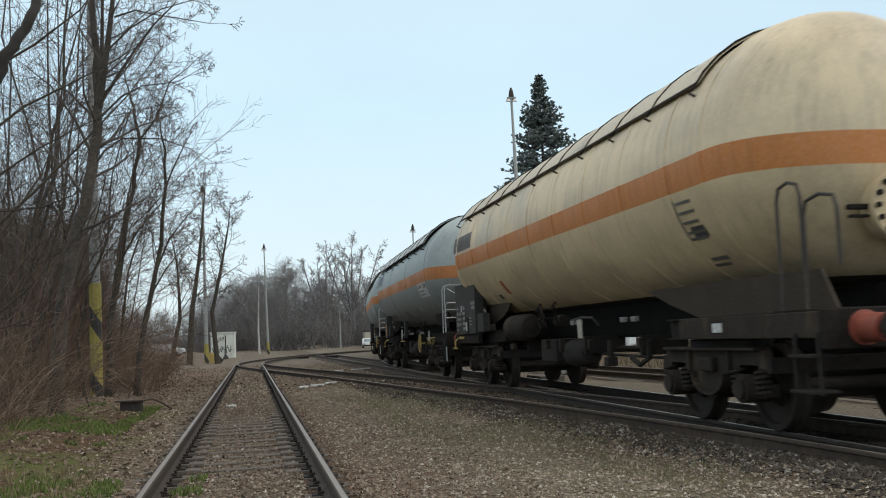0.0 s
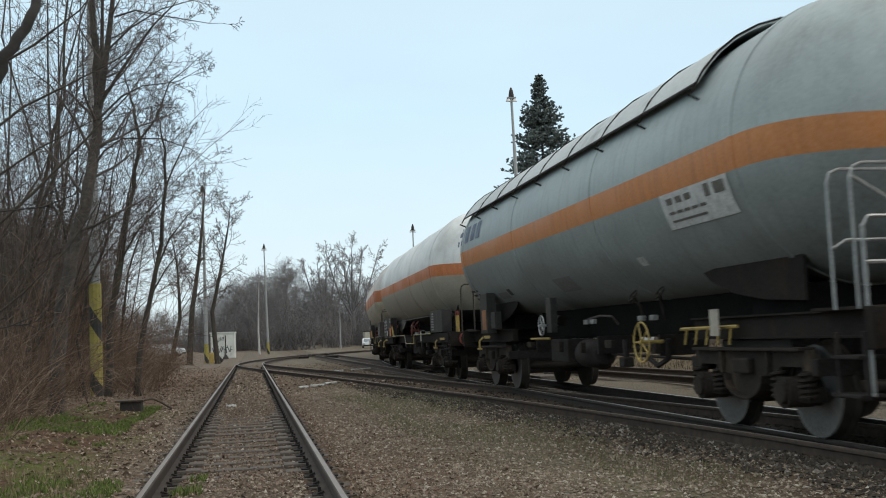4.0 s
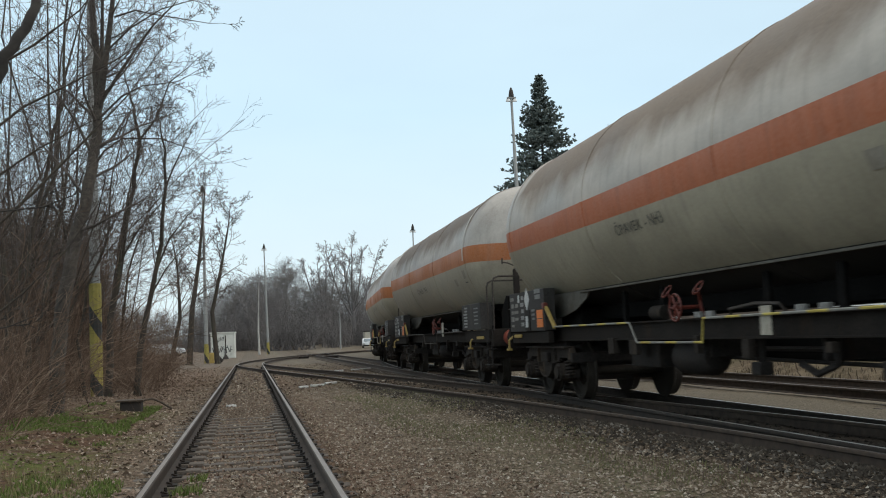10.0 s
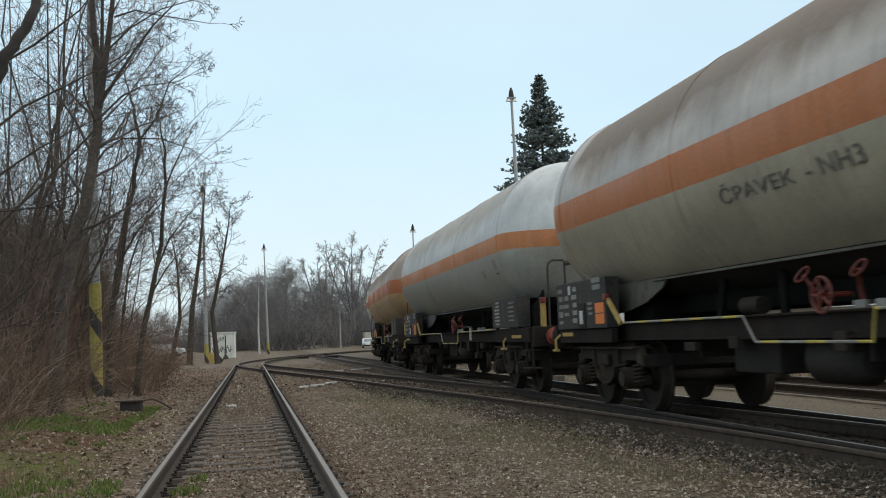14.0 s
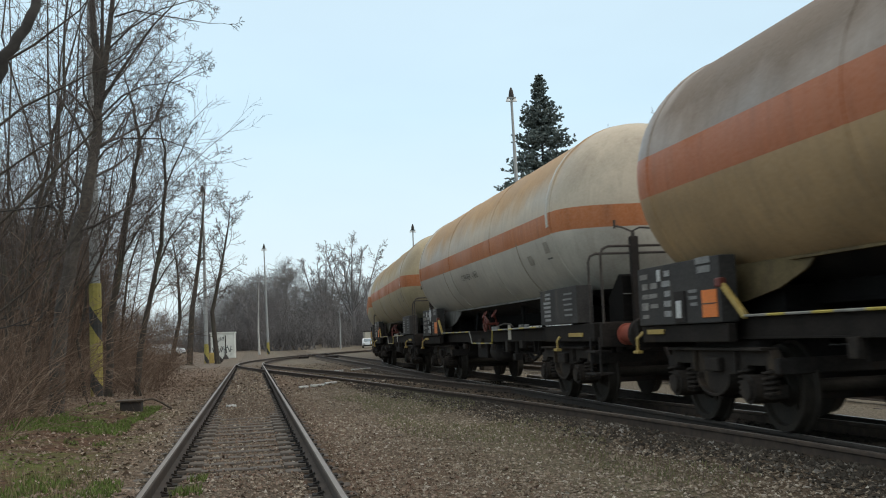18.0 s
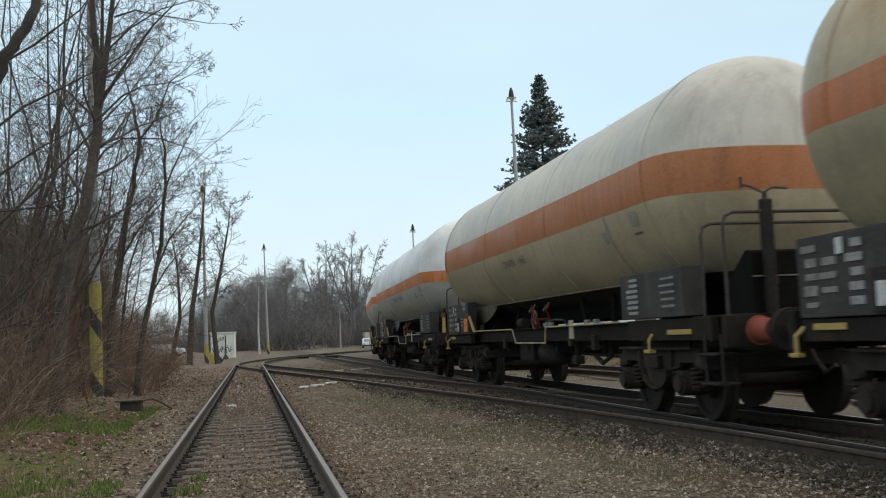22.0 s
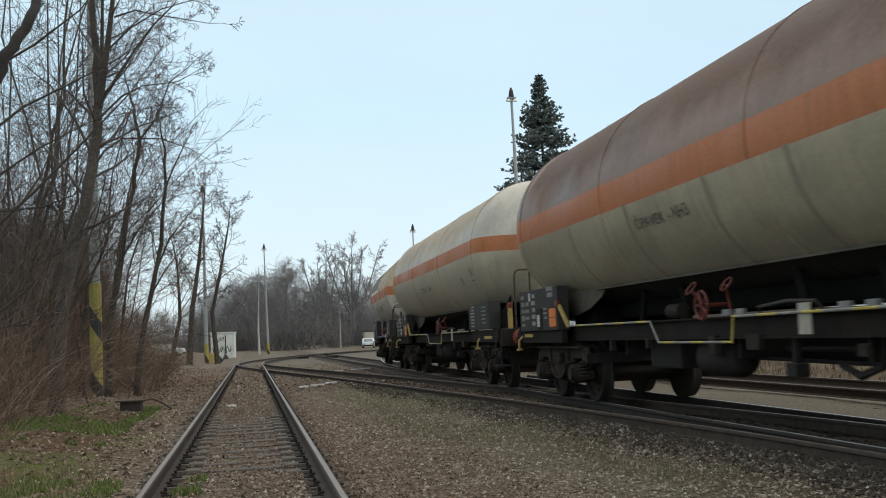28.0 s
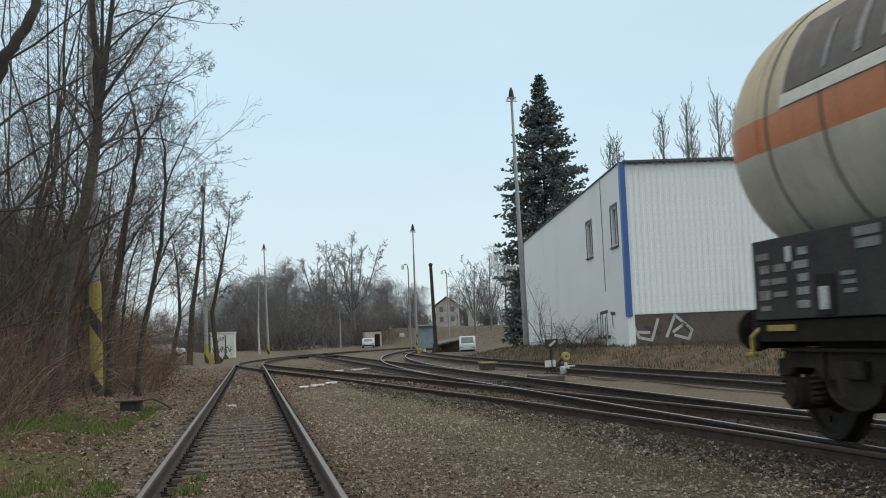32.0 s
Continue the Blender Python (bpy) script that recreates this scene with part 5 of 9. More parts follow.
PAINTS = {
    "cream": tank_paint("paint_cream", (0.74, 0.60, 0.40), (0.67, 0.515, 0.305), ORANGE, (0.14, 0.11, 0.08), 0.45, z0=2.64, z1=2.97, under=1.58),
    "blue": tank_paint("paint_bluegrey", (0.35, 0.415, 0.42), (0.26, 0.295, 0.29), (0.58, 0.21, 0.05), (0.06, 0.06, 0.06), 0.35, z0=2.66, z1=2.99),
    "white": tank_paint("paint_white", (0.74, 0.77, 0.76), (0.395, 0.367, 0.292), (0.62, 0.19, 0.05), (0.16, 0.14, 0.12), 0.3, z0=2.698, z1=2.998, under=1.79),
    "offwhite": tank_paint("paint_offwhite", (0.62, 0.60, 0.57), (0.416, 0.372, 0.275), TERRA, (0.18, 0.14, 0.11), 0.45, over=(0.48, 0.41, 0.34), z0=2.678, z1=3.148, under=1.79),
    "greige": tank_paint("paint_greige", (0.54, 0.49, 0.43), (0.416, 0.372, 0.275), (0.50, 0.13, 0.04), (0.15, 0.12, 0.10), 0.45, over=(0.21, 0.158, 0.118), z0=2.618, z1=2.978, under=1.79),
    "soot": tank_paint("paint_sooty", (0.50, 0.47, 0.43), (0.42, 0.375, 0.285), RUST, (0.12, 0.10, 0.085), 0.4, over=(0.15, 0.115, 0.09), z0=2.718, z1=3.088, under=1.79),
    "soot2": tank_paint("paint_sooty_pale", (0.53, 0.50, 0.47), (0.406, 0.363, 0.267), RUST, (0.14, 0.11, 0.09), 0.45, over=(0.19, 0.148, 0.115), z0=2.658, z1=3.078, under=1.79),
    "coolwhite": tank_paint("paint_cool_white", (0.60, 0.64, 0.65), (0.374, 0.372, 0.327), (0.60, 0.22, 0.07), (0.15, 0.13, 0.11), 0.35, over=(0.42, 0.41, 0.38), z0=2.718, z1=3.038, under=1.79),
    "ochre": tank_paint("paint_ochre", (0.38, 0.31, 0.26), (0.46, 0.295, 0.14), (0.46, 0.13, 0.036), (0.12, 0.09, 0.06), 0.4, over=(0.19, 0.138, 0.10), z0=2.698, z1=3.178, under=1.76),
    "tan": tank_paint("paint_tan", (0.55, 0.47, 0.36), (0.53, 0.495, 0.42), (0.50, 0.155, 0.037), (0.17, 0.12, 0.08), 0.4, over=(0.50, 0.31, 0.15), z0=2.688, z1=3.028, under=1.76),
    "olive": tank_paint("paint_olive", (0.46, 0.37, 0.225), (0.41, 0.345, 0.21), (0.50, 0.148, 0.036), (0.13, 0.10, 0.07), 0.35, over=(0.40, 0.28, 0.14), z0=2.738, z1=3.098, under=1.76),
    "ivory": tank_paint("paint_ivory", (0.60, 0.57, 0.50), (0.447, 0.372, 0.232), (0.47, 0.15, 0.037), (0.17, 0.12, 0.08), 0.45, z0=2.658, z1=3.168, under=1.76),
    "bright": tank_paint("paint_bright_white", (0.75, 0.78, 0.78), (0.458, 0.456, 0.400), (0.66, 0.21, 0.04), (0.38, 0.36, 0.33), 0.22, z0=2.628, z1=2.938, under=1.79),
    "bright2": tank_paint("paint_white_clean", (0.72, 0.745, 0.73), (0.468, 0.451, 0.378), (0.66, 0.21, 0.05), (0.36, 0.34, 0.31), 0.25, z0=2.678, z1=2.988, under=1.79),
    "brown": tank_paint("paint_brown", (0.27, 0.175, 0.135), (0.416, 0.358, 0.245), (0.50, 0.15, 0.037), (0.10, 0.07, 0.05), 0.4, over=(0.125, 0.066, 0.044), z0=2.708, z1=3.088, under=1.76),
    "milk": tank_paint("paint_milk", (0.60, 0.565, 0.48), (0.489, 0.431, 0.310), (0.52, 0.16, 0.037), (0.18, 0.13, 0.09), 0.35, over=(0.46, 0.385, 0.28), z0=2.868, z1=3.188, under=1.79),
    "gas": tank_paint("paint_insulated", (0.54, 0.44, 0.29), (0.62, 0.575, 0.47), (0.60, 0.19, 0.06), (0.12, 0.10, 0.08), 0.4, z0=2.745, z1=3.07),
}
M_RUSTYELLOW = rough_mat("rust_yellow", (0.085, 0.052, 0.03), (0.17, 0.11, 0.06), 3, 0.7, 0, 0.1, 30, (0.16, 0.07, 0.03))
SKIRTS = {}


# tank's lower colour cut to 0.3-0.55: shade under the belly painted in
def shaded_skirt(key, col):
    if key not in SKIRTS:
        SKIRTS[key] = rough_mat("skirt_" + key, [x * 0.3 for x in col], [x * 0.55 for x in col], 2.5, 0.8, 0, 0.1, 30, (0.06, 0.046, 0.034), spec=0.12)
    return SKIRTS[key]


# times at which each tank's trailing end passes the 12 m mark
PASS = (1.318, 3.272, 5.235, 7.048, 8.894, 10.730, 12.547, 14.388, 16.215, 18.000, 19.797, 21.585, 23.365, 25.120, 26.875, 28.617, 30.357, 31.743)


def run(t):
    """How far the train has gone at t seconds: it gathers speed slowly."""
    return 8.70 * t + 0.0125 * t * t


COACHES = [
    ("cream", dict(front="loops", wheel_me=HANDWHEEL_K, wheel_label="sooty black operating wheel", wheel_y=0.9, stains=[-5.25 + 1.48 * i for i in range(0, 8)], label="cream tank wagon with orange stripe and grey sunshield", shield=M_SHIELD, shield_y=(-5.8, 7.0), shield_half=56, shield_n=10, manhole=True, manhole_z=2.21, front_panel=False, back_panel_top=2.33, board_y=(5.8, 7.9), name=False, marks=False, brace=False, hazard=False, rings=[-5.25 + 1.48 * i for i in range(8)],
                   front_in=1.28, head=1.1, front_skirt=((-3.3, 1.62), (-4.0, 1.42), (-4.85, 1.23), (-7.75, 1.23), (-7.5, 1.62)), no_angle=True, open_frame=True, hoops=(), loops=((-7.2, -7.62, 1.24, 2.44), (-7.66, -8.2, 1.6, 2.26)), bogies=(-5.3, 5.9))),
    ("blue", dict(front="rail", label="blue-grey tank wagon with orange stripe and sunshield panels", shield=M_SHIELD_BLUE, head=1.15, front_in=1.2, shield_gap=0.08, shield_y=(-5.32, 6.84), shield_n=8, shield_half=59, front_panel=False, railing_mat=M_GALV, railing_top=2.45, hoops=(-7.8, -7.45), diagonal=True, name=False, marks=False, narrow_board=True, board_y=(5.3, 5.92), back_panel_top=2.0, manhole=False, wheel_me=HANDWHEEL_Y, wheel_label="yellow brake wheel", wheel_z=0.95, wheel_y=-3.0, brace=False, open_frame=True, rims=True, bogies=(-5.5, 5.8))),
    ("blue", dict(front="rail", label="blue-grey tank wagon with orange stripe and sunshield panels", shield=M_SHIELD_BLUE, head=1.15, front_in=1.2, shield_gap=0.08, shield_y=(-5.32, 6.84), shield_n=8, shield_half=59, front_panel=False, railing_mat=M_GALV, railing_top=2.45, hoops=(-7.8, -7.45), diagonal=True, name=False, marks=False, narrow_board=True, board_y=(5.3, 5.92), back_panel_top=2.0, manhole=False, wheel_me=HANDWHEEL_Y, wheel_label="yellow brake wheel", wheel_z=0.95, wheel_y=-3.0, brace=False, open_frame=True, rims=True, bogies=(-5.5, 5.8))),
    ("white", dict(label="white and grey tank wagon with bright orange stripe", name=False, manhole=False, post=True, marks=False, panel=True, stains=(-4.2, -1.6))),
    ("offwhite", dict(stains=(-4.9, 4.6), label="off-white tank wagon with faded terracotta stripe", manhole=False)),
    ("greige", dict(label="greyish beige tank wagon with red-orange stripe", manhole=False, diamond=True, band=True)),
    ("soot", dict(band=True, rail_mat=M_RAILING, big_plate=(-1.86, 1.31), label="grey tank wagon with sooty crown and rust-orange stripe", manhole=False)),
    ("soot2", dict(band=True, name_wide=1.36, label="pale grey tank wagon with dusty crown and orange stripe", post=True)),
    ("coolwhite", dict(label="cool white tank wagon with orange stripe", name=False, post=True)),
    ("ochre", dict(label="ochre tank wagon with brown sooty crown and stripe", post=True)),
    ("tan", dict(band=True, stains=(-3.9, 3.1), label="weathered tan and grey tank wagon with orange stripe", manhole=False, diamond=True)),
    ("olive", dict(name=False, band=True, stains=(-4.4, -1.4, 2.0), label="olive-beige tank wagon with orange-red stripe", manhole=False)),
    ("ivory", dict(stains=(-4.6, 2.6), label="ivory tank wagon with a wide faded red stripe", manhole=False)),
    ("bright", dict(name_wide=1.3, label="bright white tank wagon with clean orange stripe", hazard=False, post=True, wheel_z=1.36)),
    ("bright2", dict(label="clean white tank wagon with orange stripe", manhole=False)),
    ("brown", dict(band=True, stains=(-5.0, -2.6, -0.9, 1.4, 3.7), label="tank wagon with dark brown crown and beige belly", post=True)),
    ("milk", dict(label="milky cream tank wagon with orange stripe", post=True)),
    # this wagon's brake locker is added dark bulk standing in for end pipework
    ("gas", dict(front="brake", label="short insulated tank wagon with banded cladding and orange stripe", manhole=False, short=True, marks=False, hazard=False, wheel_y=0.27, wheel_z=1.45, head=0.3, back_head=1.2, cone=True, r=1.38, zc=2.97, name=False, pivot=4.0, front_in=1.47, back_in=-0.08, brace=False, rail_mat=M_GREYMARK, len_cut=0.7, board_y=(2.95, 5.42), back_panel_top=1.93, bogies=(-3.85, 4.1))),
]
LOWS = {"offwhite": (0.38, 0.36, 0.31), "greige": (0.3, 0.28, 0.24), "soot": (0.27, 0.255, 0.22), "soot2": (0.3, 0.285, 0.24), "coolwhite": (0.36, 0.38, 0.38), "ochre": (0.33, 0.25, 0.13), "olive": (0.25, 0.23, 0.17), "ivory": (0.36, 0.32, 0.23), "brown": (0.25, 0.225, 0.18), "cream": (0.12, 0.095, 0.075), "white": (0.40, 0.39, 0.36), "bright": (0.5, 0.52, 0.52), "bright2": (0.5, 0.5, 0.48), "tan": (0.42, 0.41, 0.38), "milk": (0.3, 0.28, 0.24)}
TRAIN = []
prev_d = run(PASS[0]) - 17.2
for k, (key, cfg) in enumerate(COACHES):
    d = run(PASS[k])
    cfg = dict(cfg, length=d - prev_d - cfg.get("len_cut", 0.0), paint=PAINTS[key])
    cfg["seed"] = k
    if key in LOWS:
        cfg["skirt_mat"] = shaded_skirt(key, LOWS[key])
    ob, sets = build_wagon(cfg)
    if key == "cream":
        decal(ob, "sign", M_SIGN, [(5.15, 6.98, 3.03, 3.37)], "weathered dark sign board")
        decal(ob, "lettering", M_FADED_INK, letter_fields(5.4, 6.7, 3.10, 3.28, 6, (), 4), "", lift=0.014)
        decal(ob, "placard", M_PLACARD, [(3.37, 3.7, 1.93, 2.19)], "faded orange-brown placard")
        decal(ob, "marking", M_DARK_INK, [(4.2, 4.42, 1.86, 1.95)])
        decal(ob, "capacity_marking", M_FADED_INK, [(-5.75, -5.35, 2.50 - 0.11 * i, 2.53 - 0.11 * i) for i in range(4)] + [(-5.32, -5.29, 2.12, 2.56), (-5.72, -5.3, 2.10, 2.13), (-5.78, -5.38, 1.86, 1.90), (-5.7, -5.3, 1.80, 1.83)], "faded small marking lines")
        decal(ob, "marking", M_DARK_INK, [(-5.78, -5.46, 2.12, 2.24)], "dark painted square")
        bm = bmesh.new()
        soft_box(bm, (-1.16, -6.4, 1.1), (0.14, 3.1, 0.24), 0.012)
        part("side_plate", bm, M_BOGIE, ob, "sooty brown frame plate")
        share("label_plate", SMALL_PLATE, ob, Matrix.Translation((-1.235, -5.85, 1.1)) @ Matrix.Diagonal((1, 1.6, 0.5, 1)), "small white label")
        bm = bmesh.new()
        lathe(bm, [(2.45, 0.0001), (2.48, 0.2), (2.58, 0.26), (3.66, 0.26), (3.74, 0.2), (3.77, 0.0001)], "Y", 20, (-0.95, 0, 1.24))
        part("air_tank", bm, M_BOGIE, ob, "grey cylindrical air tank", True)
        bm = bmesh.new()
        soft_box(bm, (-1.17, 5.5, 1.4), (0.16, 0.56, 0.4), 0.012)
        part("side_box", bm, M_PANEL, ob)
    if key == "bright":
        decal(ob, "placard", M_PLACARD, [(3.3, 3.62, 1.95, 2.16)], "faded orange-red placard")
    if key == "blue":
        # company mark: plain blocks only
        decal(ob, "emblem", M_BLUE_INK, [(6.98, 7.14, 3.14, 3.26), (6.68, 6.82, 3.14, 3.26), (6.74, 7.04, 3.34, 3.44), (6.84, 6.94, 3.44, 3.54)], "dark blue emblem of plain blocks")
        for ya in (6.06, 5.5, 4.98):
            decal(ob, "emblem", M_BLUE_INK, [(ya, ya + 0.36, 3.16, 3.52)], "dark blue emblem of plain blocks")
        decal(ob, "label_field", M_WHITE, [(-6.05, -4.36, 2.26, 2.66)], "white label field with grey lines")
        decal(ob, "marking", M_FADED_INK, [(-4.52 - 0.24 * i, -4.7 - 0.24 * i + 0.02, 2.53, 2.60) for i in range(3)] + [(-4.5 - 0.2 * i, -4.66 - 0.2 * i, 2.42, 2.45) for i in range(5)] + [(-5.4, -4.5, 2.33, 2.355), (-5.62, -5.5, 2.5, 2.63), (-5.96, -5.72, 2.5, 2.62)], lift=0.013)
        decal(ob, "label_field", M_WHITE, [(-3.1, -2.86, 1.95, 2.06)], "small white label")
        decal(ob, "label_field", M_GREYMARK, [(0.1, 1.06, 1.80, 2.02)], "grey label field")
        decal(ob, "label_field", M_GREYMARK, [(4.3, 5.0, 1.86, 1.98)], "grey label field")
        decal(ob, "marking", M_DARK_INK, [(3.95, 4.2, 1.9, 2.02)])
        decal(ob, "slatted_panel", M_PANEL, [(6.4, 7.0, 1.92 + 0.085 * i, 1.96 + 0.085 * i) for i in range(3)], "dark slatted panel", lift=0.012)
        # support post with a hand wheel, and the yellow brake rigging
        bm = bmesh.new()
        soft_box(bm, (-1.05, 1.46, 1.42), (0.12, 0.28, 0.6), 0.015)
        part("support_post", bm, M_PANEL, ob, "grey upright box post")
        share("handwheel", HANDWHEEL_W, ob, Matrix.Translation((-1.16, 1.74, 1.25)), "pale grey hand wheel")
        bm = bmesh.new()
        pipe(bm, [(-1.15, -4.1, 1.1), (-1.15, -5.5, 1.11)], 0.02)
        for u in range(5):
            rod(bm, (-1.15, -4.25 - 0.28 * u, 1.1), (-1.15, -4.18 - 0.28 * u, 0.92), 0.014, 6)
        part("brake_rigging", bm, M_YELLOW, ob, "yellow brake rigging above the bogie")
        bm = bmesh.new()
        pipe(bm, [(-1.1, 1.5, 1.02), (-1.1, 2.65, 1.02)], 0.02)
        part("rail_bar", bm, M_YELLOW, ob, "thin yellow bar below the belly")
        bm = bmesh.new()
        soft_box(bm, (-1.17, 5.0, 1.42), (0.14, 0.36, 0.34), 0.012)
        part("side_box", bm, M_PANEL, ob)
    if key == "gas":
        R, Z = 1.38, 2.97
        for i in range(10):
            yb = -3.55 + 0.93 * i
            bm = bmesh.new()
            lathe(bm, [(yb - 0.012, R - 0.001), (yb - 0.012, R + 0.01), (yb + 0.012, R + 0.01), (yb + 0.012, R - 0.001)], "Y", 56, (0, 0, Z))
            part("cladding_band", bm, M_FADED_INK, ob, "", True)
        decal(ob, "sign", M_SIGN, [(0.7, 4.5, 3.21, 3.88)], "large dark weathered sign field", R, Z, 0.016)
        for ya, yb, za, zb in ((2.9, 3.02, 3.3, 3.8), (3.3, 3.4, 3.28, 3.76), (2.02, 2.12, 3.26, 3.7), (3.8, 3.86, 3.28, 3.7), (2.3, 2.35, 3.34, 3.65)):
            decal(ob, "pale_stroke", M_WHITE_DIM, [(ya, yb, za, zb)], "", R, Z, 0.022)
        for k in range(7):
            an = math.pi * (k + 0.5) / 7
            decal(ob, "pale_stroke", M_WHITE_DIM, [(1.4 + 0.42 * math.cos(an) - 0.09, 1.4 + 0.42 * math.cos(an) + 0.09, 3.48 + 0.28 * math.sin(an), 3.53 + 0.28 * math.sin(an))], "", R, Z, 0.022)
        lettering(ob, "CO2 KAPALN\u00dd", 1.02, -0.69, 2.28, 2.56, M_DARK_INK, "dark stencilled words", R, Z, 0.018)
        lettering(ob, "OXID UHLI\u010cIT\u00dd", 2.9, 1.37, 2.28, 2.56, M_DARK_INK, "dark stencilled words", R, Z, 0.018)
        decal(ob, "inspection_panel", M_PATCH, [(-3.98, -3.74, 2.44, 2.66)], "small grey painted square", R, Z, 0.012)
        decal(ob, "white_strip", M_BAND, [(0.64, 4.55, 3.085, 3.20)], "plain white strip under the sign", R, Z, 0.014)
        decal(ob, "placard", M_PLACARD, [(1.4, 1.7, 1.8, 1.98)], "", R, Z, 0.018)
        decal(ob, "marking_line", M_FADED_INK, [(-2.3, -1.5, 2.1, 2.12)], "", R, Z, 0.012)
        # stained upright pipe and rusty cabinet on the end, seams and stays
        bm = bmesh.new()
        soft_box(bm, (-0.42, -4.86, 2.9), (0.075, 0.075, 1.9), 0.02)
        part("end_pipe", bm, M_RUSTYELLOW, ob, "rust-stained brown upright pipe")
        bm = bmesh.new()
        soft_box(bm, (0.12, -4.9, 3.42), (0.9, 0.2, 0.62), 0.02)
        part("end_cabinet", bm, PAINTS["gas"], ob, "pale sheet-metal cabinet on the tank end")
        bm = bmesh.new()
        soft_box(bm, (0.12, -5.0, 3.02), (0.86, 0.24, 0.13), 0.02)
        part("cabinet_flap", bm, M_PLACARD, ob, "orange painted flap under the cabinet")
        bm = bmesh.new()
        for a in (20, 65, 115, 160, 205, 245, 295, 335):
            ca, sa = math.cos(radians(a)), math.sin(radians(a))
            rod(bm, (ca * 0.4, -4.74, Z + sa * 0.4), (ca * (R - 0.03), -4.47, Z + sa * (R - 0.03)), 0.006, 5)
        part("end_seams", bm, M_FADED_INK, ob)
        for x0 in (-1.1, 1.1):
            bm = bmesh.new()
            rod(bm, (x0, -5.0, 1.5), (x0 * 0.15, -5.0, 2.6), 0.025, 6)
            part("end_stay", bm, M_RAILING, ob)
    TRAIN.append((ob, sets, d + 0.72 - cfg["length"] / 2 - cfg.get("len_cut", 0.0) + 12.42, cfg.get("pivot", cfg["length"] / 2 - 3.0)))
    prev_d = d


# ---- warehouse beyond the tracks ----
M_SHEET = rough_mat("white_sheet", (0.78, 0.81, 0.80), (0.85, 0.87, 0.86), 0.5, 0.55, 0, 0.05, 20, (0.66, 0.68, 0.66))
M_RENDER = rough_mat("white_render", (0.74, 0.77, 0.76), (0.81, 0.83, 0.82), 0.35, 0.85, 0, 0.15, 18, (0.68, 0.70, 0.69))
M_BLUE = rough_mat("blue_trim", (0.03, 0.10, 0.30), (0.05, 0.14, 0.38), 1.5, 0.5, 0, 0.05, 20)
M_PLINTH = rough_mat("brown_plinth", (0.085, 0.065, 0.052), (0.14, 0.11, 0.09), 1.2, 0.9, 0, 0.3, 14, (0.06, 0.05, 0.045))
M_GLASS = rough_mat("window_glass", (0.10, 0.14, 0.16), (0.16, 0.20, 0.22), 2, 0.12, 0, 0.0, 10)
M_WFRAME = rough_mat("window_frame", (0.60, 0.60, 0.58), (0.72, 0.72, 0.70), 4, 0.5, 0, 0.0, 30)
M_ROOFDARK = rough_mat("dark_eaves", (0.05, 0.05, 0.052), (0.09, 0.09, 0.09), 3, 0.6, 0, 0.1, 20)
M_GRAF_W = rough_mat("graffiti_white", (0.40, 0.40, 0.40), (0.55, 0.55, 0.54), 4, 0.7, 0, 0.0, 20)
M_GRAF_K = rough_mat("graffiti_dark", (0.03, 0.03, 0.035), (0.07, 0.065, 0.07), 4, 0.7, 0, 0.0, 20)
WH_A = radians(8.9)
wh = thing("warehouse", "white metal-clad warehouse with a blue corner and graffiti", "building",
           m=Matrix.Translation((15.92, 41.06, 0)) @ Matrix.Rotation(-WH_A, 4, "Z"))
WH_L, WH_W, WH_Z, WH_B = 37.0, 24.0, 8.34, 1.74
# long wall, with two openings
holes = ((1.08, 2.45, 4.86, 6.66), (7.28, 8.80, 4.86, 6.66))
bm = bmesh.new()
ys = [0.0] + [q for hh in holes for q in hh[:2]] + [WH_L]
zs = [-0.6, holes[0][2], holes[0][3], WH_Z - 0.01]
grid_v = {}


def wall_vert(i, j, side):
    if (i, j, side) not in grid_v:
        grid_v[(i, j, side)] = bm.verts.new((0.3 * side, ys[i], zs[j]))
    return grid_v[(i, j, side)]


def solid(i, j):
    return 0 <= i < len(ys) - 1 and 0 <= j < 3 and not (i % 2 == 1 and j == 1)


for i in range(len(ys) - 1):
    for j in range(3):
        if not solid(i, j):
            continue
        for sd in (0, 1):
            bm.faces.new([wall_vert(a, b, sd) for a, b in ((i, j), (i + 1, j), (i + 1, j + 1), (i, j + 1))])
        for di, dj, e in ((-1, 0, ((i, j), (i, j + 1))), (1, 0, ((i + 1, j), (i + 1, j + 1))), (0, -1, ((i, j), (i + 1, j))), (0, 1, ((i, j + 1), (i + 1, j + 1)))):
            if not solid(i + di, j + dj):
                bm.faces.new([wall_vert(*e[0], 0), wall_vert(*e[1], 0), wall_vert(*e[1], 1), wall_vert(*e[0], 1)])
part("wall", bm, M_RENDER, wh, "smooth white rendered wall")
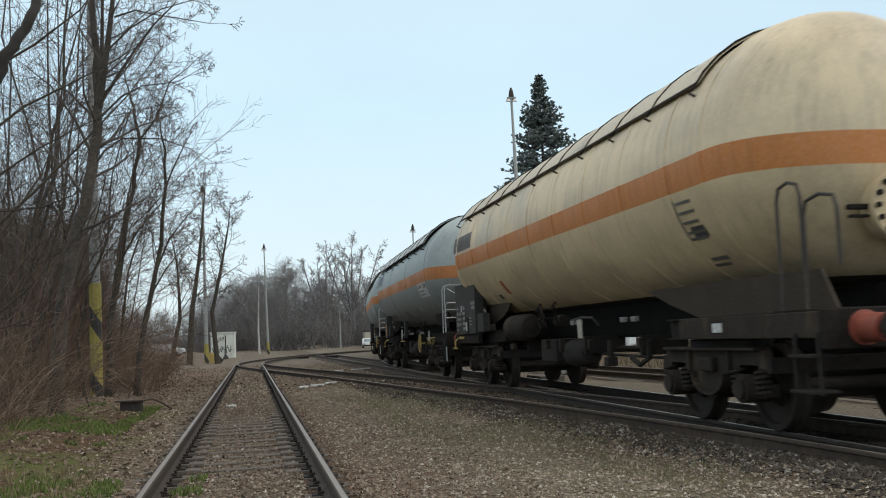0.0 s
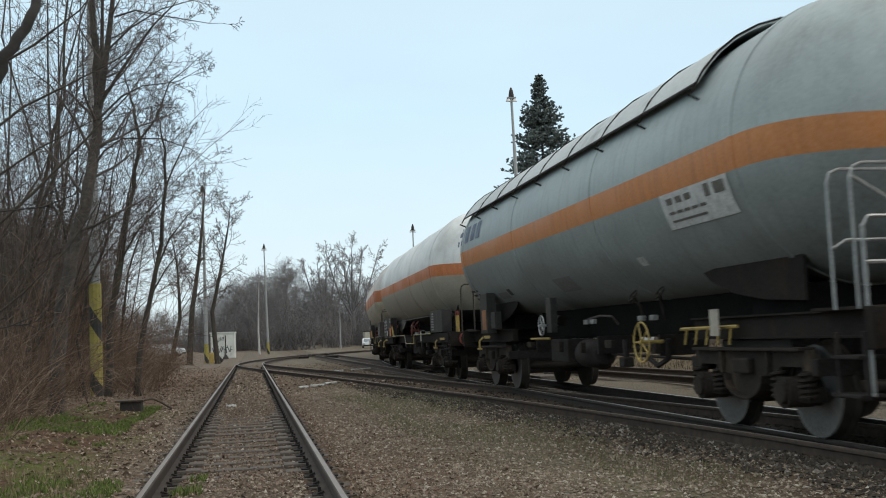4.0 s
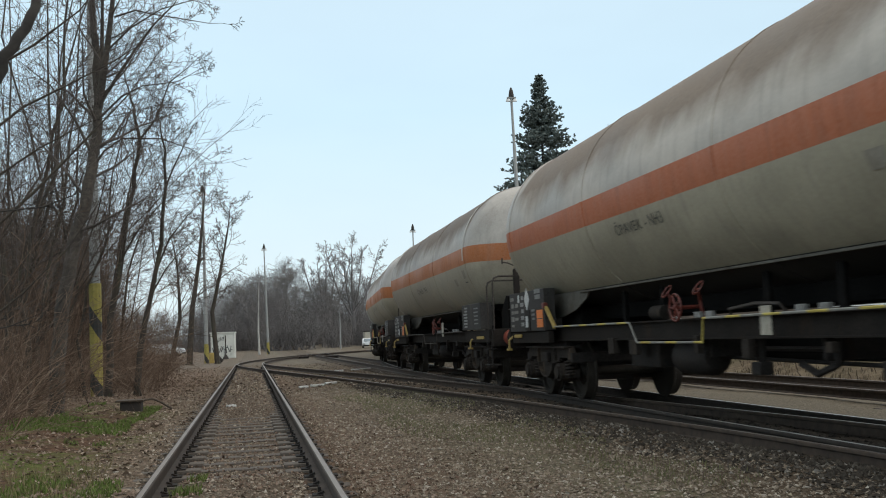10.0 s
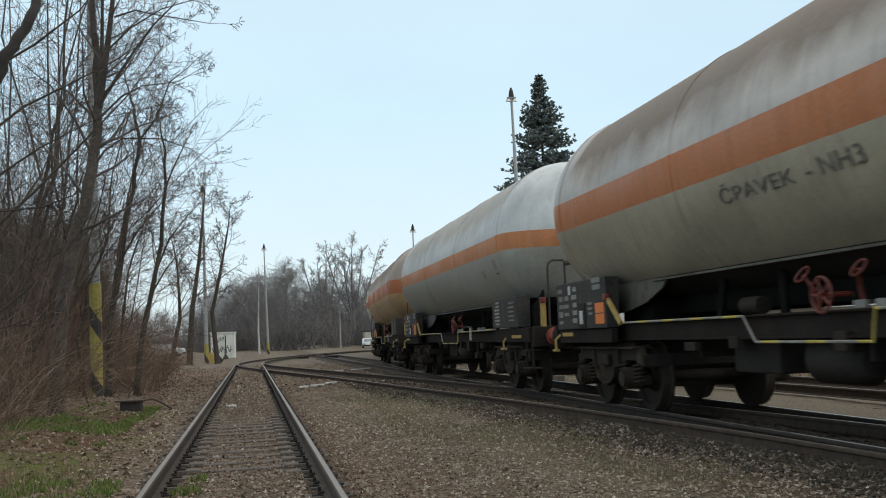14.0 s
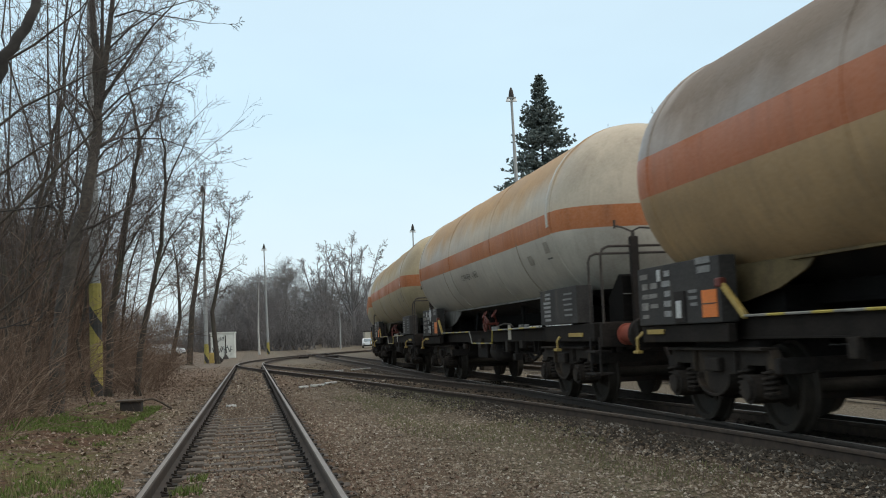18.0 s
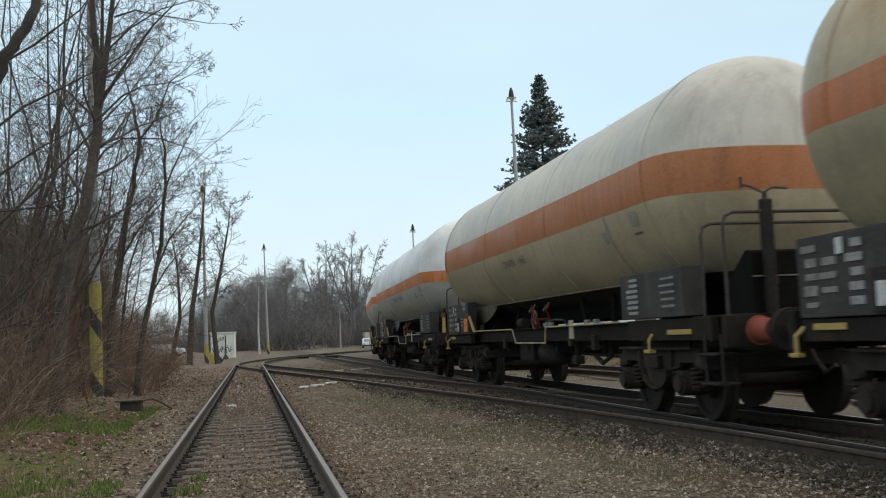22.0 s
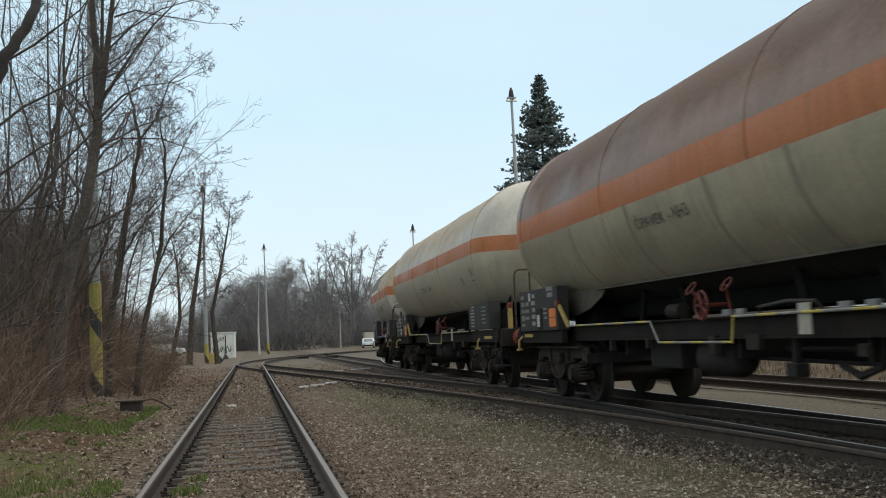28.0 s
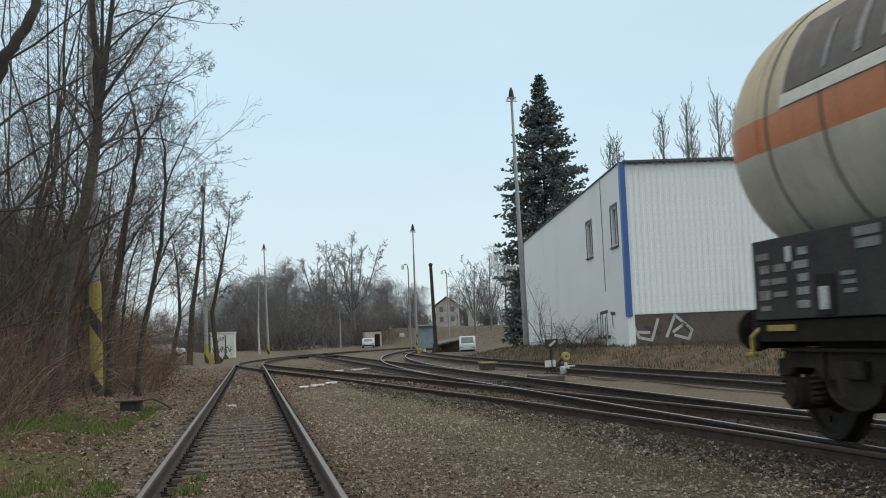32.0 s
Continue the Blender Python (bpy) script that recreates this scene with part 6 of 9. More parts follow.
for a, b, z0, z1 in holes:
    bm = bmesh.new()
    for y in (a + 0.04, b - 0.04):
        box(bm, (0.10, y, (z0 + z1) / 2), (0.1, 0.08, z1 - z0))
    for z in (z0 + 0.04, z1 - 0.04):
        box(bm, (0.10, (a + b) / 2, z), (0.1, b - a - 0.16, 0.08))
    box(bm, (0.11, (a + b) / 2, (z0 + z1) / 2), (0.07, 0.06, z1 - z0 - 0.16))
    wdw = part("window", bm, M_WFRAME, wh, "white-framed two-leaf window")
    bm = bmesh.new()
    box(bm, (0.17, (a + b) / 2, (z0 + z1) / 2), (0.02, b - a - 0.1, z1 - z0 - 0.1))
    part("pane", bm, M_GLASS, wdw)
    bm = bmesh.new()
    for y in (a - 0.05, b + 0.05):
        box(bm, (-0.012, y, (z0 + z1) / 2), (0.03, 0.1, z1 - z0 + 0.2))
    box(bm, (-0.012, (a + b) / 2, z1 + 0.05), (0.03, b - a, 0.1))
    box(bm, (-0.05, (a + b) / 2, z0 - 0.05), (0.12, b - a + 0.2, 0.06))
    part("sill", bm, M_ROOFDARK, wdw)
bm = bmesh.new()
pipe(bm, [(-0.05, 4.35, 8.2), (-0.05, 4.35, 3.1), (-0.05, 4.3, 2.95)], 0.018)
part("downpipe", bm, M_GREYMARK, wh)
# ribbed end wall: one sheet-metal profile per rib
x = 0.24
rib_bm = bmesh.new()
plate(rib_bm, [(-0.075, 0, 0), (-0.05, -0.014, 0), (0.05, -0.014, 0), (0.075, 0, 0)], (0, 0, 1), WH_Z - WH_B - 0.1)
RIB = mesh_of("rib", rib_bm, M_SHEET)
bm = bmesh.new()
box(bm, (WH_W / 2, 0.15, (WH_Z + WH_B) / 2 - 0.02), (WH_W - 0.02, 0.26, WH_Z - WH_B - 0.04))
end_wall = part("end_wall", bm, M_SHEET, wh, "white ribbed sheet-metal wall")
k = 0
while x < WH_W - 0.2:
    share("rib", RIB, wh, Matrix.Translation((x + 0.12, 0.02, WH_B + 0.04)))
    x += 0.26
bm = bmesh.new()
box(bm, (WH_W / 2, 0.2, WH_B / 2 - 0.3), (WH_W - 0.1, 0.3, WH_B + 0.6))
part("plinth", bm, M_PLINTH, wh, "stained brown concrete base")
bm = bmesh.new()
plate(bm, [(-0.03, -0.09, 1.66), (0.2, -0.09, 1.66), (0.2, 0.03, 1.66), (0.03, 0.03, 1.66), (0.03, 0.26, 1.66), (-0.03, 0.26, 1.66)], (0, 0, 1), WH_Z - 1.66 + 0.03)
part("corner_trim", bm, M_BLUE, wh, "bright blue corner flashing")
bm = bmesh.new()
box(bm, (WH_W / 2 + 0.12, -0.06, WH_Z + 0.03), (WH_W, 0.22, 0.10))
xx = 0.3
while xx < WH_W:
    box(bm, (xx + 0.15, -0.1, WH_Z - 0.05), (0.14, 0.1, 0.07))
    xx += 0.30
part("eaves", bm, M_ROOFDARK, wh)
bm = bmesh.new()
box(bm, (0.1, WH_L / 2 + 0.2, WH_Z + 0.02), (0.34, WH_L - 0.4, 0.045))
part("coping", bm, M_ROOFDARK, wh)
bm = bmesh.new()
plate(bm, [(0.2, 0.1, WH_Z), (WH_W, 0.1, WH_Z), (WH_W, WH_L, WH_Z), (0.2, WH_L, WH_Z)], (0, 0, 1), 0.04)
part("roof", bm, M_SHEET, wh)
bm = bmesh.new()
box(bm, (WH_W - 0.15, WH_L / 2 + 0.3, WH_Z / 2 - 0.3), (0.3, WH_L - 0.7, WH_Z + 0.5))
part("wall", bm, M_SHEET, wh)
bm = bmesh.new()
box(bm, (WH_W / 2, WH_L - 0.15, WH_Z / 2 - 0.3), (WH_W - 0.7, 0.28, WH_Z + 0.5))
part("wall", bm, M_SHEET, wh)
# spray paint: plain strokes
def strokes(name, lines, w, material, parent, along):
    bm = bmesh.new()
    for pts in lines:
        for (a, za), (b, zb) in zip(pts, pts[1:]):
            d = math.hypot(b - a, zb - za)
            ang = math.atan2(zb - za, b - a)
            if along == "y":
                box(bm, (-0.006, (a + b) / 2, (za + zb) / 2), (0.006, d + w * 0.6, w), rx=ang)
            else:
                box(bm, ((a + b) / 2, 0.045, (za + zb) / 2), (d + w * 0.6, 0.006, w), ry=-ang)
    return part(name, bm, material, parent)


strokes("graffiti", [[(7.0, 1.95), (6.9, 0.8), (6.2, 0.75), (6.15, 1.95)], [(5.7, 1.95), (5.65, 0.8), (5.0, 0.75), (4.95, 1.7)], [(6.15, 1.95), (4.3, 2.0)], [(4.6, 1.95), (4.5, 0.8), (3.9, 0.8)], [(3.6, 1.9), (2.6, 1.85)], [(3.3, 1.85), (3.2, 1.3)]], 0.15, M_GRAF_K, wh, "y")
strokes("graffiti", [[(0.1, 1.6), (0.45, 0.75), (1.0, 0.62), (1.3, 1.5)], [(0.2, 1.0), (0.9, 0.95)], [(1.65, 0.75), (2.05, 1.66), (2.75, 1.0), (2.6, 0.62), (2.0, 0.8)], [(1.95, 0.95), (2.4, 1.25)]], 0.12, M_GRAF_W, wh, "x")
strokes("graffiti", [[(0.75, 1.2), (1.3, 0.9)], [(2.35, 1.3), (2.7, 0.95)], [(11.5, 1.3), (12.2, 0.8)]], 0.16, M_GRAF_K, wh, "x")

# ---- bare trees ----
M_BARK = rough_mat("bark", (0.028, 0.022, 0.017), (0.068, 0.054, 0.041), 3.0, 0.95, 0, 0.6, 18, (0.07, 0.075, 0.042))
M_BARK_DARK = rough_mat("dark_bark", (0.022, 0.019, 0.017), (0.05, 0.044, 0.039), 4.0, 0.95, 0, 0.6, 18)
M_TWIG = rough_mat("twigs", (0.055, 0.045, 0.040), (0.12, 0.10, 0.088), 2.0, 0.95, 0, 0.0, 30)
# paled and greyed for distance: haze painted into the base colour
M_TWIG_HAZED = rough_mat("hazed_twigs", (0.135, 0.126, 0.124), (0.225, 0.208, 0.203), 0.2, 1.0, 0, 0.0, 2)


def stem_material(name, stops):
    """Thin stems, each of its own shade."""
    m, n, l, b = mat_base(name, 0.95)
    b.inputs["Specular IOR Level"].default_value = 0.1
    g = n.new("ShaderNodeNewGeometry")
    c = ramp(n, l, g.outputs["Random Per Island"], stops)
    f = noise_node(n, l, coords(n), 1.6, 4.0)
    l.new(mixc(n, l, ramp(n, l, f, [(0.35, 0.0), (0.65, 0.45)]), c, (0.125, 0.085, 0.062)), b.inputs["Base Color"])
    return m


M_BRUSH = stem_material("brush_stems", [(0.0, (0.074, 0.051, 0.039)), (0.5, (0.155, 0.106, 0.077)), (0.85, (0.255, 0.185, 0.137)), (1.0, (0.37, 0.30, 0.235))])
M_TANGLE = stem_material("tangled_stems", [(0.0, (0.034, 0.027, 0.024)), (0.5, (0.066, 0.053, 0.045)), (0.85, (0.12, 0.098, 0.083)), (1.0, (0.22, 0.19, 0.165))])
M_BARK_PALE = rough_mat("pale_grey_bark", (0.028, 0.022, 0.018), (0.092, 0.077, 0.063), 4.0, 0.95, 0, 0.9, 16, (0.06, 0.048, 0.036), dist=0.02)
M_BIRCH = rough_mat("pale_bark", (0.32, 0.31, 0.28), (0.5, 0.48, 0.45), 3, 0.9, 0, 0.2, 12, (0.08, 0.07, 0.06))


class Wood:
    """Collects tapering bars into plain vertex and face lists."""

    def __init__(self):
        self.v, self.f = [], []

    def bar(self, pts, r0, r1, sides=3):
        n = len(pts)
        base = len(self.v)
        side = None
        for i, q in enumerate(pts):
            d = (pts[min(i + 1, n - 1)] - pts[max(i - 1, 0)])
            d = d.normalized() if d.length > 1e-6 else Vector((0, 0, 1))
            if side is None:
                side = d.orthogonal().normalized()
            side = side - d * side.dot(d)
            side = side.normalized() if side.length > 1e-5 else d.orthogonal().normalized()
            up = d.cross(side)
            r = r0 + (r1 - r0) * i / (n - 1)
            for k in range(sides):
                a = k * math.tau / sides
                self.v.append(q + (side * math.cos(a) + up * math.sin(a)) * r)
        for i in range(n - 1):
            for k in range(sides):
                a, b = base + i * sides + k, base + i * sides + (k + 1) % sides
                self.f.append((a, b, b + sides, a + sides))

    def mesh(self, name, material):
        me = bpy.data.meshes.new(name)
        me.from_pydata(self.v, [], self.f)
        me.materials.append(material)
        me.shade_smooth()
        return me


def wander(rng, start, heading, length, n, wob, lift):
    pts = [start.copy()]
    d = heading.normalized()
    for i in range(n):
        d = (d + Vector((rng.gauss(0, wob), rng.gauss(0, wob), rng.gauss(0, wob) + lift))).normalized()
        pts.append(pts[-1] + d * (length / n))
    return pts


def off_dir(rng, d, ang):
    side = d.orthogonal().normalized()
    side.rotate(Matrix.Rotation(rng.uniform(0, math.tau), 3, d))
    return (d * math.cos(ang) + side * math.sin(ang)).normalized()


def crown(rng, wood, pts, r0, r1, counts, ratio, angle, lift, start=0.3, thin=0.006, level=0, lean=None):
    """Branches along pts, and branches on those, down to twigs."""
    n = counts[0]
    total = sum((b - a).length for a, b in zip(pts, pts[1:]))
    for i in range(n):
        u = start + (1 - start) * ((i + rng.random()) / n) ** 0.9
        u = min(u, 0.985)
        k = u * (len(pts) - 1)
        j = int(k)
        q = pts[j].lerp(pts[j + 1], k - j)
        d = (pts[j + 1] - pts[j]).normalized()
        ln = total * ratio * (1.15 - 0.7 * u) * rng.uniform(0.55, 1.3)
        if level == 0 and thin < 0.016:
            ln = min(ln, (1.5 if thin < 0.006 else 6.0 if thin < 0.01 else 2.4) + 0.6 * rng.random())
        rr = max(thin, (r0 + (r1 - r0) * u) * (0.34 if level == 0 else 0.5))
        h = off_dir(rng, d, angle * rng.uniform(0.65, 1.25))
        if lean is not None and level == 0:
            h = (h + lean).normalized()
        steps = 8 if level == 0 else (7 if level == 1 else 5)
        bp = wander(rng, q, h, ln, steps, (0.10, 0.12, 0.12)[min(level, 2)], lift)
        wood.bar(bp, rr, max(thin * 0.6, rr * 0.22), 5 if rr > 0.025 else 3)
        if len(counts) > 1:
            crown(rng, wood, bp, rr, max(thin * 0.6, rr * 0.22), counts[1:], ratio * (1.4 if level == 0 else 1.25), angle * (1.0 if level == 0 else 1.12), lift * 0.6, 0.12, thin, level + 1)


def tree(name, label, pts, r0, r1, counts, seed, ratio=0.36, angle=0.8, lift=0.10, start=0.3, bark=None, twig=None, forks=(), group="", thin=0.0054, lean=None):
    rng = random.Random(seed)
    base = Vector(pts[0])
    pts = [Vector(q) - base for q in pts]
    # finer trunk with a little wander
    fine = []
    for a, b in zip(pts, pts[1:]):
        for i in range(3):
            q = a.lerp(b, i / 3)
            fine.append(q + Vector((rng.gauss(0, max(0.014, 0.03 - 0.1 * r0)), rng.gauss(0, 0.04), 0)))
    fine.append(pts[-1])
    base.z = ground_z(base.x, base.y) - 0.05
    t = thing(name, label, "tree", group, m=Matrix.Translation(base))
    w = Wood()
    w.bar([fine[0] - Vector((0, 0, 0.15))] + fine, r0 * 1.1, r1, 9)
    for a in range(5):
        an = a * 1.257 + rng.random()
        w.bar([Vector((math.cos(an) * r0 * 0.5, math.sin(an) * r0 * 0.5, 0.22)), Vector((math.cos(an) * r0 * 1.5, math.sin(an) * r0 * 1.5, -0.05))], r0 * 0.5, r0 * 0.2, 5)
    cr = Wood()
    limbs = [(fine, r0, r1, start)]
    for fp, fr in forks:
        fpts = [Vector(q) - Vector((pts[0].x, pts[0].y, 0)) - Vector((base.x, base.y, base.z)) for q in fp]
        w.bar(fpts, fr, fr * 0.16, 7)
        limbs.append((fpts, fr, fr * 0.2, 0.1))
    share("trunk", w.mesh("trunk", bark or M_BARK), t)
    trunk_len = (fine[-1] - fine[0]).length
    for lp, a, b, st in limbs:
        k = min(1.0, 1.5 * (lp[-1] - lp[0]).length / trunk_len)
        crown(rng, cr, lp, a, b, (max(6, int(counts[0] * k)),) + tuple(counts[1:]), ratio * (1.0 if k == 1.0 else 1.25), angle, lift, st, thin, 0, lean)
    share("crown", cr.mesh("crown", twig or M_TWIG), t)
    return t


# the wood beside the siding
OUT = Vector((0.42, -0.05, 0.1))
tree("bare_tree", "tall bare tree with a leaning pale trunk at the verge", [(-3.70, 20.6, -0.15), (-3.62, 20.6, 1.38), (-3.4, 20.6, 3.02), (-3.04, 20.6, 4.35), (-2.92, 20.65, 5.26), (-2.84, 20.7, 6.05), (-2.93, 20.7, 7.0), (-2.99, 20.8, 8.2), (-3.05, 20.9, 11.0), (-2.9, 21, 13.5)], 0.145, 0.03, (20, 8, 3), 11, 0.28, 0.95, 0.035, 0.24, M_BARK_PALE,
     forks=[([(-2.85, 20.65, 6.0), (-2.74, 20.5, 6.6), (-2.62, 20.4, 7.3), (-2.5, 20.3, 8.2), (-2.42, 20.3, 9.4), (-2.2, 20.2, 11.2)], 0.085),
            ([(-2.86, 20.7, 6.1), (-2.8, 20.75, 7.0), (-2.78, 20.8, 8.2), (-2.7, 20.8, 10.5)], 0.06),
            ([(-2.95, 20.6, 4.75), (-2.75, 20.58, 5.05), (-2.4, 20.55, 5.3), (-1.65, 20.5, 5.28), (-1.1, 20.5, 5.08), (-0.65, 20.5, 4.8)], 0.026),
            ([(-2.82, 20.6, 6.0), (-2.45, 20.55, 6.6), (-2.05, 20.5, 7.2), (-1.75, 20.45, 7.6), (-1.35, 20.4, 8.0), (-1.1, 20.4, 8.5)], 0.038),
            ([(-2.85, 20.6, 5.7), (-2.4, 20.55, 6.15), (-2.0, 20.5, 6.35), (-1.3, 20.4, 6.42), (-0.75, 20.4, 6.75)], 0.024),
            ([(-2.5, 20.35, 7.7), (-2.09, 20.35, 7.85), (-1.8, 20.35, 7.78), (-1.25, 20.35, 7.7), (-0.67, 20.35, 7.61), (-0.35, 20.35, 7.62)], 0.02),
            ([(-2.68, 20.4, 7.0), (-2.2, 20.4, 7.5), (-1.6, 20.4, 7.9), (-1.0, 20.4, 8.1), (-0.6, 20.4, 8.0)], 0.022),
            ([(-2.99, 20.6, 5.0), (-3.25, 20.5, 5.6), (-3.7, 20.4, 6.3), (-4.3, 20.3, 6.8)], 0.035)], lean=OUT)
tree("bare_tree", "slim bare tree with a forked crown beside the siding", [(-3.7, 28, -0.15), (-3.66, 28, 1.2), (-3.58, 28, 2.32), (-3.35, 28, 3.61), (-3.03, 28, 5.5), (-2.84, 28, 6.8), (-2.95, 28, 7.5), (-3.04, 28, 8.03), (-3.22, 28, 8.6), (-3.3, 28, 9.3)], 0.095, 0.006, (26, 8, 4), 12, 0.28, 0.95, 0.03, 0.3, lean=OUT,
     forks=[([(-2.85, 28, 6.75), (-2.6, 28, 7.05), (-2.37, 28, 7.39), (-2.01, 28, 8.37), (-1.51, 28, 8.79), (-1.2, 28, 9.1)], 0.036),
            ([(-3.4, 28, 3.4), (-2.9, 28, 4.3), (-2.3, 28, 5.0), (-1.7, 28, 5.3)], 0.03)])
tree("bare_tree", "slim bare tree leaning over the siding", [(-2.92, 27.5, -0.15), (-2.86, 27.5, 0.95), (-2.59, 27.5, 2.27), (-2.28, 27.5, 3.9), (-2.15, 27.5, 5.41), (-2.09, 27.5, 6.38), (-2.24, 27.5, 6.9), (-2.3, 27.5, 7.6)], 0.085, 0.006, (26, 8, 4), 13, 0.28, 0.95, 0.03, 0.35, lean=OUT,
     forks=[([(-2.16, 27.5, 5.3), (-1.9, 27.4, 5.9), (-1.6, 27.3, 6.5), (-1.3, 27.2, 7.0)], 0.03), ([(-2.42, 27.5, 3.1), (-2.05, 27.5, 4.0), (-1.6, 27.6, 4.6), (-1.2, 27.6, 5.0)], 0.03), ([(-2.55, 27.5, 2.5), (-2.15, 27.5, 3.2), (-1.75, 27.6, 3.7), (-1.35, 27.6, 4.0)], 0.026)])
tree("bare_tree", "thin bare tree bending towards the siding", [(-4.35, 33, -0.15), (-4.3, 33, 2.0), (-4.05, 33, 4.0), (-3.7, 33, 6.0), (-3.25, 33, 7.6), (-2.8, 33, 8.9)], 0.06, 0.006, (15, 6, 4), 19, 0.30, 0.95, 0.02, 0.35, lean=OUT)
tree("bare_tree", "thin bare tree bending towards the siding", [(-4.7, 38, -0.15), (-4.5, 38, 2.5), (-4.1, 38, 4.6), (-3.5, 38, 6.3), (-2.9, 38, 7.6)], 0.06, 0.006, (15, 6, 4), 20, 0.30, 0.95, 0.02, 0.4, lean=OUT)
tree("bare_tree", "old bare tree with a thick bent limb", [(-5.2, 10.9, -0.1), (-4.9, 10.9, 1.6), (-4.3, 11, 2.8), (-3.3, 11, 3.35), (-2.67, 11, 3.84), (-2.5, 11, 4.14), (-2.30, 11, 4.46), (-2.17, 11, 4.80), (-2.10, 11, 5.4), (-2.0, 11, 6.4)], 0.082, 0.042, (9, 7, 5), 14, 0.16, 0.6, 0.04, 0.75, M_BARK_DARK, M_BARK_DARK,
     forks=[([(-4.4, 11, 2.7), (-3.6, 11.2, 2.75), (-2.9, 11.4, 2.62), (-2.2, 11.6, 2.72), (-1.8, 11.7, 2.9)], 0.022), ([(-4.9, 10.9, 1.5), (-4.0, 11.1, 1.35), (-3.2, 11.3, 1.28), (-2.5, 11.4, 1.42), (-2.0, 11.4, 1.62)], 0.018)])
tree("bare_tree", "bare tree with long slanting limbs at the thicket's edge", [(-4.86, 17.7, -0.1), (-4.81, 17.7, 2.5), (-4.76, 17.7, 5.0), (-4.86, 17.8, 8.0)], 0.09, 0.03, (9, 8, 4), 18, 0.3, 0.8, 0.02, 0.5,
     forks=[([(-4.51, 17.5, 2.78), (-3.46, 17.5, 3.78), (-2.65, 17.5, 4.64), (-1.91, 17.5, 5.46), (-1.34, 17.5, 6.31)], 0.030),
            ([(-4.57, 17.75, 4.5), (-3.68, 17.75, 5.27), (-2.95, 17.75, 5.66), (-2.21, 17.75, 6.07), (-1.4, 17.75, 6.63)], 0.028),
            ([(-4.64, 18.0, 3.78), (-3.46, 18.0, 4.62), (-2.63, 18.0, 5.08), (-1.63, 18.0, 5.34)], 0.022),
            ([(-4.7, 18.25, 5.78), (-3.6, 18.25, 6.49), (-2.84, 18.25, 7.12), (-2.45, 18.25, 7.64)], 0.030),
            ([(-4.76, 18.5, 1.42), (-3.85, 18.5, 2.16), (-3.1, 18.5, 2.93), (-2.48, 18.5, 3.87)], 0.024)])
tree("bare_tree", "branching bare tree near the lamp mast", [(-4.45, 77, -0.15), (-4.17, 77, 4.2), (-3.62, 77, 7.6), (-3.23, 77, 11.5), (-3.0, 77, 14)], 0.24, 0.012, (26, 9, 6), 15, 0.26, 0.9, 0.03, 0.25, thin=0.015)
tree("bare_tree", "branching bare tree near the lamp mast", [(-2.42, 77.5, -0.2), (-2.75, 77.5, 3.7), (-2.1, 77.5, 6.7), (-1.5, 77.5, 9.8), (-1.2, 77.5, 12)], 0.2, 0.012, (26, 9, 6), 16, 0.27, 0.9, 0.03, 0.25, thin=0.015)
tree("bare_tree", "branching bare tree near the lamp mast", [(-5.33, 70, -0.1), (-4.6, 70, 3.2), (-4.7, 70, 6.6), (-5.2, 70, 9.6)], 0.18, 0.012, (22, 9, 6), 17, 0.30, 0.9, 0.03, 0.3, thin=0.015)
for i, (x, y, hgt, r) in enumerate(((-4.5, 22.4, 12, 0.055), (-5.0, 23.5, 9.5, 0.07), (-5.6, 25, 10.5, 0.075), (-4.4, 28.6, 8, 0.045), (-5.6, 30.5, 10, 0.06))):
    dx = (0.9, 1.1, -0.6, 0.9, 1.0)[i]
    tree("bare_tree", "slender crooked bare tree at the front of the thicket", [(x, y, -0.1), (x - dx * 0.15, y, hgt * 0.18), (x + dx * 0.15, y, hgt * 0.36), (x + dx * 0.75, y, hgt * 0.55), (x + dx * 0.85, y, hgt * 0.75), (x + dx * 1.5, y, hgt)], r, 0.012, (20, 8, 3), 140 + i, 0.30, 1.05, 0.01, 0.2, group="trees of the thicket", thin=0.0062)
wood_spots = []
rngw = random.Random(77)
for i in range(17):
    y = rngw.uniform(24, 60)
    lim = -4.4 - (y - 17) * 0.012
    x = lim - rngw.uniform(0.0, 1.0) ** 0.8 * (3.0 + y * 0.16)
    if not -0.245 < x / y < -0.148:
        x = -y * rngw.uniform(0.148, 0.24)
    wood_spots.append((x, y))
for i, (x, y) in enumerate(wood_spots):
    hgt = rngw.uniform(8.5, 14)
    lean = rngw.uniform(-0.06, 0.10)
    if i < 9:
        pts = [(x, y, -0.1), (x + lean * hgt * 0.2 + rngw.gauss(0, 0.35), y, hgt * 0.2), (x + lean * hgt * 0.4 + rngw.gauss(0, 0.55), y, hgt * 0.42), (x + lean * hgt * 0.7 + rngw.gauss(0, 0.7), y, hgt * 0.68), (x + lean * hgt * 1.3, y, hgt)]
        proto = tree("bare_tree", "slender bare tree in the thicket", pts, rngw.uniform(0.035, 0.06), 0.012, (15, 7, 3), 100 + i, 0.34, 1.05, 0.01, 0.2, group="trees of the thicket", thin=0.0062)
        wood_spots[i] = (x, y, proto)
    else:
        src = wood_spots[i % 9][2]
        copy_thing(src, Matrix.Translation((x, y, ground_z(x, y) - 0.05)) @ Matrix.Rotation(rngw.uniform(0, 6.28), 4, "Z"))


class Brush:
    """The stems and the twigs of a bush, as two meshes."""

    def __init__(self):
        self.stems, self.twigs = Wood(), Wood()

    def mesh(self, material):
        return self.stems.mesh("stem_clump", material), self.twigs.mesh("crown", material)


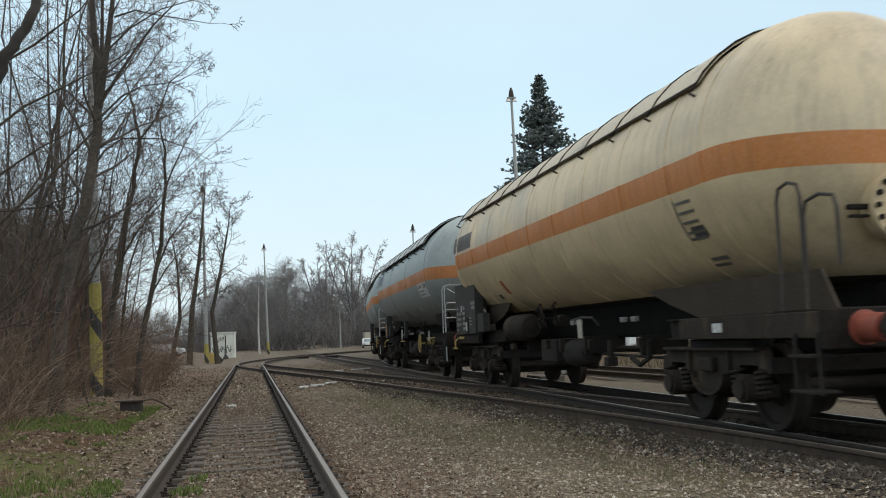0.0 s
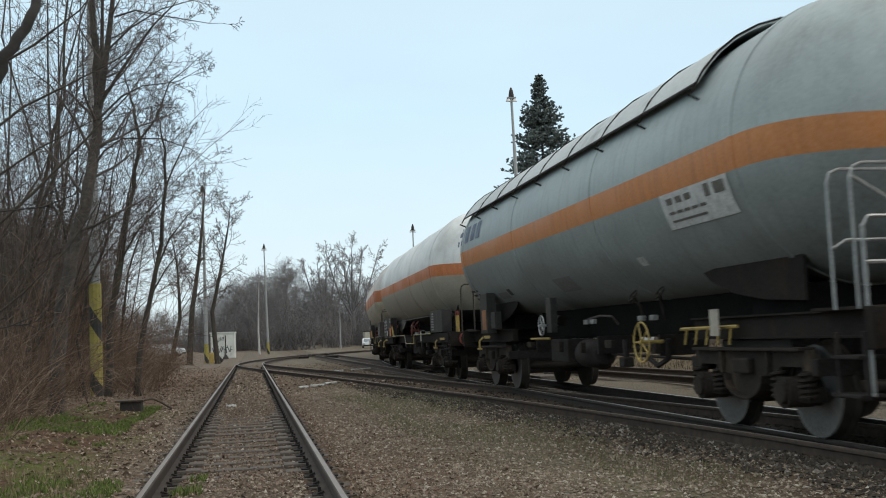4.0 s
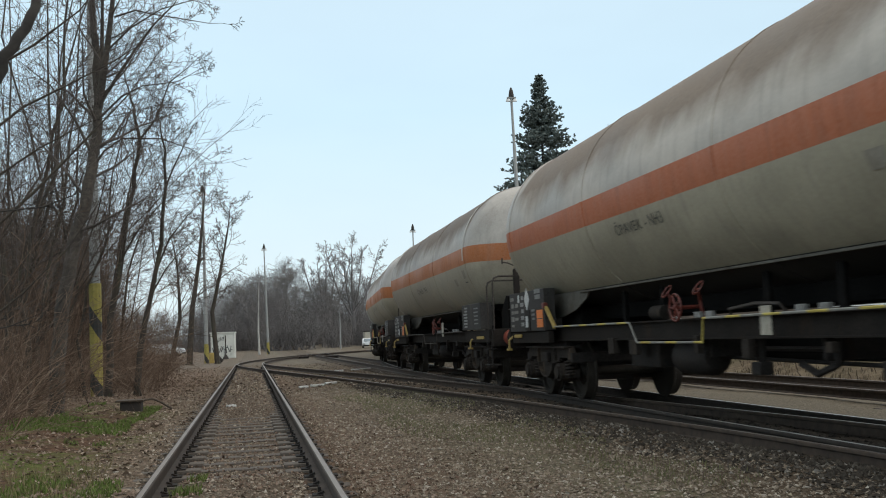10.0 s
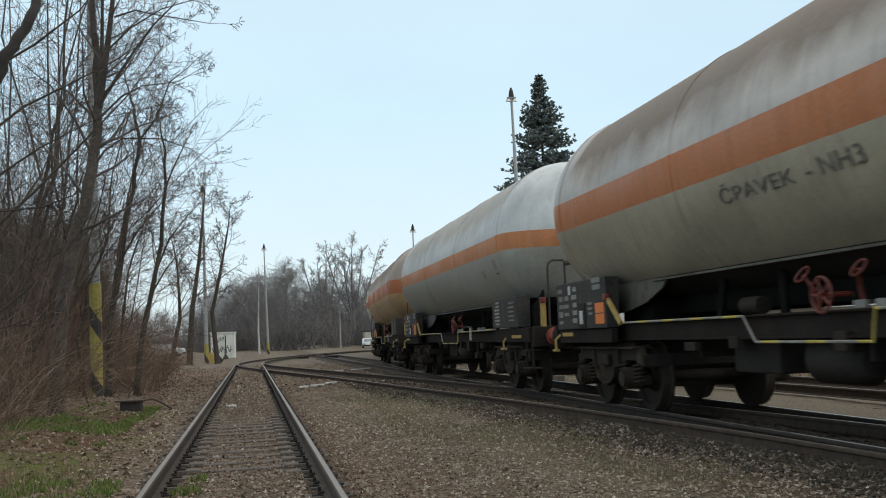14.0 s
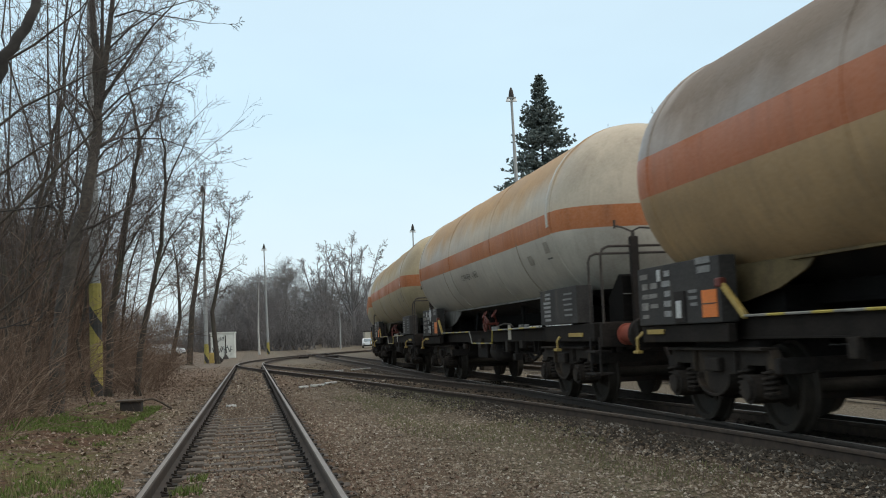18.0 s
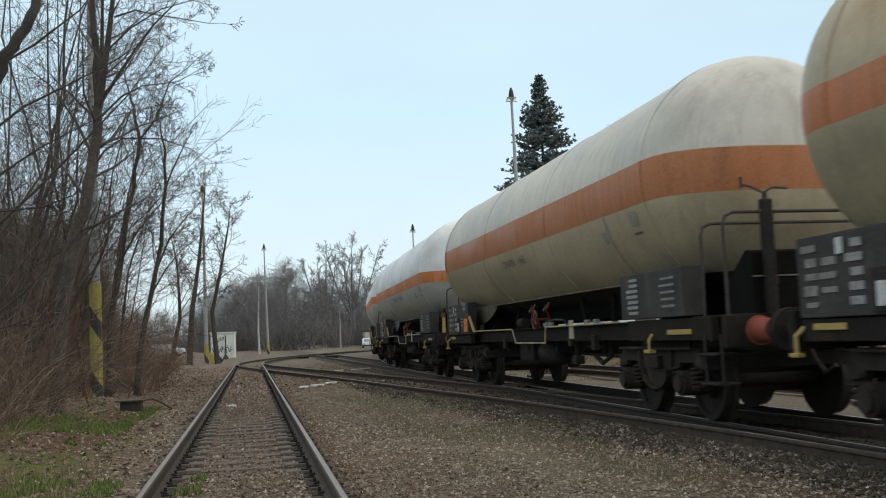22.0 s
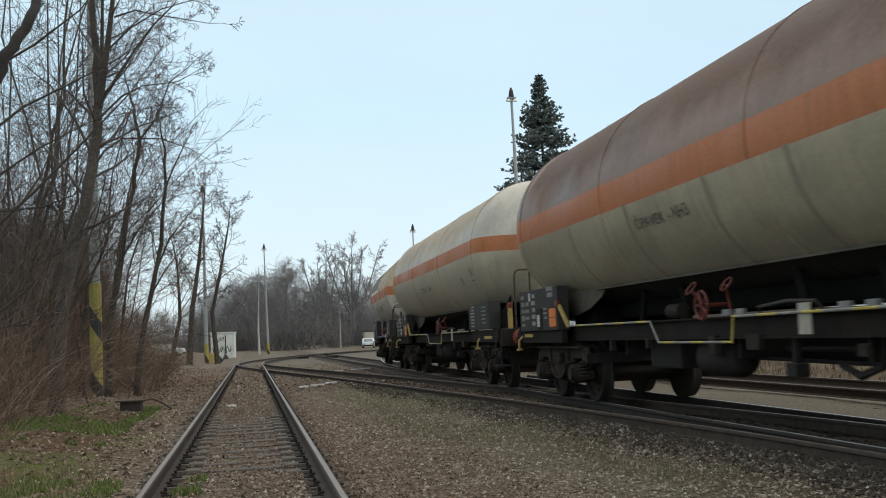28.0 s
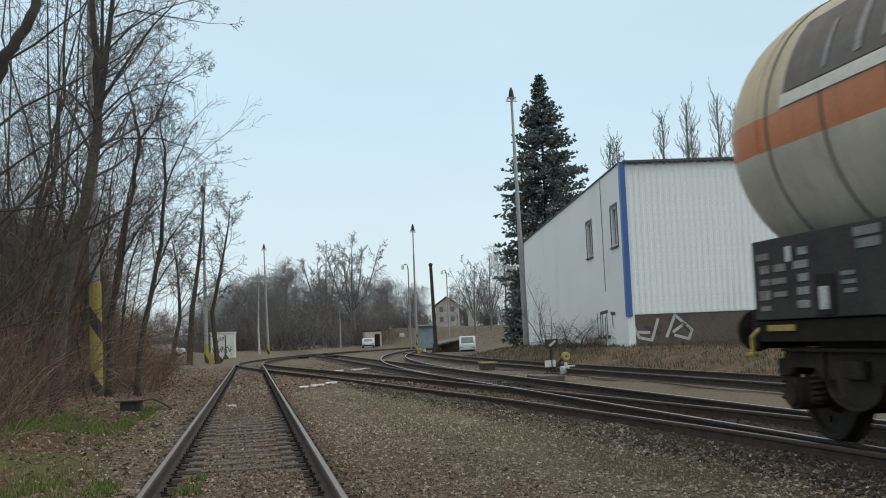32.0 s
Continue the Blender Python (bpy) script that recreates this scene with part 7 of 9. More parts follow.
def shrub_mesh(seed, stems, hgt, spread, r, sub, sag=-0.02, area=0.3):
    rng = random.Random(seed)
    w = Brush()
    for i in range(stems):
        a = rng.uniform(0, math.tau)
        d = Vector((math.cos(a) * spread * rng.random(), math.sin(a) * spread * rng.random(), 1))
        ln = hgt * rng.uniform(0.5, 1.1)
        p0 = Vector((rng.gauss(0, area), rng.gauss(0, area), -0.05))
        pts = wander(rng, p0, d, ln, 8, 0.09, sag)
        w.stems.bar(pts, r * rng.uniform(0.6, 1.2), r * 0.25, 3)
        crown(rng, w.twigs, pts, r * 0.7, r * 0.2, sub, 0.36, 0.6, 0.0, 0.15, 0.0035)
    return w


SHRUBS = [shrub_mesh(200 + i, 22, 3.6, 1.15, 0.014, (8, 4), -0.09, 0.45).mesh(M_BRUSH) for i in range(4)]
SHRUBS_TALL = [shrub_mesh(220 + i, 8, 6.4, 0.75, 0.02, (10, 6), -0.035).mesh(M_BRUSH) for i in range(3)]


def shrub(me, x, y, s, rz, label, group="thicket shrubs"):
    t = thing("shrub", label, "shrub", group, m=Matrix.Translation((x, y, ground_z(x, y))) @ Matrix.Rotation(rz, 4, "Z"))
    for nm, m in zip(("stem_clump", "crown"), me):
        share(nm, m, t, Matrix.Diagonal((s, s, s, 1)))
    return t


rngs = random.Random(31)
for i in range(46):
    y = rngs.uniform(21.5, 55)
    x = -4.15 - rngs.random() ** 0.9 * (2.5 + y * 0.17)
    if x / y < -0.25:
        x = -y * rngs.uniform(0.17, 0.24)
    if y < 30 and x / y > -0.205:
        x, y = x * (y + 9) / y, y + 9
    sc = 0.36 if x / y > -0.165 else 0.6 if y < 30 else 1.0
    shrub(SHRUBS[i % 4], x, y, sc * rngs.uniform(0.6, 1.15), rngs.uniform(0, 6.28), "tangled brown leafless shrub in the thicket")
for i in range(26):
    y = rngs.uniform(30, 60)
    x = -4.6 - rngs.random() * (3.0 + y * 0.2)
    if not -0.25 < x / y < -0.15:
        x = -y * rngs.uniform(0.15, 0.245)
    shrub(SHRUBS_TALL[i % 3], x, y, rngs.uniform(0.8, 1.3), rngs.uniform(0, 6.28), "tall thin leafless saplings")
# tall arching stems whose tops interlace above the brush
TANGLE = [shrub_mesh(230 + i, 8, 9.2, 0.5, 0.022, (12, 6), -0.012, 0.6).mesh(M_TANGLE) for i in range(3)]
for i in range(27):
    y, r = rngs.uniform(22, 44), -(0.155 + 0.085 * (i + rngs.random()) / 27)
    if y < 31 and r > -0.215:
        y += 9
    shrub(TANGLE[i % 3], y * r, y, rngs.uniform(0.7, 1.1), rngs.uniform(0, 6.28), "tall arching leafless stems with interlaced tops")
for r, y, sc in ((-0.112, 52, 0.8), (-0.095, 56, 0.75), (-0.078, 60, 0.7), (-0.125, 47, 0.8), (-0.105, 63, 0.85)):
    shrub(SHRUBS_TALL[int(y) % 3], y * r, y, sc, y, "tall thin leafless saplings")
# close-set thin stems that fill the depth of the thicket
STEMS = [shrub_mesh(240 + i, 30, 5.2, 0.25, 0.013, (8, 4), 0.0, 1.1).mesh(M_BRUSH) for i in range(3)]
for i in range(40):
    y = rngs.uniform(32, 62)
    x = -3.9 - 0.012 * y - rngs.random() * (2.5 + y * 0.2)
    sc = 0.42 if x / y > -0.14 else 1.0
    shrub(STEMS[i % 3], x, y, sc * rngs.uniform(0.7, 1.15), rngs.uniform(0, 6.28), "close-set thin brown stems in the thicket")
# long arching canes at the edge of the thicket
CANES = [shrub_mesh(260 + i, 4, 4.4, 1.2, 0.012, (8, 4), -0.09, 0.4).mesh(M_BRUSH) for i in range(3)]
for i, (x, y, sc) in enumerate(((-4.3, 15.0, 0.9), (-4.6, 16.4, 0.95), (-4.0, 17.6, 0.9), (-4.9, 18.6, 1.1), (-4.2, 19.6, 0.9), (-5.0, 22.5, 1.1))):
    shrub(CANES[i % 3], x, y, sc, i * 1.9, "long arching leafless canes at the edge of the thicket")
NEAR_CANES = [shrub_mesh(270 + i, 6, 3.4, 1.6, 0.009, (5, 3), -0.13, 0.3).mesh(M_BRUSH) for i in range(2)]
for i, (x, y, sc) in enumerate(((-3.0, 11.6, 0.75), (-3.3, 12.6, 0.9), (-3.55, 13.6, 1.0), (-3.9, 14.4, 1.1))):
    shrub(NEAR_CANES[i % 2], x, y, sc, i * 2.3, "a few long arching canes by the verge")
# thin saplings by the siding
for i in range(5):
    y = rngs.uniform(17.5, 20.5)
    shrub(SHRUBS[i % 4], -y * rngs.uniform(0.235, 0.27), y, rngs.uniform(0.55, 1.0), rngs.uniform(0, 6.28), "tangled brown leafless shrub in the thicket")
for i in range(46):
    y = rngs.uniform(30, 62)
    shrub(SHRUBS[i % 4], -2.75 - 0.02 * y - rngs.random() * (0.6 + y * 0.06), y, rngs.uniform(0.35, 0.7), rngs.uniform(0, 6.28), "low leafless shrub along the verge")
for x, y, s in ((-2.75, 27.2, 0.5), (-3.25, 29.5, 0.45), (-3.0, 30.5, 0.5), (-2.6, 31.2, 0.4), (-3.5, 31.0, 0.55), (-4.6, 18.6, 0.35), (-4.0, 15.2, 0.3), (-2.6, 33, 0.45), (-3.3, 38, 0.5)):
    shrub(SHRUBS[0], x, y, s, x * 3, "small leafless shrub at the verge")
WALL_SAPLING = shrub_mesh(280, 6, 3.9, 0.4, 0.03, (9, 4), 0.02, 0.25).mesh(M_TWIG)
BANK_BUSH = [shrub_mesh(282 + i, 26, 2.3, 1.3, 0.016, (8, 4), -0.12, 0.5).mesh(M_BRUSH) for i in range(2)]
WALL_BUSH = shrub_mesh(281, 12, 2.7, 1.5, 0.022, (8, 4), -0.2, 0.3).mesh(M_TWIG)
shrub(WALL_SAPLING, 15.55, 52.0, 1.0, 0.4, "spindly dark sapling growing against the warehouse", "bushes at the warehouse")
for x, y, sc in ((15.5, 48.6, 0.95), (15.6, 46.6, 0.85), (15.35, 50.2, 0.7)):
    shrub(WALL_BUSH, x, y, sc, x * 7.3, "drooping dark bush growing against the warehouse", "bushes at the warehouse")
rngb = random.Random(64)
for i in range(22):
    x = 14.8 + 8.6 * (i + rngb.random()) / 22
    y = 46.5 - 0.85 * (x - 14.8) + rngb.uniform(-0.8, 0.8)
    shrub(BANK_BUSH[i % 2], x, y, rngb.uniform(0.32, 0.5), x * 3.1, "low brown leafless bush by the warehouse", "bushes at the warehouse")

# far trees: a few kinds, repeated
FAR = []
for i in range(6):
    hgt = (15, 16.5, 13, 15.5, 14, 12)[i]
    pts = [(0, 0, 0), (0.2, 0, hgt * 0.25), (-0.1 + 0.2 * i % 3, 0.1, hgt * 0.55), (0.1, 0, hgt)]
    rng = random.Random(300 + i)
    w = Wood()
    fine = [Vector(q) for q in pts]
    w.bar(fine, 0.26, 0.04, 7)
    c = Wood()
    crown(rng, c, fine, 0.26, 0.04, (26, 10, 7), 0.52, 1.0, 0.03, 0.16, 0.02)
    FAR.append((w.mesh("trunk", M_TWIG_HAZED), c.mesh("crown", M_TWIG_HAZED)))


def far_tree(x, y, s, k, rz, label="distant bare tree in the wooded edge", sx=1.0):
    t = thing("bare_tree", label, "tree", "distant trees", m=Matrix.Translation((x, y, ground_z(x, y) - 0.1)) @ Matrix.Rotation(rz, 4, "Z"))
    d = Matrix.Diagonal((s * sx, s * sx, s, 1))
    share("trunk", FAR[k][0], t, d)
    share("crown", FAR[k][1], t, d)


rngf = random.Random(55)
SKYLINE = ((-0.30, 0.075), (-0.14, 0.07), (-0.125, 0.030), (-0.05, 0.034), (-0.03, 0.062), (0.0166, 0.074), (0.055, 0.068), (0.075, 0.052), (0.122, 0.050), (0.137, 0.054), (0.150, 0.038), (0.168, 0.034), (0.21, 0.046), (0.26, 0.040), (0.5, 0.04))
FAR_H = (15, 16.5, 13, 15.5, 14, 12)


def skyline(r):
    """Slope from the camera up to the tops of the distant wood, along the direction x / y = r."""
    for (a, ea), (b, eb) in zip(SKYLINE, SKYLINE[1:]):
        if r <= b:
            return ea + (eb - ea) * max(0.0, (r - a) / (b - a))
    return SKYLINE[-1][1]


for i in range(64):
    x = -46 + 82 * (i + rngf.random()) / 64
    y = rngf.uniform(165, 225)
    if 0.168 < x / y < 0.205:
        continue
    top = skyline(x / y) * y + 1.1
    far_tree(x, y, top * rngf.uniform(0.72, 0.98) / (FAR_H[i % 6] * 1.04), i % 6, rngf.uniform(0, 6.28))
for i in range(16):
    yy = rngf.uniform(85, 150)
    far_tree(-0.15 * yy - 14 * rngf.random(), yy, rngf.uniform(0.7, 1.0), i % 6, rngf.uniform(0, 6.28), "bare tree behind the thicket")
for x, y, hgt, sd in ((18.3, 182, 18.4, 71), (13.9, 186, 16.6, 72)):
    fk = []
    for a in (-0.55, -0.2, 0.25, 0.6):
        fk.append(([(x, y, hgt * 0.28), (x + a * hgt * 0.22, y, hgt * 0.5), (x + a * hgt * 0.36, y, hgt * 0.74), (x + a * hgt * 0.46, y, hgt * 0.95)], 0.22))
    tree("bare_tree", "tall wide-crowned bare tree above the tree line", [(x, y, 0), (x + 0.1, y, hgt * 0.28), (x, y, hgt * 0.6), (x + 0.2, y, hgt)], 0.46, 0.03, (14, 8, 5), sd, 0.33, 0.78, 0.03, 0.35, M_TWIG_HAZED, M_TWIG_HAZED, fk, "distant trees", 0.026)
for x, y, hgt, sd in ((31.4, 140, 9.6, 73), (34.2, 142, 11.0, 74)):
    fk = [([(x, y, hgt * 0.12 + 2), (x + a * hgt * 0.2, y, hgt * 0.5 + 2), (x + a * hgt * 0.42, y, hgt * 0.85 + 2)], 0.12) for a in (-0.8, -0.4, 0.35, 0.7)]
    tree("bare_tree", "spreading bare tree on the raised waste ground", [(x, y, 2.2), (x, y, hgt * 0.5 + 2), (x + 0.2, y, hgt + 2)], 0.16, 0.04, (10, 6, 4), sd, 0.33, 0.7, 0.04, 0.35, M_TWIG_HAZED, M_TWIG_HAZED, fk, "distant trees", 0.02)
for x, y, s in ((38.5, 150, 0.7),):
    far_tree(x, y, s, 3, x, "bare tree on the raised waste ground")
for x, y, s in ((31, 222, 0.6), (54, 246, 0.62), (50, 240, 0.7), (56, 236, 0.7), (29, 215, 0.66)):
    far_tree(x, y, s, int(x) % 6, x)
# undergrowth greyed like the far trees, haze put into its stem colour
M_BRUSH_HAZED = rough_mat("hazed_brush", (0.12, 0.112, 0.110), (0.20, 0.186, 0.18), 0.15, 1.0, 0, 0.0, 1.5)


def far_brush_mesh(seed):
    rng = random.Random(seed)
    w = Brush()
    for i in range(70):
        a = rng.uniform(0, math.tau)
        p0 = Vector((rng.uniform(-3.2, 3.2), rng.uniform(-2, 2), -0.1))
        pts = wander(rng, p0, Vector((math.cos(a) * 0.35, math.sin(a) * 0.35, 1)), rng.uniform(1.8, 6.0), 5, 0.15, -0.02)
        w.stems.bar(pts, 0.07, 0.025, 3)
        crown(rng, w.twigs, pts, 0.05, 0.02, (9, 3), 0.36, 0.7, 0.05, 0.05, 0.022)
    return w.mesh(M_BRUSH_HAZED)


FAR_BRUSH = [far_brush_mesh(500 + i) for i in range(4)]
for i in range(60):
    x = -44 + 84 * (i + rngf.random()) / 60
    yy = rngf.uniform(152, 215)
    if 0.168 < x / yy < 0.205:
        continue
    shrub(FAR_BRUSH[i % 4], x, yy, rngf.uniform(0.75, 1.2) * (0.42 if -0.13 < x / yy < -0.04 else 1.0 if x < 24 else 0.55), x, "distant leafless undergrowth in a dense belt", "distant undergrowth")
for i in range(22):
    x = -50 + 110 * (i + rngf.random()) / 22
    shrub(FAR_BRUSH[i % 4], x, rngf.uniform(232, 250), rngf.uniform(0.8, 1.1) * (0.5 if -30 < x < -10 else 1.0), x, "distant leafless undergrowth in a dense belt", "distant undergrowth")
for i in range(14):
    yy = rngf.uniform(70, 130)
    shrub(FAR_BRUSH[i % 4], -0.15 * yy - 12 * rngf.random(), yy, rngf.uniform(0.5, 0.8), i, "leafless undergrowth behind the thicket", "distant undergrowth")


# upright poplars behind the warehouse
def poplar_mesh(seed):
    rng = random.Random(seed)
    c = Wood()
    fine = [Vector((rng.gauss(0, 0.1), rng.gauss(0, 0.1), 30.0 * i / 8)) for i in range(9)]
    w = Wood()
    w.bar(fine, 0.35, 0.04, 6)
    crown(rng, c, fine, 0.3, 0.06, (80, 9, 4), 0.18, 0.48, 0.12, 0.1, 0.021)
    return w.mesh("trunk", M_TWIG_HAZED), c.mesh("crown", M_TWIG_HAZED)


POP = [poplar_mesh(400), poplar_mesh(401)]
for i, (x, y, hgt) in enumerate(((45.2, 120, 24.5), (46.6, 121, 25.4), (52.8, 120, 27.8), (56.1, 120, 30.2), (57.4, 122, 27), (60.3, 120, 30.8), (63.5, 121, 29), (67, 122, 28))):
    t = thing("poplar", "tall narrow bare poplar behind the warehouse", "tree", "row of poplars", m=Matrix.Translation((x, y, ground_z(x, y) - 0.1)) @ Matrix.Rotation(i * 1.7, 4, "Z"))
    for nm, m in zip(("trunk", "crown"), POP[i % 2]):
        share(nm, m, t, Matrix.Diagonal((1.2, 1.2, hgt / 30, 1)))

# ---- spruce ----
M_NEEDLE = rough_mat("spruce_needles", (0.075, 0.096, 0.088), (0.165, 0.195, 0.178), 0.8, 0.85, 0, 0.0, 6)


def spruce(x, y, hgt, spread, seed):
    rng = random.Random(seed)
    t = thing("spruce", "tall dark green spruce with drooping branches", "tree", m=Matrix.Translation((x, y, ground_z(x, y) - 0.1)))
    w = Wood()
    w.bar([Vector((0, 0, 0)), Vector((0.05, 0, hgt * 0.5)), Vector((0, 0, hgt))], 0.36, 0.03, 8)
    share("trunk", w.mesh("trunk", M_BARK), t)
    b = Wood()
    nd_v, nd_f = [], []
    z = 1.2
    while z < hgt - 0.15:
        u = z / hgt
        ln0 = spread * min(1.0, (hgt - z) / (0.42 * hgt)) ** 0.92 * (0.9 + 0.1 * math.sin(z * 2.1)) + 0.06
        for k in range(11 if u < 0.85 else 8):
            a = rng.uniform(0, math.tau)
            ln = ln0 * rng.uniform(0.62, 1.12)
            d = Vector((math.cos(a), math.sin(a), 0.45 if u > 0.7 else 0.25 - 0.32 * (1 - u)))
            pts = [Vector((0, 0, z))]
            hd = d.normalized()
            m = 6
            for i in range(m):
                hd = (hd + Vector((0, 0, 0.07 if i > 2 else -0.06))).normalized()
                pts.append(pts[-1] + hd * ln / m)
            b.bar(pts, 0.035 * (1 - u) + 0.01, 0.005, 3)
            # tufts of needles along the outer branch
            steps = max(4, int(ln / 0.23))
            for i in range(steps):
                q = 0.22 + 0.78 * (i + rng.random()) / steps
                kk = q * m
                j = min(m - 1, int(kk))
                p0 = pts[j].lerp(pts[j + 1], min(1.0, kk - j)) + Vector((rng.gauss(0, 0.14), rng.gauss(0, 0.14), rng.gauss(0, 0.08))) * min(1.0, 0.2 + 2.5 * (1 - u))
                for s in range(5):
                    wl2 = rng.uniform(0.28, 0.62) * (0.42 + 0.58 * (1 - u))
                    dr = (hd * rng.uniform(0.2, 1.0) + Vector((rng.gauss(0, 0.6), rng.gauss(0, 0.6), rng.uniform(-0.55, 0.5)))).normalized()
                    tip = p0 + dr * wl2
                    side = dr.orthogonal().normalized() * 0.085
                    side.rotate(Matrix.Rotation(rng.uniform(0, 6.28), 3, dr))
                    n0 = len(nd_v)
                    nd_v.extend((p0 - side * 0.5, p0 + side * 0.5, p0.lerp(tip, 0.55) + side, tip, p0.lerp(tip, 0.55) - side))
                    nd_f.append((n0, n0 + 1, n0 + 2, n0 + 3, n0 + 4))
        z += 0.34 * (1.15 - 0.55 * u)
    share("bough_wood", b.mesh("bough_wood", M_BARK), t)
    me = bpy.data.meshes.new("needles")
    me.from_pydata(nd_v, [], nd_f)
    me.materials.append(M_NEEDLE)
    tagged(share("needles", me, t), "dark green needle sprays")
    return t


spruce(27.35, 90, 25.9, 4.6, 9)
spruce(24.2, 87, 5.5, 2.2, 10)


# ---- lamp masts and posts ----
M_MAST = rough_mat("mast_grey", (0.22, 0.22, 0.21), (0.33, 0.33, 0.32), 2, 0.6, 0.2, 0.05, 20)
M_POLE_DARK = rough_mat("tarred_pole", (0.025, 0.02, 0.018), (0.05, 0.042, 0.036), 2, 0.9, 0, 0.2, 20)


def stripe_material(name, pitch):
    m, n, l, b = mat_base(name, 0.6)
    v = coords(n)
    s = n.new("ShaderNodeSeparateXYZ")
    l.new(v, s.inputs[0])
    d = math_node(n, l, "ADD", s.outputs["Z"], math_node(n, l, "MULTIPLY", s.outputs["X"], 1.6))
    f = math_node(n, l, "GREATER_THAN", math_node(n, l, "FRACT", math_node(n, l, "DIVIDE", d, pitch)), 0.3)
    w = noise_node(n, l, v, 6.0, 5.0)
    c = mixc(n, l, f, (0.03, 0.03, 0.028), ramp(n, l, w, [(0.3, (0.23, 0.19, 0.045)), (0.7, (0.37, 0.31, 0.07))]))
    l.new(mixc(n, l, ramp(n, l, w, [(0.6, 0.0), (0.75, 0.7)]), c, (0.12, 0.1, 0.07)), b.inputs["Base Color"])
    return m


M_WARN = stripe_material("warning_stripes", 1.7)


def mast(x, y, tx, hgt, r, warn=0.0, label="tall grey steel lamp mast with a cone lamp", head=True):
    z0 = ground_z(x, y)
    t = thing("lamp_mast", label, "lamp mast", "lamp masts", m=Matrix.Translation((x, y, z0)))
    d = tx - x
    bm = bmesh.new()
    seg = ((0.0, 1.0), (0.45, 0.8), (0.46, 0.68), (0.8, 0.55), (0.81, 0.45), (1.0, 0.4))
    pipe(bm, [(d * u, 0, hgt * u - (0.2 if u == 0 else 0)) for u, k in seg], [r * k for u, k in seg], 10)
    part("pole", bm, M_MAST, t, "", True)
    if warn:
        bm = bmesh.new()
        pipe(bm, [(d * u * warn / hgt, 0, warn * u) for u in (0.0, 0.5, 1.0)], r * 1.06, 10)
        part("warning_band", bm, M_WARN, t, "yellow and black warning stripes", True)
    if head:
        bm = bmesh.new()
        soft_box(bm, (d, 0, hgt), (0.55, 0.24, 0.09), 0.03)
        part("crossbar", bm, M_MAST, t)
        bm = bmesh.new()
        lathe(bm, [(hgt + 0.06, 0.17), (hgt + 0.12, 0.17), (hgt + 0.4, 0.13), (hgt + 0.62, 0.05), (hgt + 0.66, 0.0001)], "Z", 12, (d, 0, 0))
        part("lamp", bm, M_POLE_DARK, t, "", True)
        for s in (-1, 1):
            bm = bmesh.new()
            lathe(bm, [(hgt - 0.22, 0.16), (hgt - 0.08, 0.12), (hgt - 0.06, 0.0001)], "Z", 10, (d + s * 0.2, 0, 0))
            part("lamp", bm, M_WFRAME, t)
    return t


mast(16.32, 58.9, 16.08, 15.28, 0.19)
mast(16.92, 103.5, 16.95, 13.0, 0.16)
mast(-3.38, 81.5, -3.46, 13.5, 0.17, 1.5)
mast(2.22, 130, 1.98, 13.4, 0.17, 1.5)
mast(-4.09, 28.7, -4.2, 13.0, 0.155, 3.05, "grey steel mast with a striped warning band", False)
mast(13.11, 150, 13.12, 5.6, 0.13, 0, "short grey post with a plain top", False)


def arm_lamp(x, y, hgt, side):
    t = thing("street_lamp", "grey street lamp with a curved arm", "street lamp", "street lamps", m=Matrix.Translation((x, y, ground_z(x, y))))
    bm = bmesh.new()
    pipe(bm, [(0, 0, -0.1), (0, 0, hgt * 0.6), (0, 0, hgt - 0.5), (side * 0.08, 0, hgt - 0.12), (side * 0.28, 0, hgt), (side * 0.48, 0, hgt - 0.1)], [0.085, 0.075, 0.06, 0.05, 0.05, 0.05], 8)
    part("pole", bm, M_MAST, t, "", True)
    bm = bmesh.new()
    soft_box(bm, (side * 0.54, 0, hgt - 0.32), (0.26, 0.26, 0.42), 0.07)
    part("lamp_head", bm, M_WFRAME, t)


arm_lamp(15.75, 100, 9.1, -1)
arm_lamp(23.6, 120, 9.4, -1)
bm = bmesh.new()
pole_t = thing("telegraph_pole", "black tarred wooden pole beside the track", "pole", m=Matrix.Translation((16.36, 89.4, ground_z(16.36, 89.4))))
pipe(bm, [(0, 0, -0.2), (-0.1, 0, 4), (-0.21, 0, 7.9)], [0.20, 0.17, 0.14], 10)
part("pole", bm, M_POLE_DARK, pole_t, "", True)
bm = bmesh.new()
lathe(bm, [(7.88, 0.17), (7.98, 0.2), (8.1, 0.14), (8.14, 0.0001)], "Z", 10, (-0.21, 0, 0))
part("cap", bm, M_POLE_DARK, pole_t)
bm = bmesh.new()
for i in range(3):
    rod(bm, (0.0, 0, 0.9), (math.cos(i * 2.1) * 0.6, math.sin(i * 2.1) * 0.6, -0.05), 0.07, 6)
part("stay", bm, M_POLE_DARK, pole_t)
tree("birch", "slim pale birch trunk at the wood edge", [(1.1, 130, 0), (1.05, 130, 3), (1.1, 130, 6), (1.3, 130, 10)], 0.16, 0.03, (18, 6, 4), 61, 0.3, 0.7, 0.06, 0.45, M_BIRCH, M_TWIG_HAZED, thin=0.015)

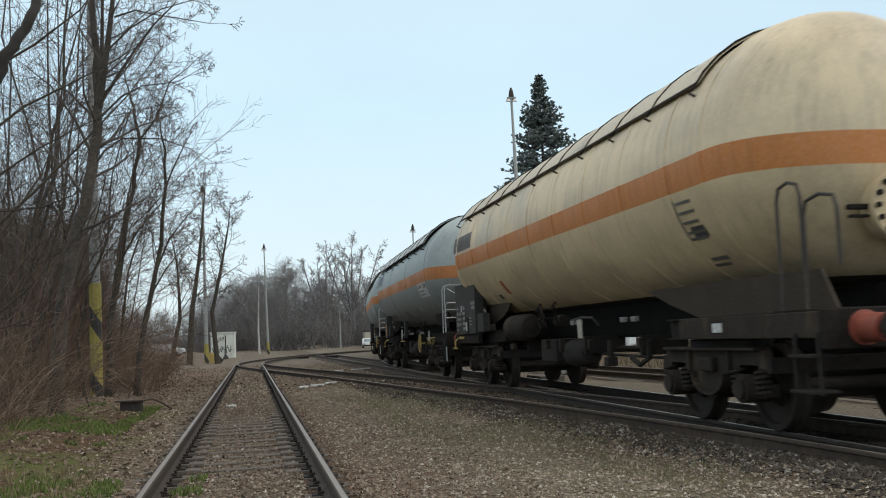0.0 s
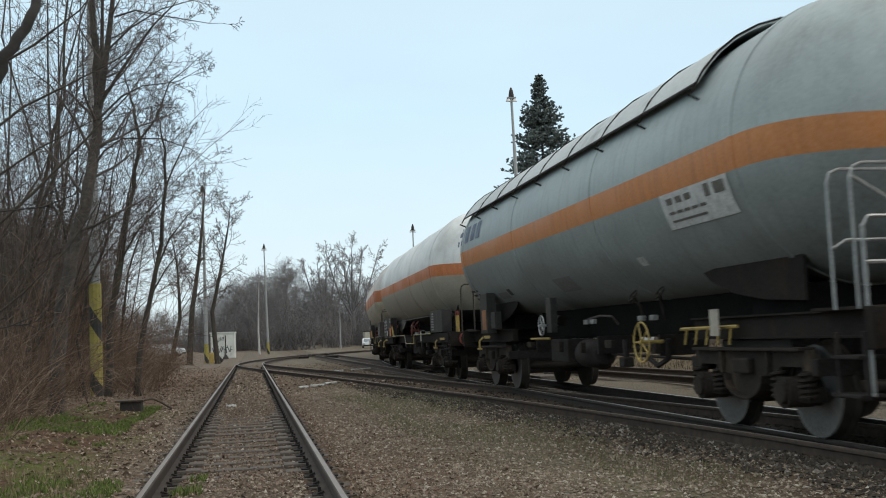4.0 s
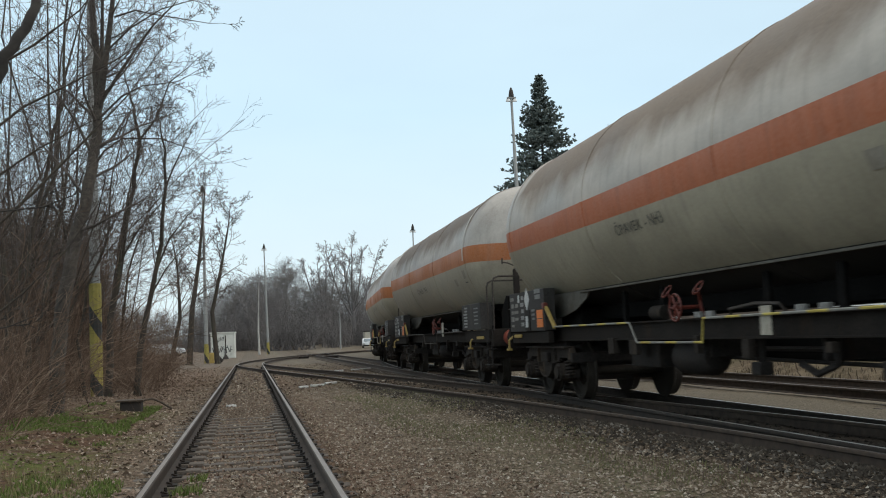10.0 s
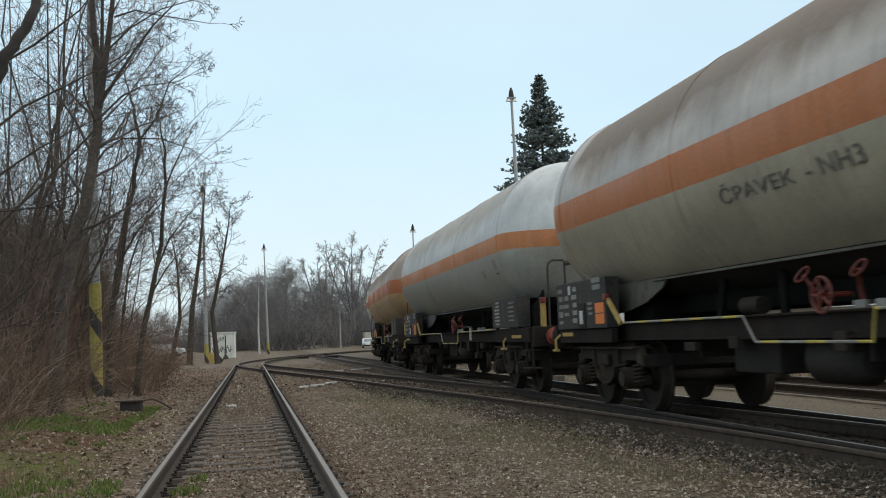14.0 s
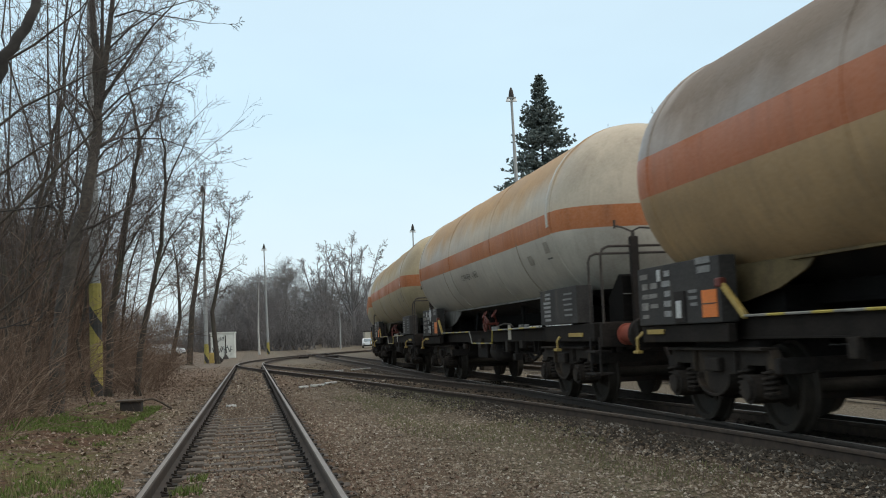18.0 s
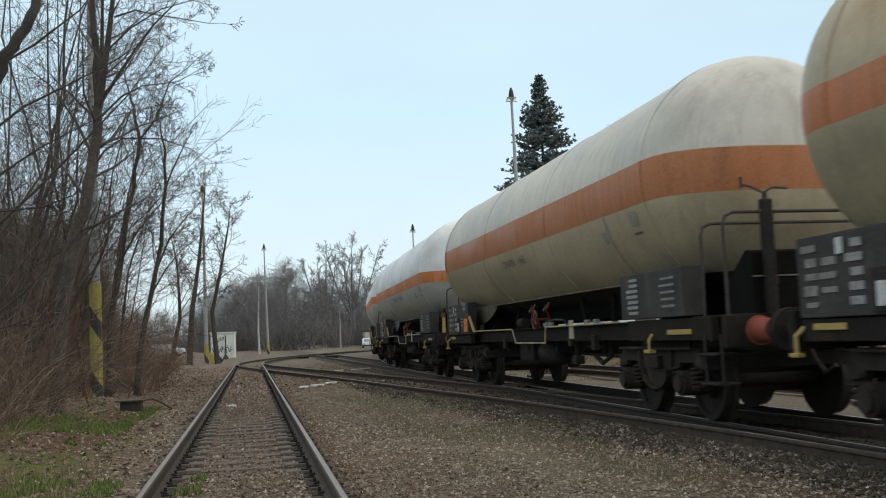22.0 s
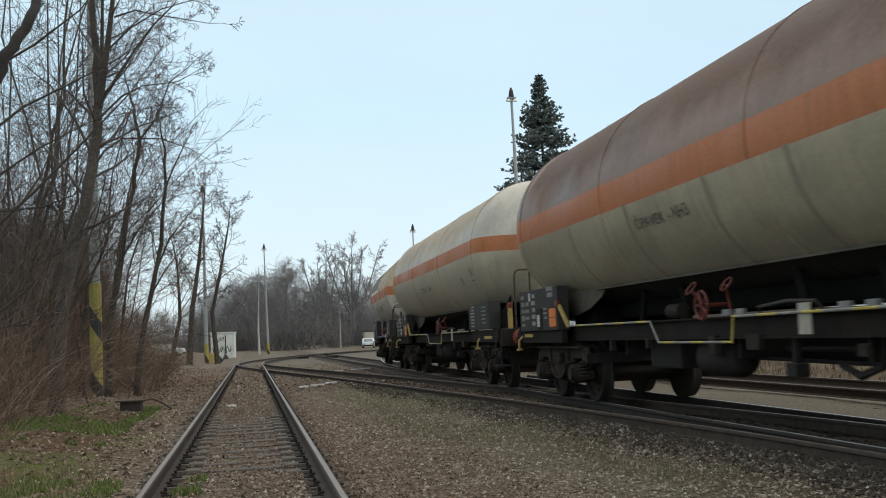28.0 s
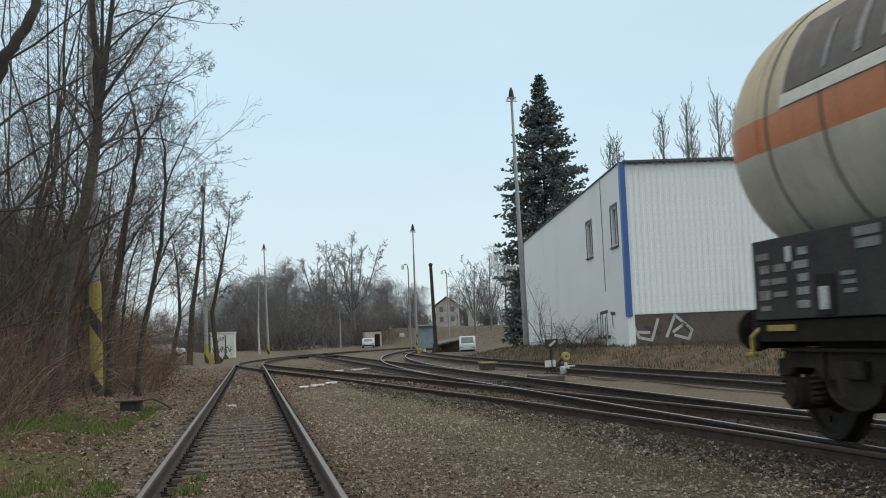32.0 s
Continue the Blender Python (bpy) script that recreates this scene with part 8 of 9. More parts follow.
# ---- signal cabinet with graffiti ----
M_CAB = rough_mat("cabinet_paint", (0.54, 0.54, 0.49), (0.68, 0.68, 0.62), 1.4, 0.7, 0, 0.1, 18, (0.36, 0.35, 0.3))
cab = thing("signal_cabinet", "off-white signal cabinet covered in graffiti", "cabinet", m=Matrix.Translation((-2.79, 106, ground_z(-2.79, 106))) @ Matrix.Rotation(radians(-4), 4, "Z"))
bm = bmesh.new()
soft_box(bm, (0, 0.9, 1.28), (2.4, 1.8, 2.6), 0.03)
part("body", bm, M_CAB, cab)
bm = bmesh.new()
soft_box(bm, (0, 0.9, 2.64), (2.56, 1.96, 0.12), 0.02)
part("roof", bm, M_CAB, cab)
for i in (-1, 1):
    bm = bmesh.new()
    soft_box(bm, (i * 0.56, -0.015, 1.22), (1.06, 0.04, 2.2), 0.008)
    dr = part("door", bm, M_CAB, cab)
    bm = bmesh.new()
    soft_box(bm, (i * 0.12, -0.05, 1.2), (0.04, 0.05, 0.2), 0.01)
    part("handle", bm, M_FRAME, dr)
bm = bmesh.new()
rng_g = random.Random(3)
for i in range(9):
    x0 = -0.95 + i * 0.22
    z0 = rng_g.uniform(0.45, 0.7)
    box(bm, (x0, -0.04, z0 + 0.3), (0.07, 0.004, rng_g.uniform(0.5, 0.8)), ry=rng_g.uniform(-0.5, 0.5))
    box(bm, (x0 + 0.08, -0.041, z0 + rng_g.uniform(0, 0.6)), (0.2, 0.004, 0.07), ry=rng_g.uniform(-0.6, 0.6))
for i in range(5):
    box(bm, (-0.5 + i * 0.15, -0.042, 1.9 + rng_g.uniform(-0.15, 0.15)), (0.06, 0.004, 0.45), ry=rng_g.uniform(-0.8, 0.8))
part("graffiti", bm, M_GRAF_K, cab)
# small stand before the cabinet, and the yellow marker at the mast's foot
st = thing("marker_stand", "short black marker stand on a foot", "marker", m=Matrix.Translation((-2.35, 100, ground_z(-2.35, 100))))
bm = bmesh.new()
rod(bm, (0, 0, 0), (0, 0, 2.3), 0.06, 8)
lathe(bm, [(0.0, 0.34), (0.1, 0.3), (0.45, 0.1), (0.5, 0.0001)], "Z", 10)
part("stand", bm, M_POLE_DARK, st)
yl = thing("yellow_lever", "yellow-painted point lever with a weight", "point lever", m=Matrix.Translation((-2.95, 80.6, ground_z(-2.95, 80.6))))
bm = bmesh.new()
soft_box(bm, (0, 0, 0.4), (0.4, 0.4, 0.85), 0.08)
part("body", bm, M_YELLOW, yl)
bm = bmesh.new()
pipe(bm, [(0.1, 0, 0.6), (0.5, 0, 0.5), (0.8, 0, 0.1)], 0.12)
part("arm", bm, M_POLE_DARK, yl)

# ---- point lever by the main track ----
sw = thing("point_lever", "black point lever with a signal plate and yellow weight", "point lever", m=Matrix.Translation((8.86, 29.3, ground_z(8.86, 29.3))))
bm = bmesh.new()
pipe(bm, [(0, 0, 0), (0, 0, 0.5), (0.02, 0, 0.86)], 0.045, 8)
soft_box(bm, (0, 0, 0.06), (0.42, 0.3, 0.12), 0.02)
for s in (-1, 1):
    rod(bm, (s * 0.2, 0, 0.05), (0, 0, 0.42), 0.035, 6)
part("post", bm, M_POLE_DARK, sw)
bm = bmesh.new()
soft_box(bm, (0.02, 0, 0.98), (0.36, 0.12, 0.26), 0.015)
pl = part("signal_plate", bm, M_POLE_DARK, sw, "black plate with a slanting white bar")
bm = bmesh.new()
box(bm, (0.04, -0.064, 0.985), (0.24, 0.008, 0.06), ry=-0.65)
part("bar", bm, M_WHITE, pl)
bm = bmesh.new()
soft_box(bm, (-0.12, -0.05, 0.38), (0.2, 0.04, 0.2), 0.008)
soft_box(bm, (0.06, -0.07, 0.39), (0.09, 0.04, 0.2), 0.008)
part("number_plate", bm, M_WHITE, sw, "two small white plates")
bm = bmesh.new()
pipe(bm, [(0.05, 0, 0.15), (0.25, 0, 0.42), (0.44, 0, 0.58)], 0.035)
arm = part("lever", bm, M_POLE_DARK, sw)
bm = bmesh.new()
lathe(bm, [(-0.07, 0.0001), (-0.07, 0.11), (-0.05, 0.13), (0.05, 0.13), (0.07, 0.11), (0.07, 0.0001)], "Y", 20, (0.44, -0.04, 0.58))
part("weight", bm, M_YELLOW, arm, "round yellow counterweight")
bm = bmesh.new()
lathe(bm, [(-0.082, 0.0001), (-0.082, 0.03), (-0.06, 0.03)], "Y", 10, (0.44, -0.04, 0.58))
part("pin", bm, M_POLE_DARK, arm)
wl_t = thing("white_lamp", "small white-painted ground lamp", "lamp", m=Matrix.Translation((9.55, 30.2, ground_z(9.55, 30.2))))
bm = bmesh.new()
soft_box(bm, (0, 0, 0.13), (0.26, 0.22, 0.26), 0.04)
soft_box(bm, (0.04, 0, 0.3), (0.1, 0.1, 0.14), 0.03)
soft_box(bm, (0.2, 0, 0.26), (0.28, 0.06, 0.05), 0.015)
part("body", bm, M_WHITE, wl_t)
pm = thing("point_machine", "rusty ochre point machine box between tracks", "point machine", m=Matrix.Translation((8.92, 38, ground_z(8.92, 38))))
bm = bmesh.new()
soft_box(bm, (0, 0, 0.12), (0.46, 0.8, 0.24), 0.03)
part("case", bm, M_WOOD, pm)
bm = bmesh.new()
soft_box(bm, (0.02, 0, 0.27), (0.56, 0.9, 0.06), 0.02)
part("lid", bm, rough_mat("ochre_lid", (0.22, 0.15, 0.05), (0.32, 0.22, 0.08), 4, 0.8, 0, 0.2, 20), pm)
for nm, x, y, ln, wd in (("cable_cover", 8.15, 27.6, 1.4, 0.7), ("cable_cover", 4.1, 85, 2.2, 1.2), ("cable_cover", 6.4, 83, 2.2, 1.2)):
    cc = thing("cable_cover", "low concrete cover slab beside the rails", "cover slab", "cover slabs", m=Matrix.Translation((x, y, ground_z(x, y))))
    bm = bmesh.new()
    soft_box(bm, (0, 0, 0.07), (wd, ln, 0.2), 0.02)
    part("slab", bm, M_SLEEPER if y < 50 else M_FRAME, cc)

M_MARKER = rough_mat("marker_white", (0.55, 0.55, 0.53), (0.78, 0.78, 0.75), 3, 0.7, 0, 0.1, 20, (0.3, 0.27, 0.23))
# ---- white fouling markers lying between the rails ----
for pts in (((1.28, 27.84), (1.52, 28.02)), ((1.60, 28.15), (1.98, 28.40)), ((2.03, 28.5), (2.36, 28.74)), ((3.6, 44.5), (4.0, 45.0)), ((4.4, 45.0), (5.4, 46.4)), ((7.3, 61), (8.1, 62.0))):
    (xa, ya), (xb, yb) = pts
    mk = thing("marker_post", "white-painted marker beam lying between tracks", "marker", "white markers", m=Matrix.Translation(((xa + xb) / 2, (ya + yb) / 2, ground_z((xa + xb) / 2, (ya + yb) / 2))))
    bm = bmesh.new()
    soft_box(bm, (0, 0, 0.04), (math.hypot(xb - xa, yb - ya), 0.075, 0.06), 0.018, math.atan2(yb - ya, xb - xa))
    part("beam", bm, M_MARKER, mk)
pc = thing("paper_scrap", "crumpled white scrap of paper on the sleepers", "litter", m=Matrix.Translation((-0.42, 21.6, -0.15)))
bm = bmesh.new()
soft_box(bm, (0, 0, 0.02), (0.18, 0.16, 0.05), 0.02, 0.4)
part("scrap", bm, M_WHITE, pc)

# ---- concrete pit at the verge with a tilted slab ----
pit = thing("concrete_pit", "small concrete cable pit with a cracked cover", "cable pit", m=Matrix.Translation((-2.45, 22.0, ground_z(-2.45, 22))))
bm = bmesh.new()
soft_box(bm, (0, 0, 0.06), (0.42, 0.42, 0.26), 0.02)
part("shaft", bm, M_POLE_DARK, pit)
bm = bmesh.new()
soft_box(bm, (-0.02, 0, 0.21), (0.56, 0.52, 0.035), 0.01)
part("cover", bm, M_WOOD, pit)
bm = bmesh.new()
pipe(bm, [(0.24, -0.1, 0.2), (0.42, -0.05, 0.23), (0.6, 0.0, 0.14), (0.8, 0.05, 0.0)], 0.022)
part("bent_bar", bm, M_WOOD, pit)

# ---- vehicles far off ----
def vehicle(name, label, cat, x, y, rz, paint, L, Wd, H, hood, z=None):
    t = thing(name, label, cat, m=Matrix.Translation((x, y, ground_z(x, y) if z is None else z)) @ Matrix.Rotation(rz, 4, "Z"))
    bm = bmesh.new()
    out = [(-L / 2, 0.3), (-L / 2, hood * 0.62), (-L / 2 + 0.12, hood), (-L / 2 + (0.9 if H < 1.7 else 0.35), hood * 1.06), (-L / 2 + (1.7 if H < 1.7 else 0.95), H * 0.97), (-L / 2 + (2.4 if H < 1.7 else 1.5), H), (L / 2 - 0.7, H), (L / 2 - 0.15, hood * 1.1), (L / 2, hood * 0.7), (L / 2, 0.3)]
    plate(bm, [(-Wd / 2, a, b) for a, b in out], (1, 0, 0), Wd)
    bmesh.ops.bevel(bm, geom=list(bm.edges), offset=0.06, segments=2, affect="EDGES")
    part("body", bm, paint, t, "", True)
    bm = bmesh.new()
    ya, yb = out[3], out[4]
    plate(bm, [(-Wd * 0.40, ya[0] + 0.1, ya[1] + 0.07), (Wd * 0.40, ya[0] + 0.1, ya[1] + 0.07), (Wd * 0.36, yb[0] - 0.05, yb[1] - 0.08), (-Wd * 0.36, yb[0] - 0.05, yb[1] - 0.08)], (0, -1, 0.4), 0.09)
    part("windscreen", bm, M_GLASS, t)
    for s in (-1, 1):
        bm = bmesh.new()
        soft_box(bm, (s * Wd * 0.36, -L / 2 - 0.01, hood * 0.72), (0.3, 0.08, 0.14), 0.03)
        part("headlight", bm, M_GALV, t)
        for yy in (-L * 0.31, L * 0.31):
            bm = bmesh.new()
            lathe(bm, [(-0.1, 0.12), (-0.1, 0.3), (0.1, 0.3), (0.1, 0.12)], "X", 16, (s * (Wd / 2 - 0.08), yy, 0.3))
            part("wheel", bm, M_BLACK, t, "", True)
    bm = bmesh.new()
    soft_box(bm, (0, -L / 2 - 0.02, hood * 0.42), (Wd * 0.9, 0.1, 0.2), 0.03)
    part("bumper", bm, M_FRAME, t)
    return t


M_CARWHITE = rough_mat("car_white", (0.55, 0.57, 0.58), (0.64, 0.66, 0.66), 1, 0.3, 0, 0.0, 10)
M_VANGREEN = rough_mat("van_pale_green", (0.52, 0.60, 0.57), (0.60, 0.67, 0.64), 1, 0.35, 0, 0.0, 10)
vehicle("car", "white car parked before a small hut", "car", 17.1, 149, radians(-6), M_CARWHITE, 4.0, 1.7, 1.42, 0.85)
vehicle("minibus", "white and pale green minibus parked by the track", "minibus", 21.55, 100.0, radians(-13), M_VANGREEN, 4.4, 1.58, 1.86, 1.05)
vehicle("car", "pale car parked behind the thicket", "car", -9.6, 121, radians(80), M_CARWHITE, 4.2, 1.75, 1.45, 0.9)
M_HUT = rough_mat("hut_beige", (0.42, 0.38, 0.31), (0.52, 0.48, 0.40), 1.2, 0.85, 0, 0.1, 12)
hut = thing("hut", "small beige flat-roofed hut by the yard", "hut", m=Matrix.Translation((18.3, 153.5, ground_z(18.3, 153.5))))
bm = bmesh.new()
soft_box(bm, (0, 0, 1.15), (2.5, 2.2, 2.4), 0.03)
part("wall", bm, M_HUT, hut)
bm = bmesh.new()
soft_box(bm, (0, 0, 2.40), (2.75, 2.45, 0.12), 0.02)
part("roof", bm, M_FRAME, hut)
bm = bmesh.new()
soft_box(bm, (0.6, -1.11, 1.0), (0.8, 0.05, 1.9), 0.01)
part("door", bm, M_FRAME, hut)

# ---- house on the raised ground ----
M_HWALL = rough_mat("house_plaster", (0.24, 0.19, 0.165), (0.56, 0.51, 0.47), 0.9, 0.9, 0, 0.1, 3, (0.20, 0.13, 0.11))
M_TILE = rough_mat("house_tiles", (0.10, 0.075, 0.068), (0.16, 0.12, 0.11), 0.8, 0.9, 0, 0.2, 6)
hz = ground_z(44.5, 232)
house = thing("house", "distant plastered house with a dark gabled roof", "house", m=Matrix.Translation((45.35, 232, hz + 0.9)) @ Matrix.Rotation(radians(-14), 4, "Z"))
bm = bmesh.new()
plate(bm, [(-2.6, 0, -2.4), (2.6, 0, -2.4), (2.6, 0, 4.2), (0, 0, 6.0), (-2.6, 0, 4.2)], (0, 1, 0), 9)
part("wall", bm, M_HWALL, house)
for s in (-1, 1):
    bm = bmesh.new()
    plate(bm, [(0, -0.4, 6.15), (s * 3.2, -0.4, 3.9), (s * 3.2, 9.4, 3.9), (0, 9.4, 6.15)], (s * 0.6, 0, 0.8), 0.2)
    part("roof_slope", bm, M_TILE, house)
for x in (-1.3, 1.3):
    for z in (1.0, 3.3):
        bm = bmesh.new()
        soft_box(bm, (x, -0.02, z), (0.9, 0.08, 1.2), 0.01)
        part("window", bm, M_GLASS, house)
bm = bmesh.new()
soft_box(bm, (0.9, 3, 6.2), (0.6, 0.6, 1.4), 0.02)
part("chimney", bm, M_HWALL, house)
# concrete pillar and painted wall near the house
pil = thing("concrete_pillar", "plain grey concrete pillar on waste ground", "pillar", m=Matrix.Translation((33.0, 150, ground_z(33, 150) - 0.2)))
bm = bmesh.new()
soft_box(bm, (0, 0, 1.6), (0.8, 0.7, 3.6), 0.03)
part("shaft", bm, rough_mat("pillar_concrete", (0.34, 0.32, 0.29), (0.46, 0.44, 0.40), 1.5, 0.9, 0, 0.2, 12), pil)
shed = thing("painted_shed", "low blue-grey shed with graffiti", "shed", m=Matrix.Translation((20.6, 118, ground_z(20.6, 118))) @ Matrix.Rotation(radians(-9), 4, "Z"))
bm = bmesh.new()
soft_box(bm, (0, 1.5, 1.3), (2.0, 3.0, 2.7), 0.03)
part("wall", bm, rough_mat("shed_blue", (0.13, 0.19, 0.21), (0.26, 0.33, 0.34), 1.2, 0.8, 0, 0.1, 8, (0.4, 0.42, 0.4)), shed)
bm = bmesh.new()
plate(bm, [(-1.15, -0.3, 2.62), (1.15, -0.3, 2.62), (1.15, 3.3, 2.8), (-1.15, 3.3, 2.8)], (0, 0, 1), 0.1)
part("roof", bm, M_ROOFDARK, shed)

# open shelter with a dark slanting roof beside the minibus
lean = thing("open_shelter", "low open shelter with a dark slanting roof", "shelter", m=Matrix.Translation((20.9, 106, ground_z(20.9, 106))))
bm = bmesh.new()
plate(bm, [(-1.7, -1.2, 0.95), (1.7, -1.2, 1.55), (1.7, 1.8, 1.75), (-1.7, 1.8, 1.15)], (0, 0, 1), 0.14)
part("roof", bm, M_ROOFDARK, lean)
bm = bmesh.new()
plate(bm, [(-1.55, 1.6, -0.2), (1.55, 1.6, -0.2), (1.55, 1.6, 1.70), (-1.55, 1.6, 1.10)], (0, 1, 0), 0.08)
part("back_wall", bm, M_WOOD, lean)
for px0, zt in ((-1.5, 0.98), (1.5, 1.5)):
    bm = bmesh.new()
    soft_box(bm, (px0, -1.0, zt / 2 - 0.1), (0.12, 0.12, zt + 0.2), 0.01)
    part("post", bm, M_POLE_DARK, lean)
# striped stake with a ground lever, and a small white board on a post
stk = thing("warning_stake", "yellow and black striped stake beside the turnout", "marker", m=Matrix.Translation((14.0, 86, ground_z(14.0, 86))))
bm = bmesh.new()
pipe(bm, [(0, 0, -0.1), (0.08, 0, 1.0), (0.16, 0, 1.9)], 0.07, 8)
part("stake", bm, stripe_material("stake_stripes", 0.8), stk, "", True)
bm = bmesh.new()
soft_box(bm, (0.3, 0, 0.2), (0.5, 0.4, 0.45), 0.06)
part("lever_box", bm, M_YELLOW, stk)
bm = bmesh.new()
soft_box(bm, (0.72, 0, 0.18), (0.22, 0.2, 0.4), 0.05)
part("lamp", bm, M_WHITE, stk)
brd = thing("white_board", "small white board on a thin post", "sign", m=Matrix.Translation((18.0, 121, ground_z(18.0, 121))))
bm = bmesh.new()
rod(bm, (0, 0, -0.1), (0, 0, 1.5), 0.03, 6)
part("post", bm, M_MAST, brd)
bm = bmesh.new()
soft_box(bm, (0, -0.05, 1.75), (0.62, 0.04, 0.5), 0.01)
part("plate", bm, M_WHITE, brd)

# ---- gravel, leaves and grass ----
def island_material(name, stops, rough=0.9):
    m, n, l, b = mat_base(name, rough)
    b.inputs["Specular IOR Level"].default_value = 0.08
    g = n.new("ShaderNodeNewGeometry")
    c = ramp(n, l, g.outputs["Random Per Island"], stops)
    f = noise_node(n, l, coords(n), 40.0, 3.0)
    l.new(mixc(n, l, 0.35, c, ramp(n, l, f, [(0.3, [stops[0][1][k] for k in range(3)]), (0.7, [stops[-2][1][k] * 0.9 for k in range(3)])])), b.inputs["Base Color"])
    return m


M_STONES = island_material("gravel_stones", [(0.0, (0.066, 0.048, 0.034)), (0.35, (0.168, 0.125, 0.088)), (0.65, (0.25, 0.20, 0.148)), (0.87, (0.34, 0.29, 0.23)), (0.96, (0.44, 0.395, 0.33)), (1.0, (0.56, 0.52, 0.455))])
M_BALLAST = island_material("dark_ballast", [(0.0, (0.016, 0.013, 0.0105)), (0.5, (0.042, 0.034, 0.026)), (0.8, (0.085, 0.071, 0.056)), (0.93, (0.17, 0.152, 0.13)), (1.0, (0.34, 0.32, 0.29))])
M_OILY = island_material("oily_ballast", [(0.0, (0.012, 0.0105, 0.009)), (0.5, (0.028, 0.025, 0.021)), (0.88, (0.06, 0.054, 0.046)), (1.0, (0.13, 0.12, 0.105))])
M_LEAVES = island_material("dead_leaves", [(0.0, (0.078, 0.055, 0.041)), (0.4, (0.165, 0.118, 0.086)), (0.75, (0.25, 0.19, 0.145)), (0.95, (0.36, 0.295, 0.235)), (1.0, (0.40, 0.33, 0.26))])
M_RED_LEAVES = island_material("red_leaves", [(0.0, (0.07, 0.042, 0.03)), (0.4, (0.15, 0.095, 0.068)), (0.75, (0.235, 0.165, 0.125)), (0.95, (0.32, 0.25, 0.20)), (1.0, (0.40, 0.33, 0.27))])
M_GRASS = island_material("grass_blades", [(0.0, (0.06, 0.085, 0.02)), (0.5, (0.12, 0.195, 0.042)), (0.78, (0.17, 0.25, 0.065)), (0.85, (0.18, 0.18, 0.085)), (1.0, (0.22, 0.17, 0.10))])
M_DRYGRASS = island_material("dry_grass", [(0.0, (0.065, 0.049, 0.036)), (0.5, (0.105, 0.082, 0.061)), (0.85, (0.15, 0.122, 0.092)), (1.0, (0.085, 0.082, 0.048))])


def scatter_stones(name, label, spots, s0, s1, material, seed):
    rng = random.Random(seed)
    v, f = [], []
    for x, y, z in spots:
        s = s0 + (s1 - s0) * rng.random() ** 3
        n0 = len(v)
        rz = rng.uniform(0, 3.14)
        ca, sa = math.cos(rz), math.sin(rz)
        a, b, c = s * rng.uniform(0.7, 1.4), s * rng.uniform(0.5, 1.0), s * rng.uniform(0.35, 0.8)
        for px, py, pz in ((a, 0, 0), (0, b, 0), (-a, 0, 0), (0, -b, 0), (a * 0.3, b * 0.2, c), (-a * 0.2, -b * 0.3, -c)):
            v.append((x + px * ca - py * sa, y + px * sa + py * ca, z + pz + rng.uniform(-0.2, 0.2) * s))
        for q in ((0, 1, 4), (1, 2, 4), (2, 3, 4), (3, 0, 4), (1, 0, 5), (2, 1, 5), (3, 2, 5), (0, 3, 5)):
            f.append(tuple(n0 + i for i in q))
    me = bpy.data.meshes.new(name)
    me.from_pydata(v, [], f)
    me.materials.append(material)
    return tagged(new(name, me), label, "ground cover", kind="stuff")


def scatter_blades(name, label, spots, h0, h1, w, material, seed, flat=False):
    rng = random.Random(seed)
    v, f = [], []
    for x, y, z in spots:
        n0 = len(v)
        a = rng.uniform(0, math.tau)
        c, s = math.cos(a), math.sin(a)
        if flat:
            L = rng.uniform(h0, h1)
            t1, t2 = rng.uniform(-0.3, 0.5) * L, rng.uniform(-0.3, 0.5) * L
            v += [(x - c * L / 2, y - s * L / 2, z + 0.012), (x - s * L * 0.3, y + c * L * 0.3, z + 0.015 + max(0, t1)), (x + c * L / 2, y + s * L / 2, z + 0.012), (x + s * L * 0.3, y - c * L * 0.3, z + 0.015 + max(0, t2))]
            f.append((n0, n0 + 1, n0 + 2, n0 + 3))
        else:
            h = rng.uniform(h0, h1)
            bx, by = rng.gauss(0, 0.35) * h, rng.gauss(0, 0.35) * h
            v += [(x - c * w, y - s * w, z - 0.01), (x + c * w, y + s * w, z - 0.01), (x + bx * 0.4 + c * w * 0.6, y + by * 0.4 + s * w * 0.6, z + h * 0.6), (x + bx * 0.4 - c * w * 0.6, y + by * 0.4 - s * w * 0.6, z + h * 0.6), (x + bx, y + by, z + h)]
            f += [(n0, n0 + 1, n0 + 2, n0 + 3), (n0 + 3, n0 + 2, n0 + 4)]
    me = bpy.data.meshes.new(name)
    me.from_pydata(v, [], f)
    me.materials.append(material)
    return tagged(new(name, me), label, "ground cover", kind="stuff")


rg = random.Random(900)


def spots(n, x0, x1, y0, y1, keep=None, power=1.0):
    out = []
    while len(out) < n:
        x, y = rg.uniform(x0, x1), y0 + (y1 - y0) * rg.random() ** power
        if keep is None or keep(x, y):
            out.append((x, y, ground_z(x, y) + 0.004))
    return out


def clear_of_branch(x, y):
    return x < branch_fn(y).x - 0.95 - 0.9 * rg.random()


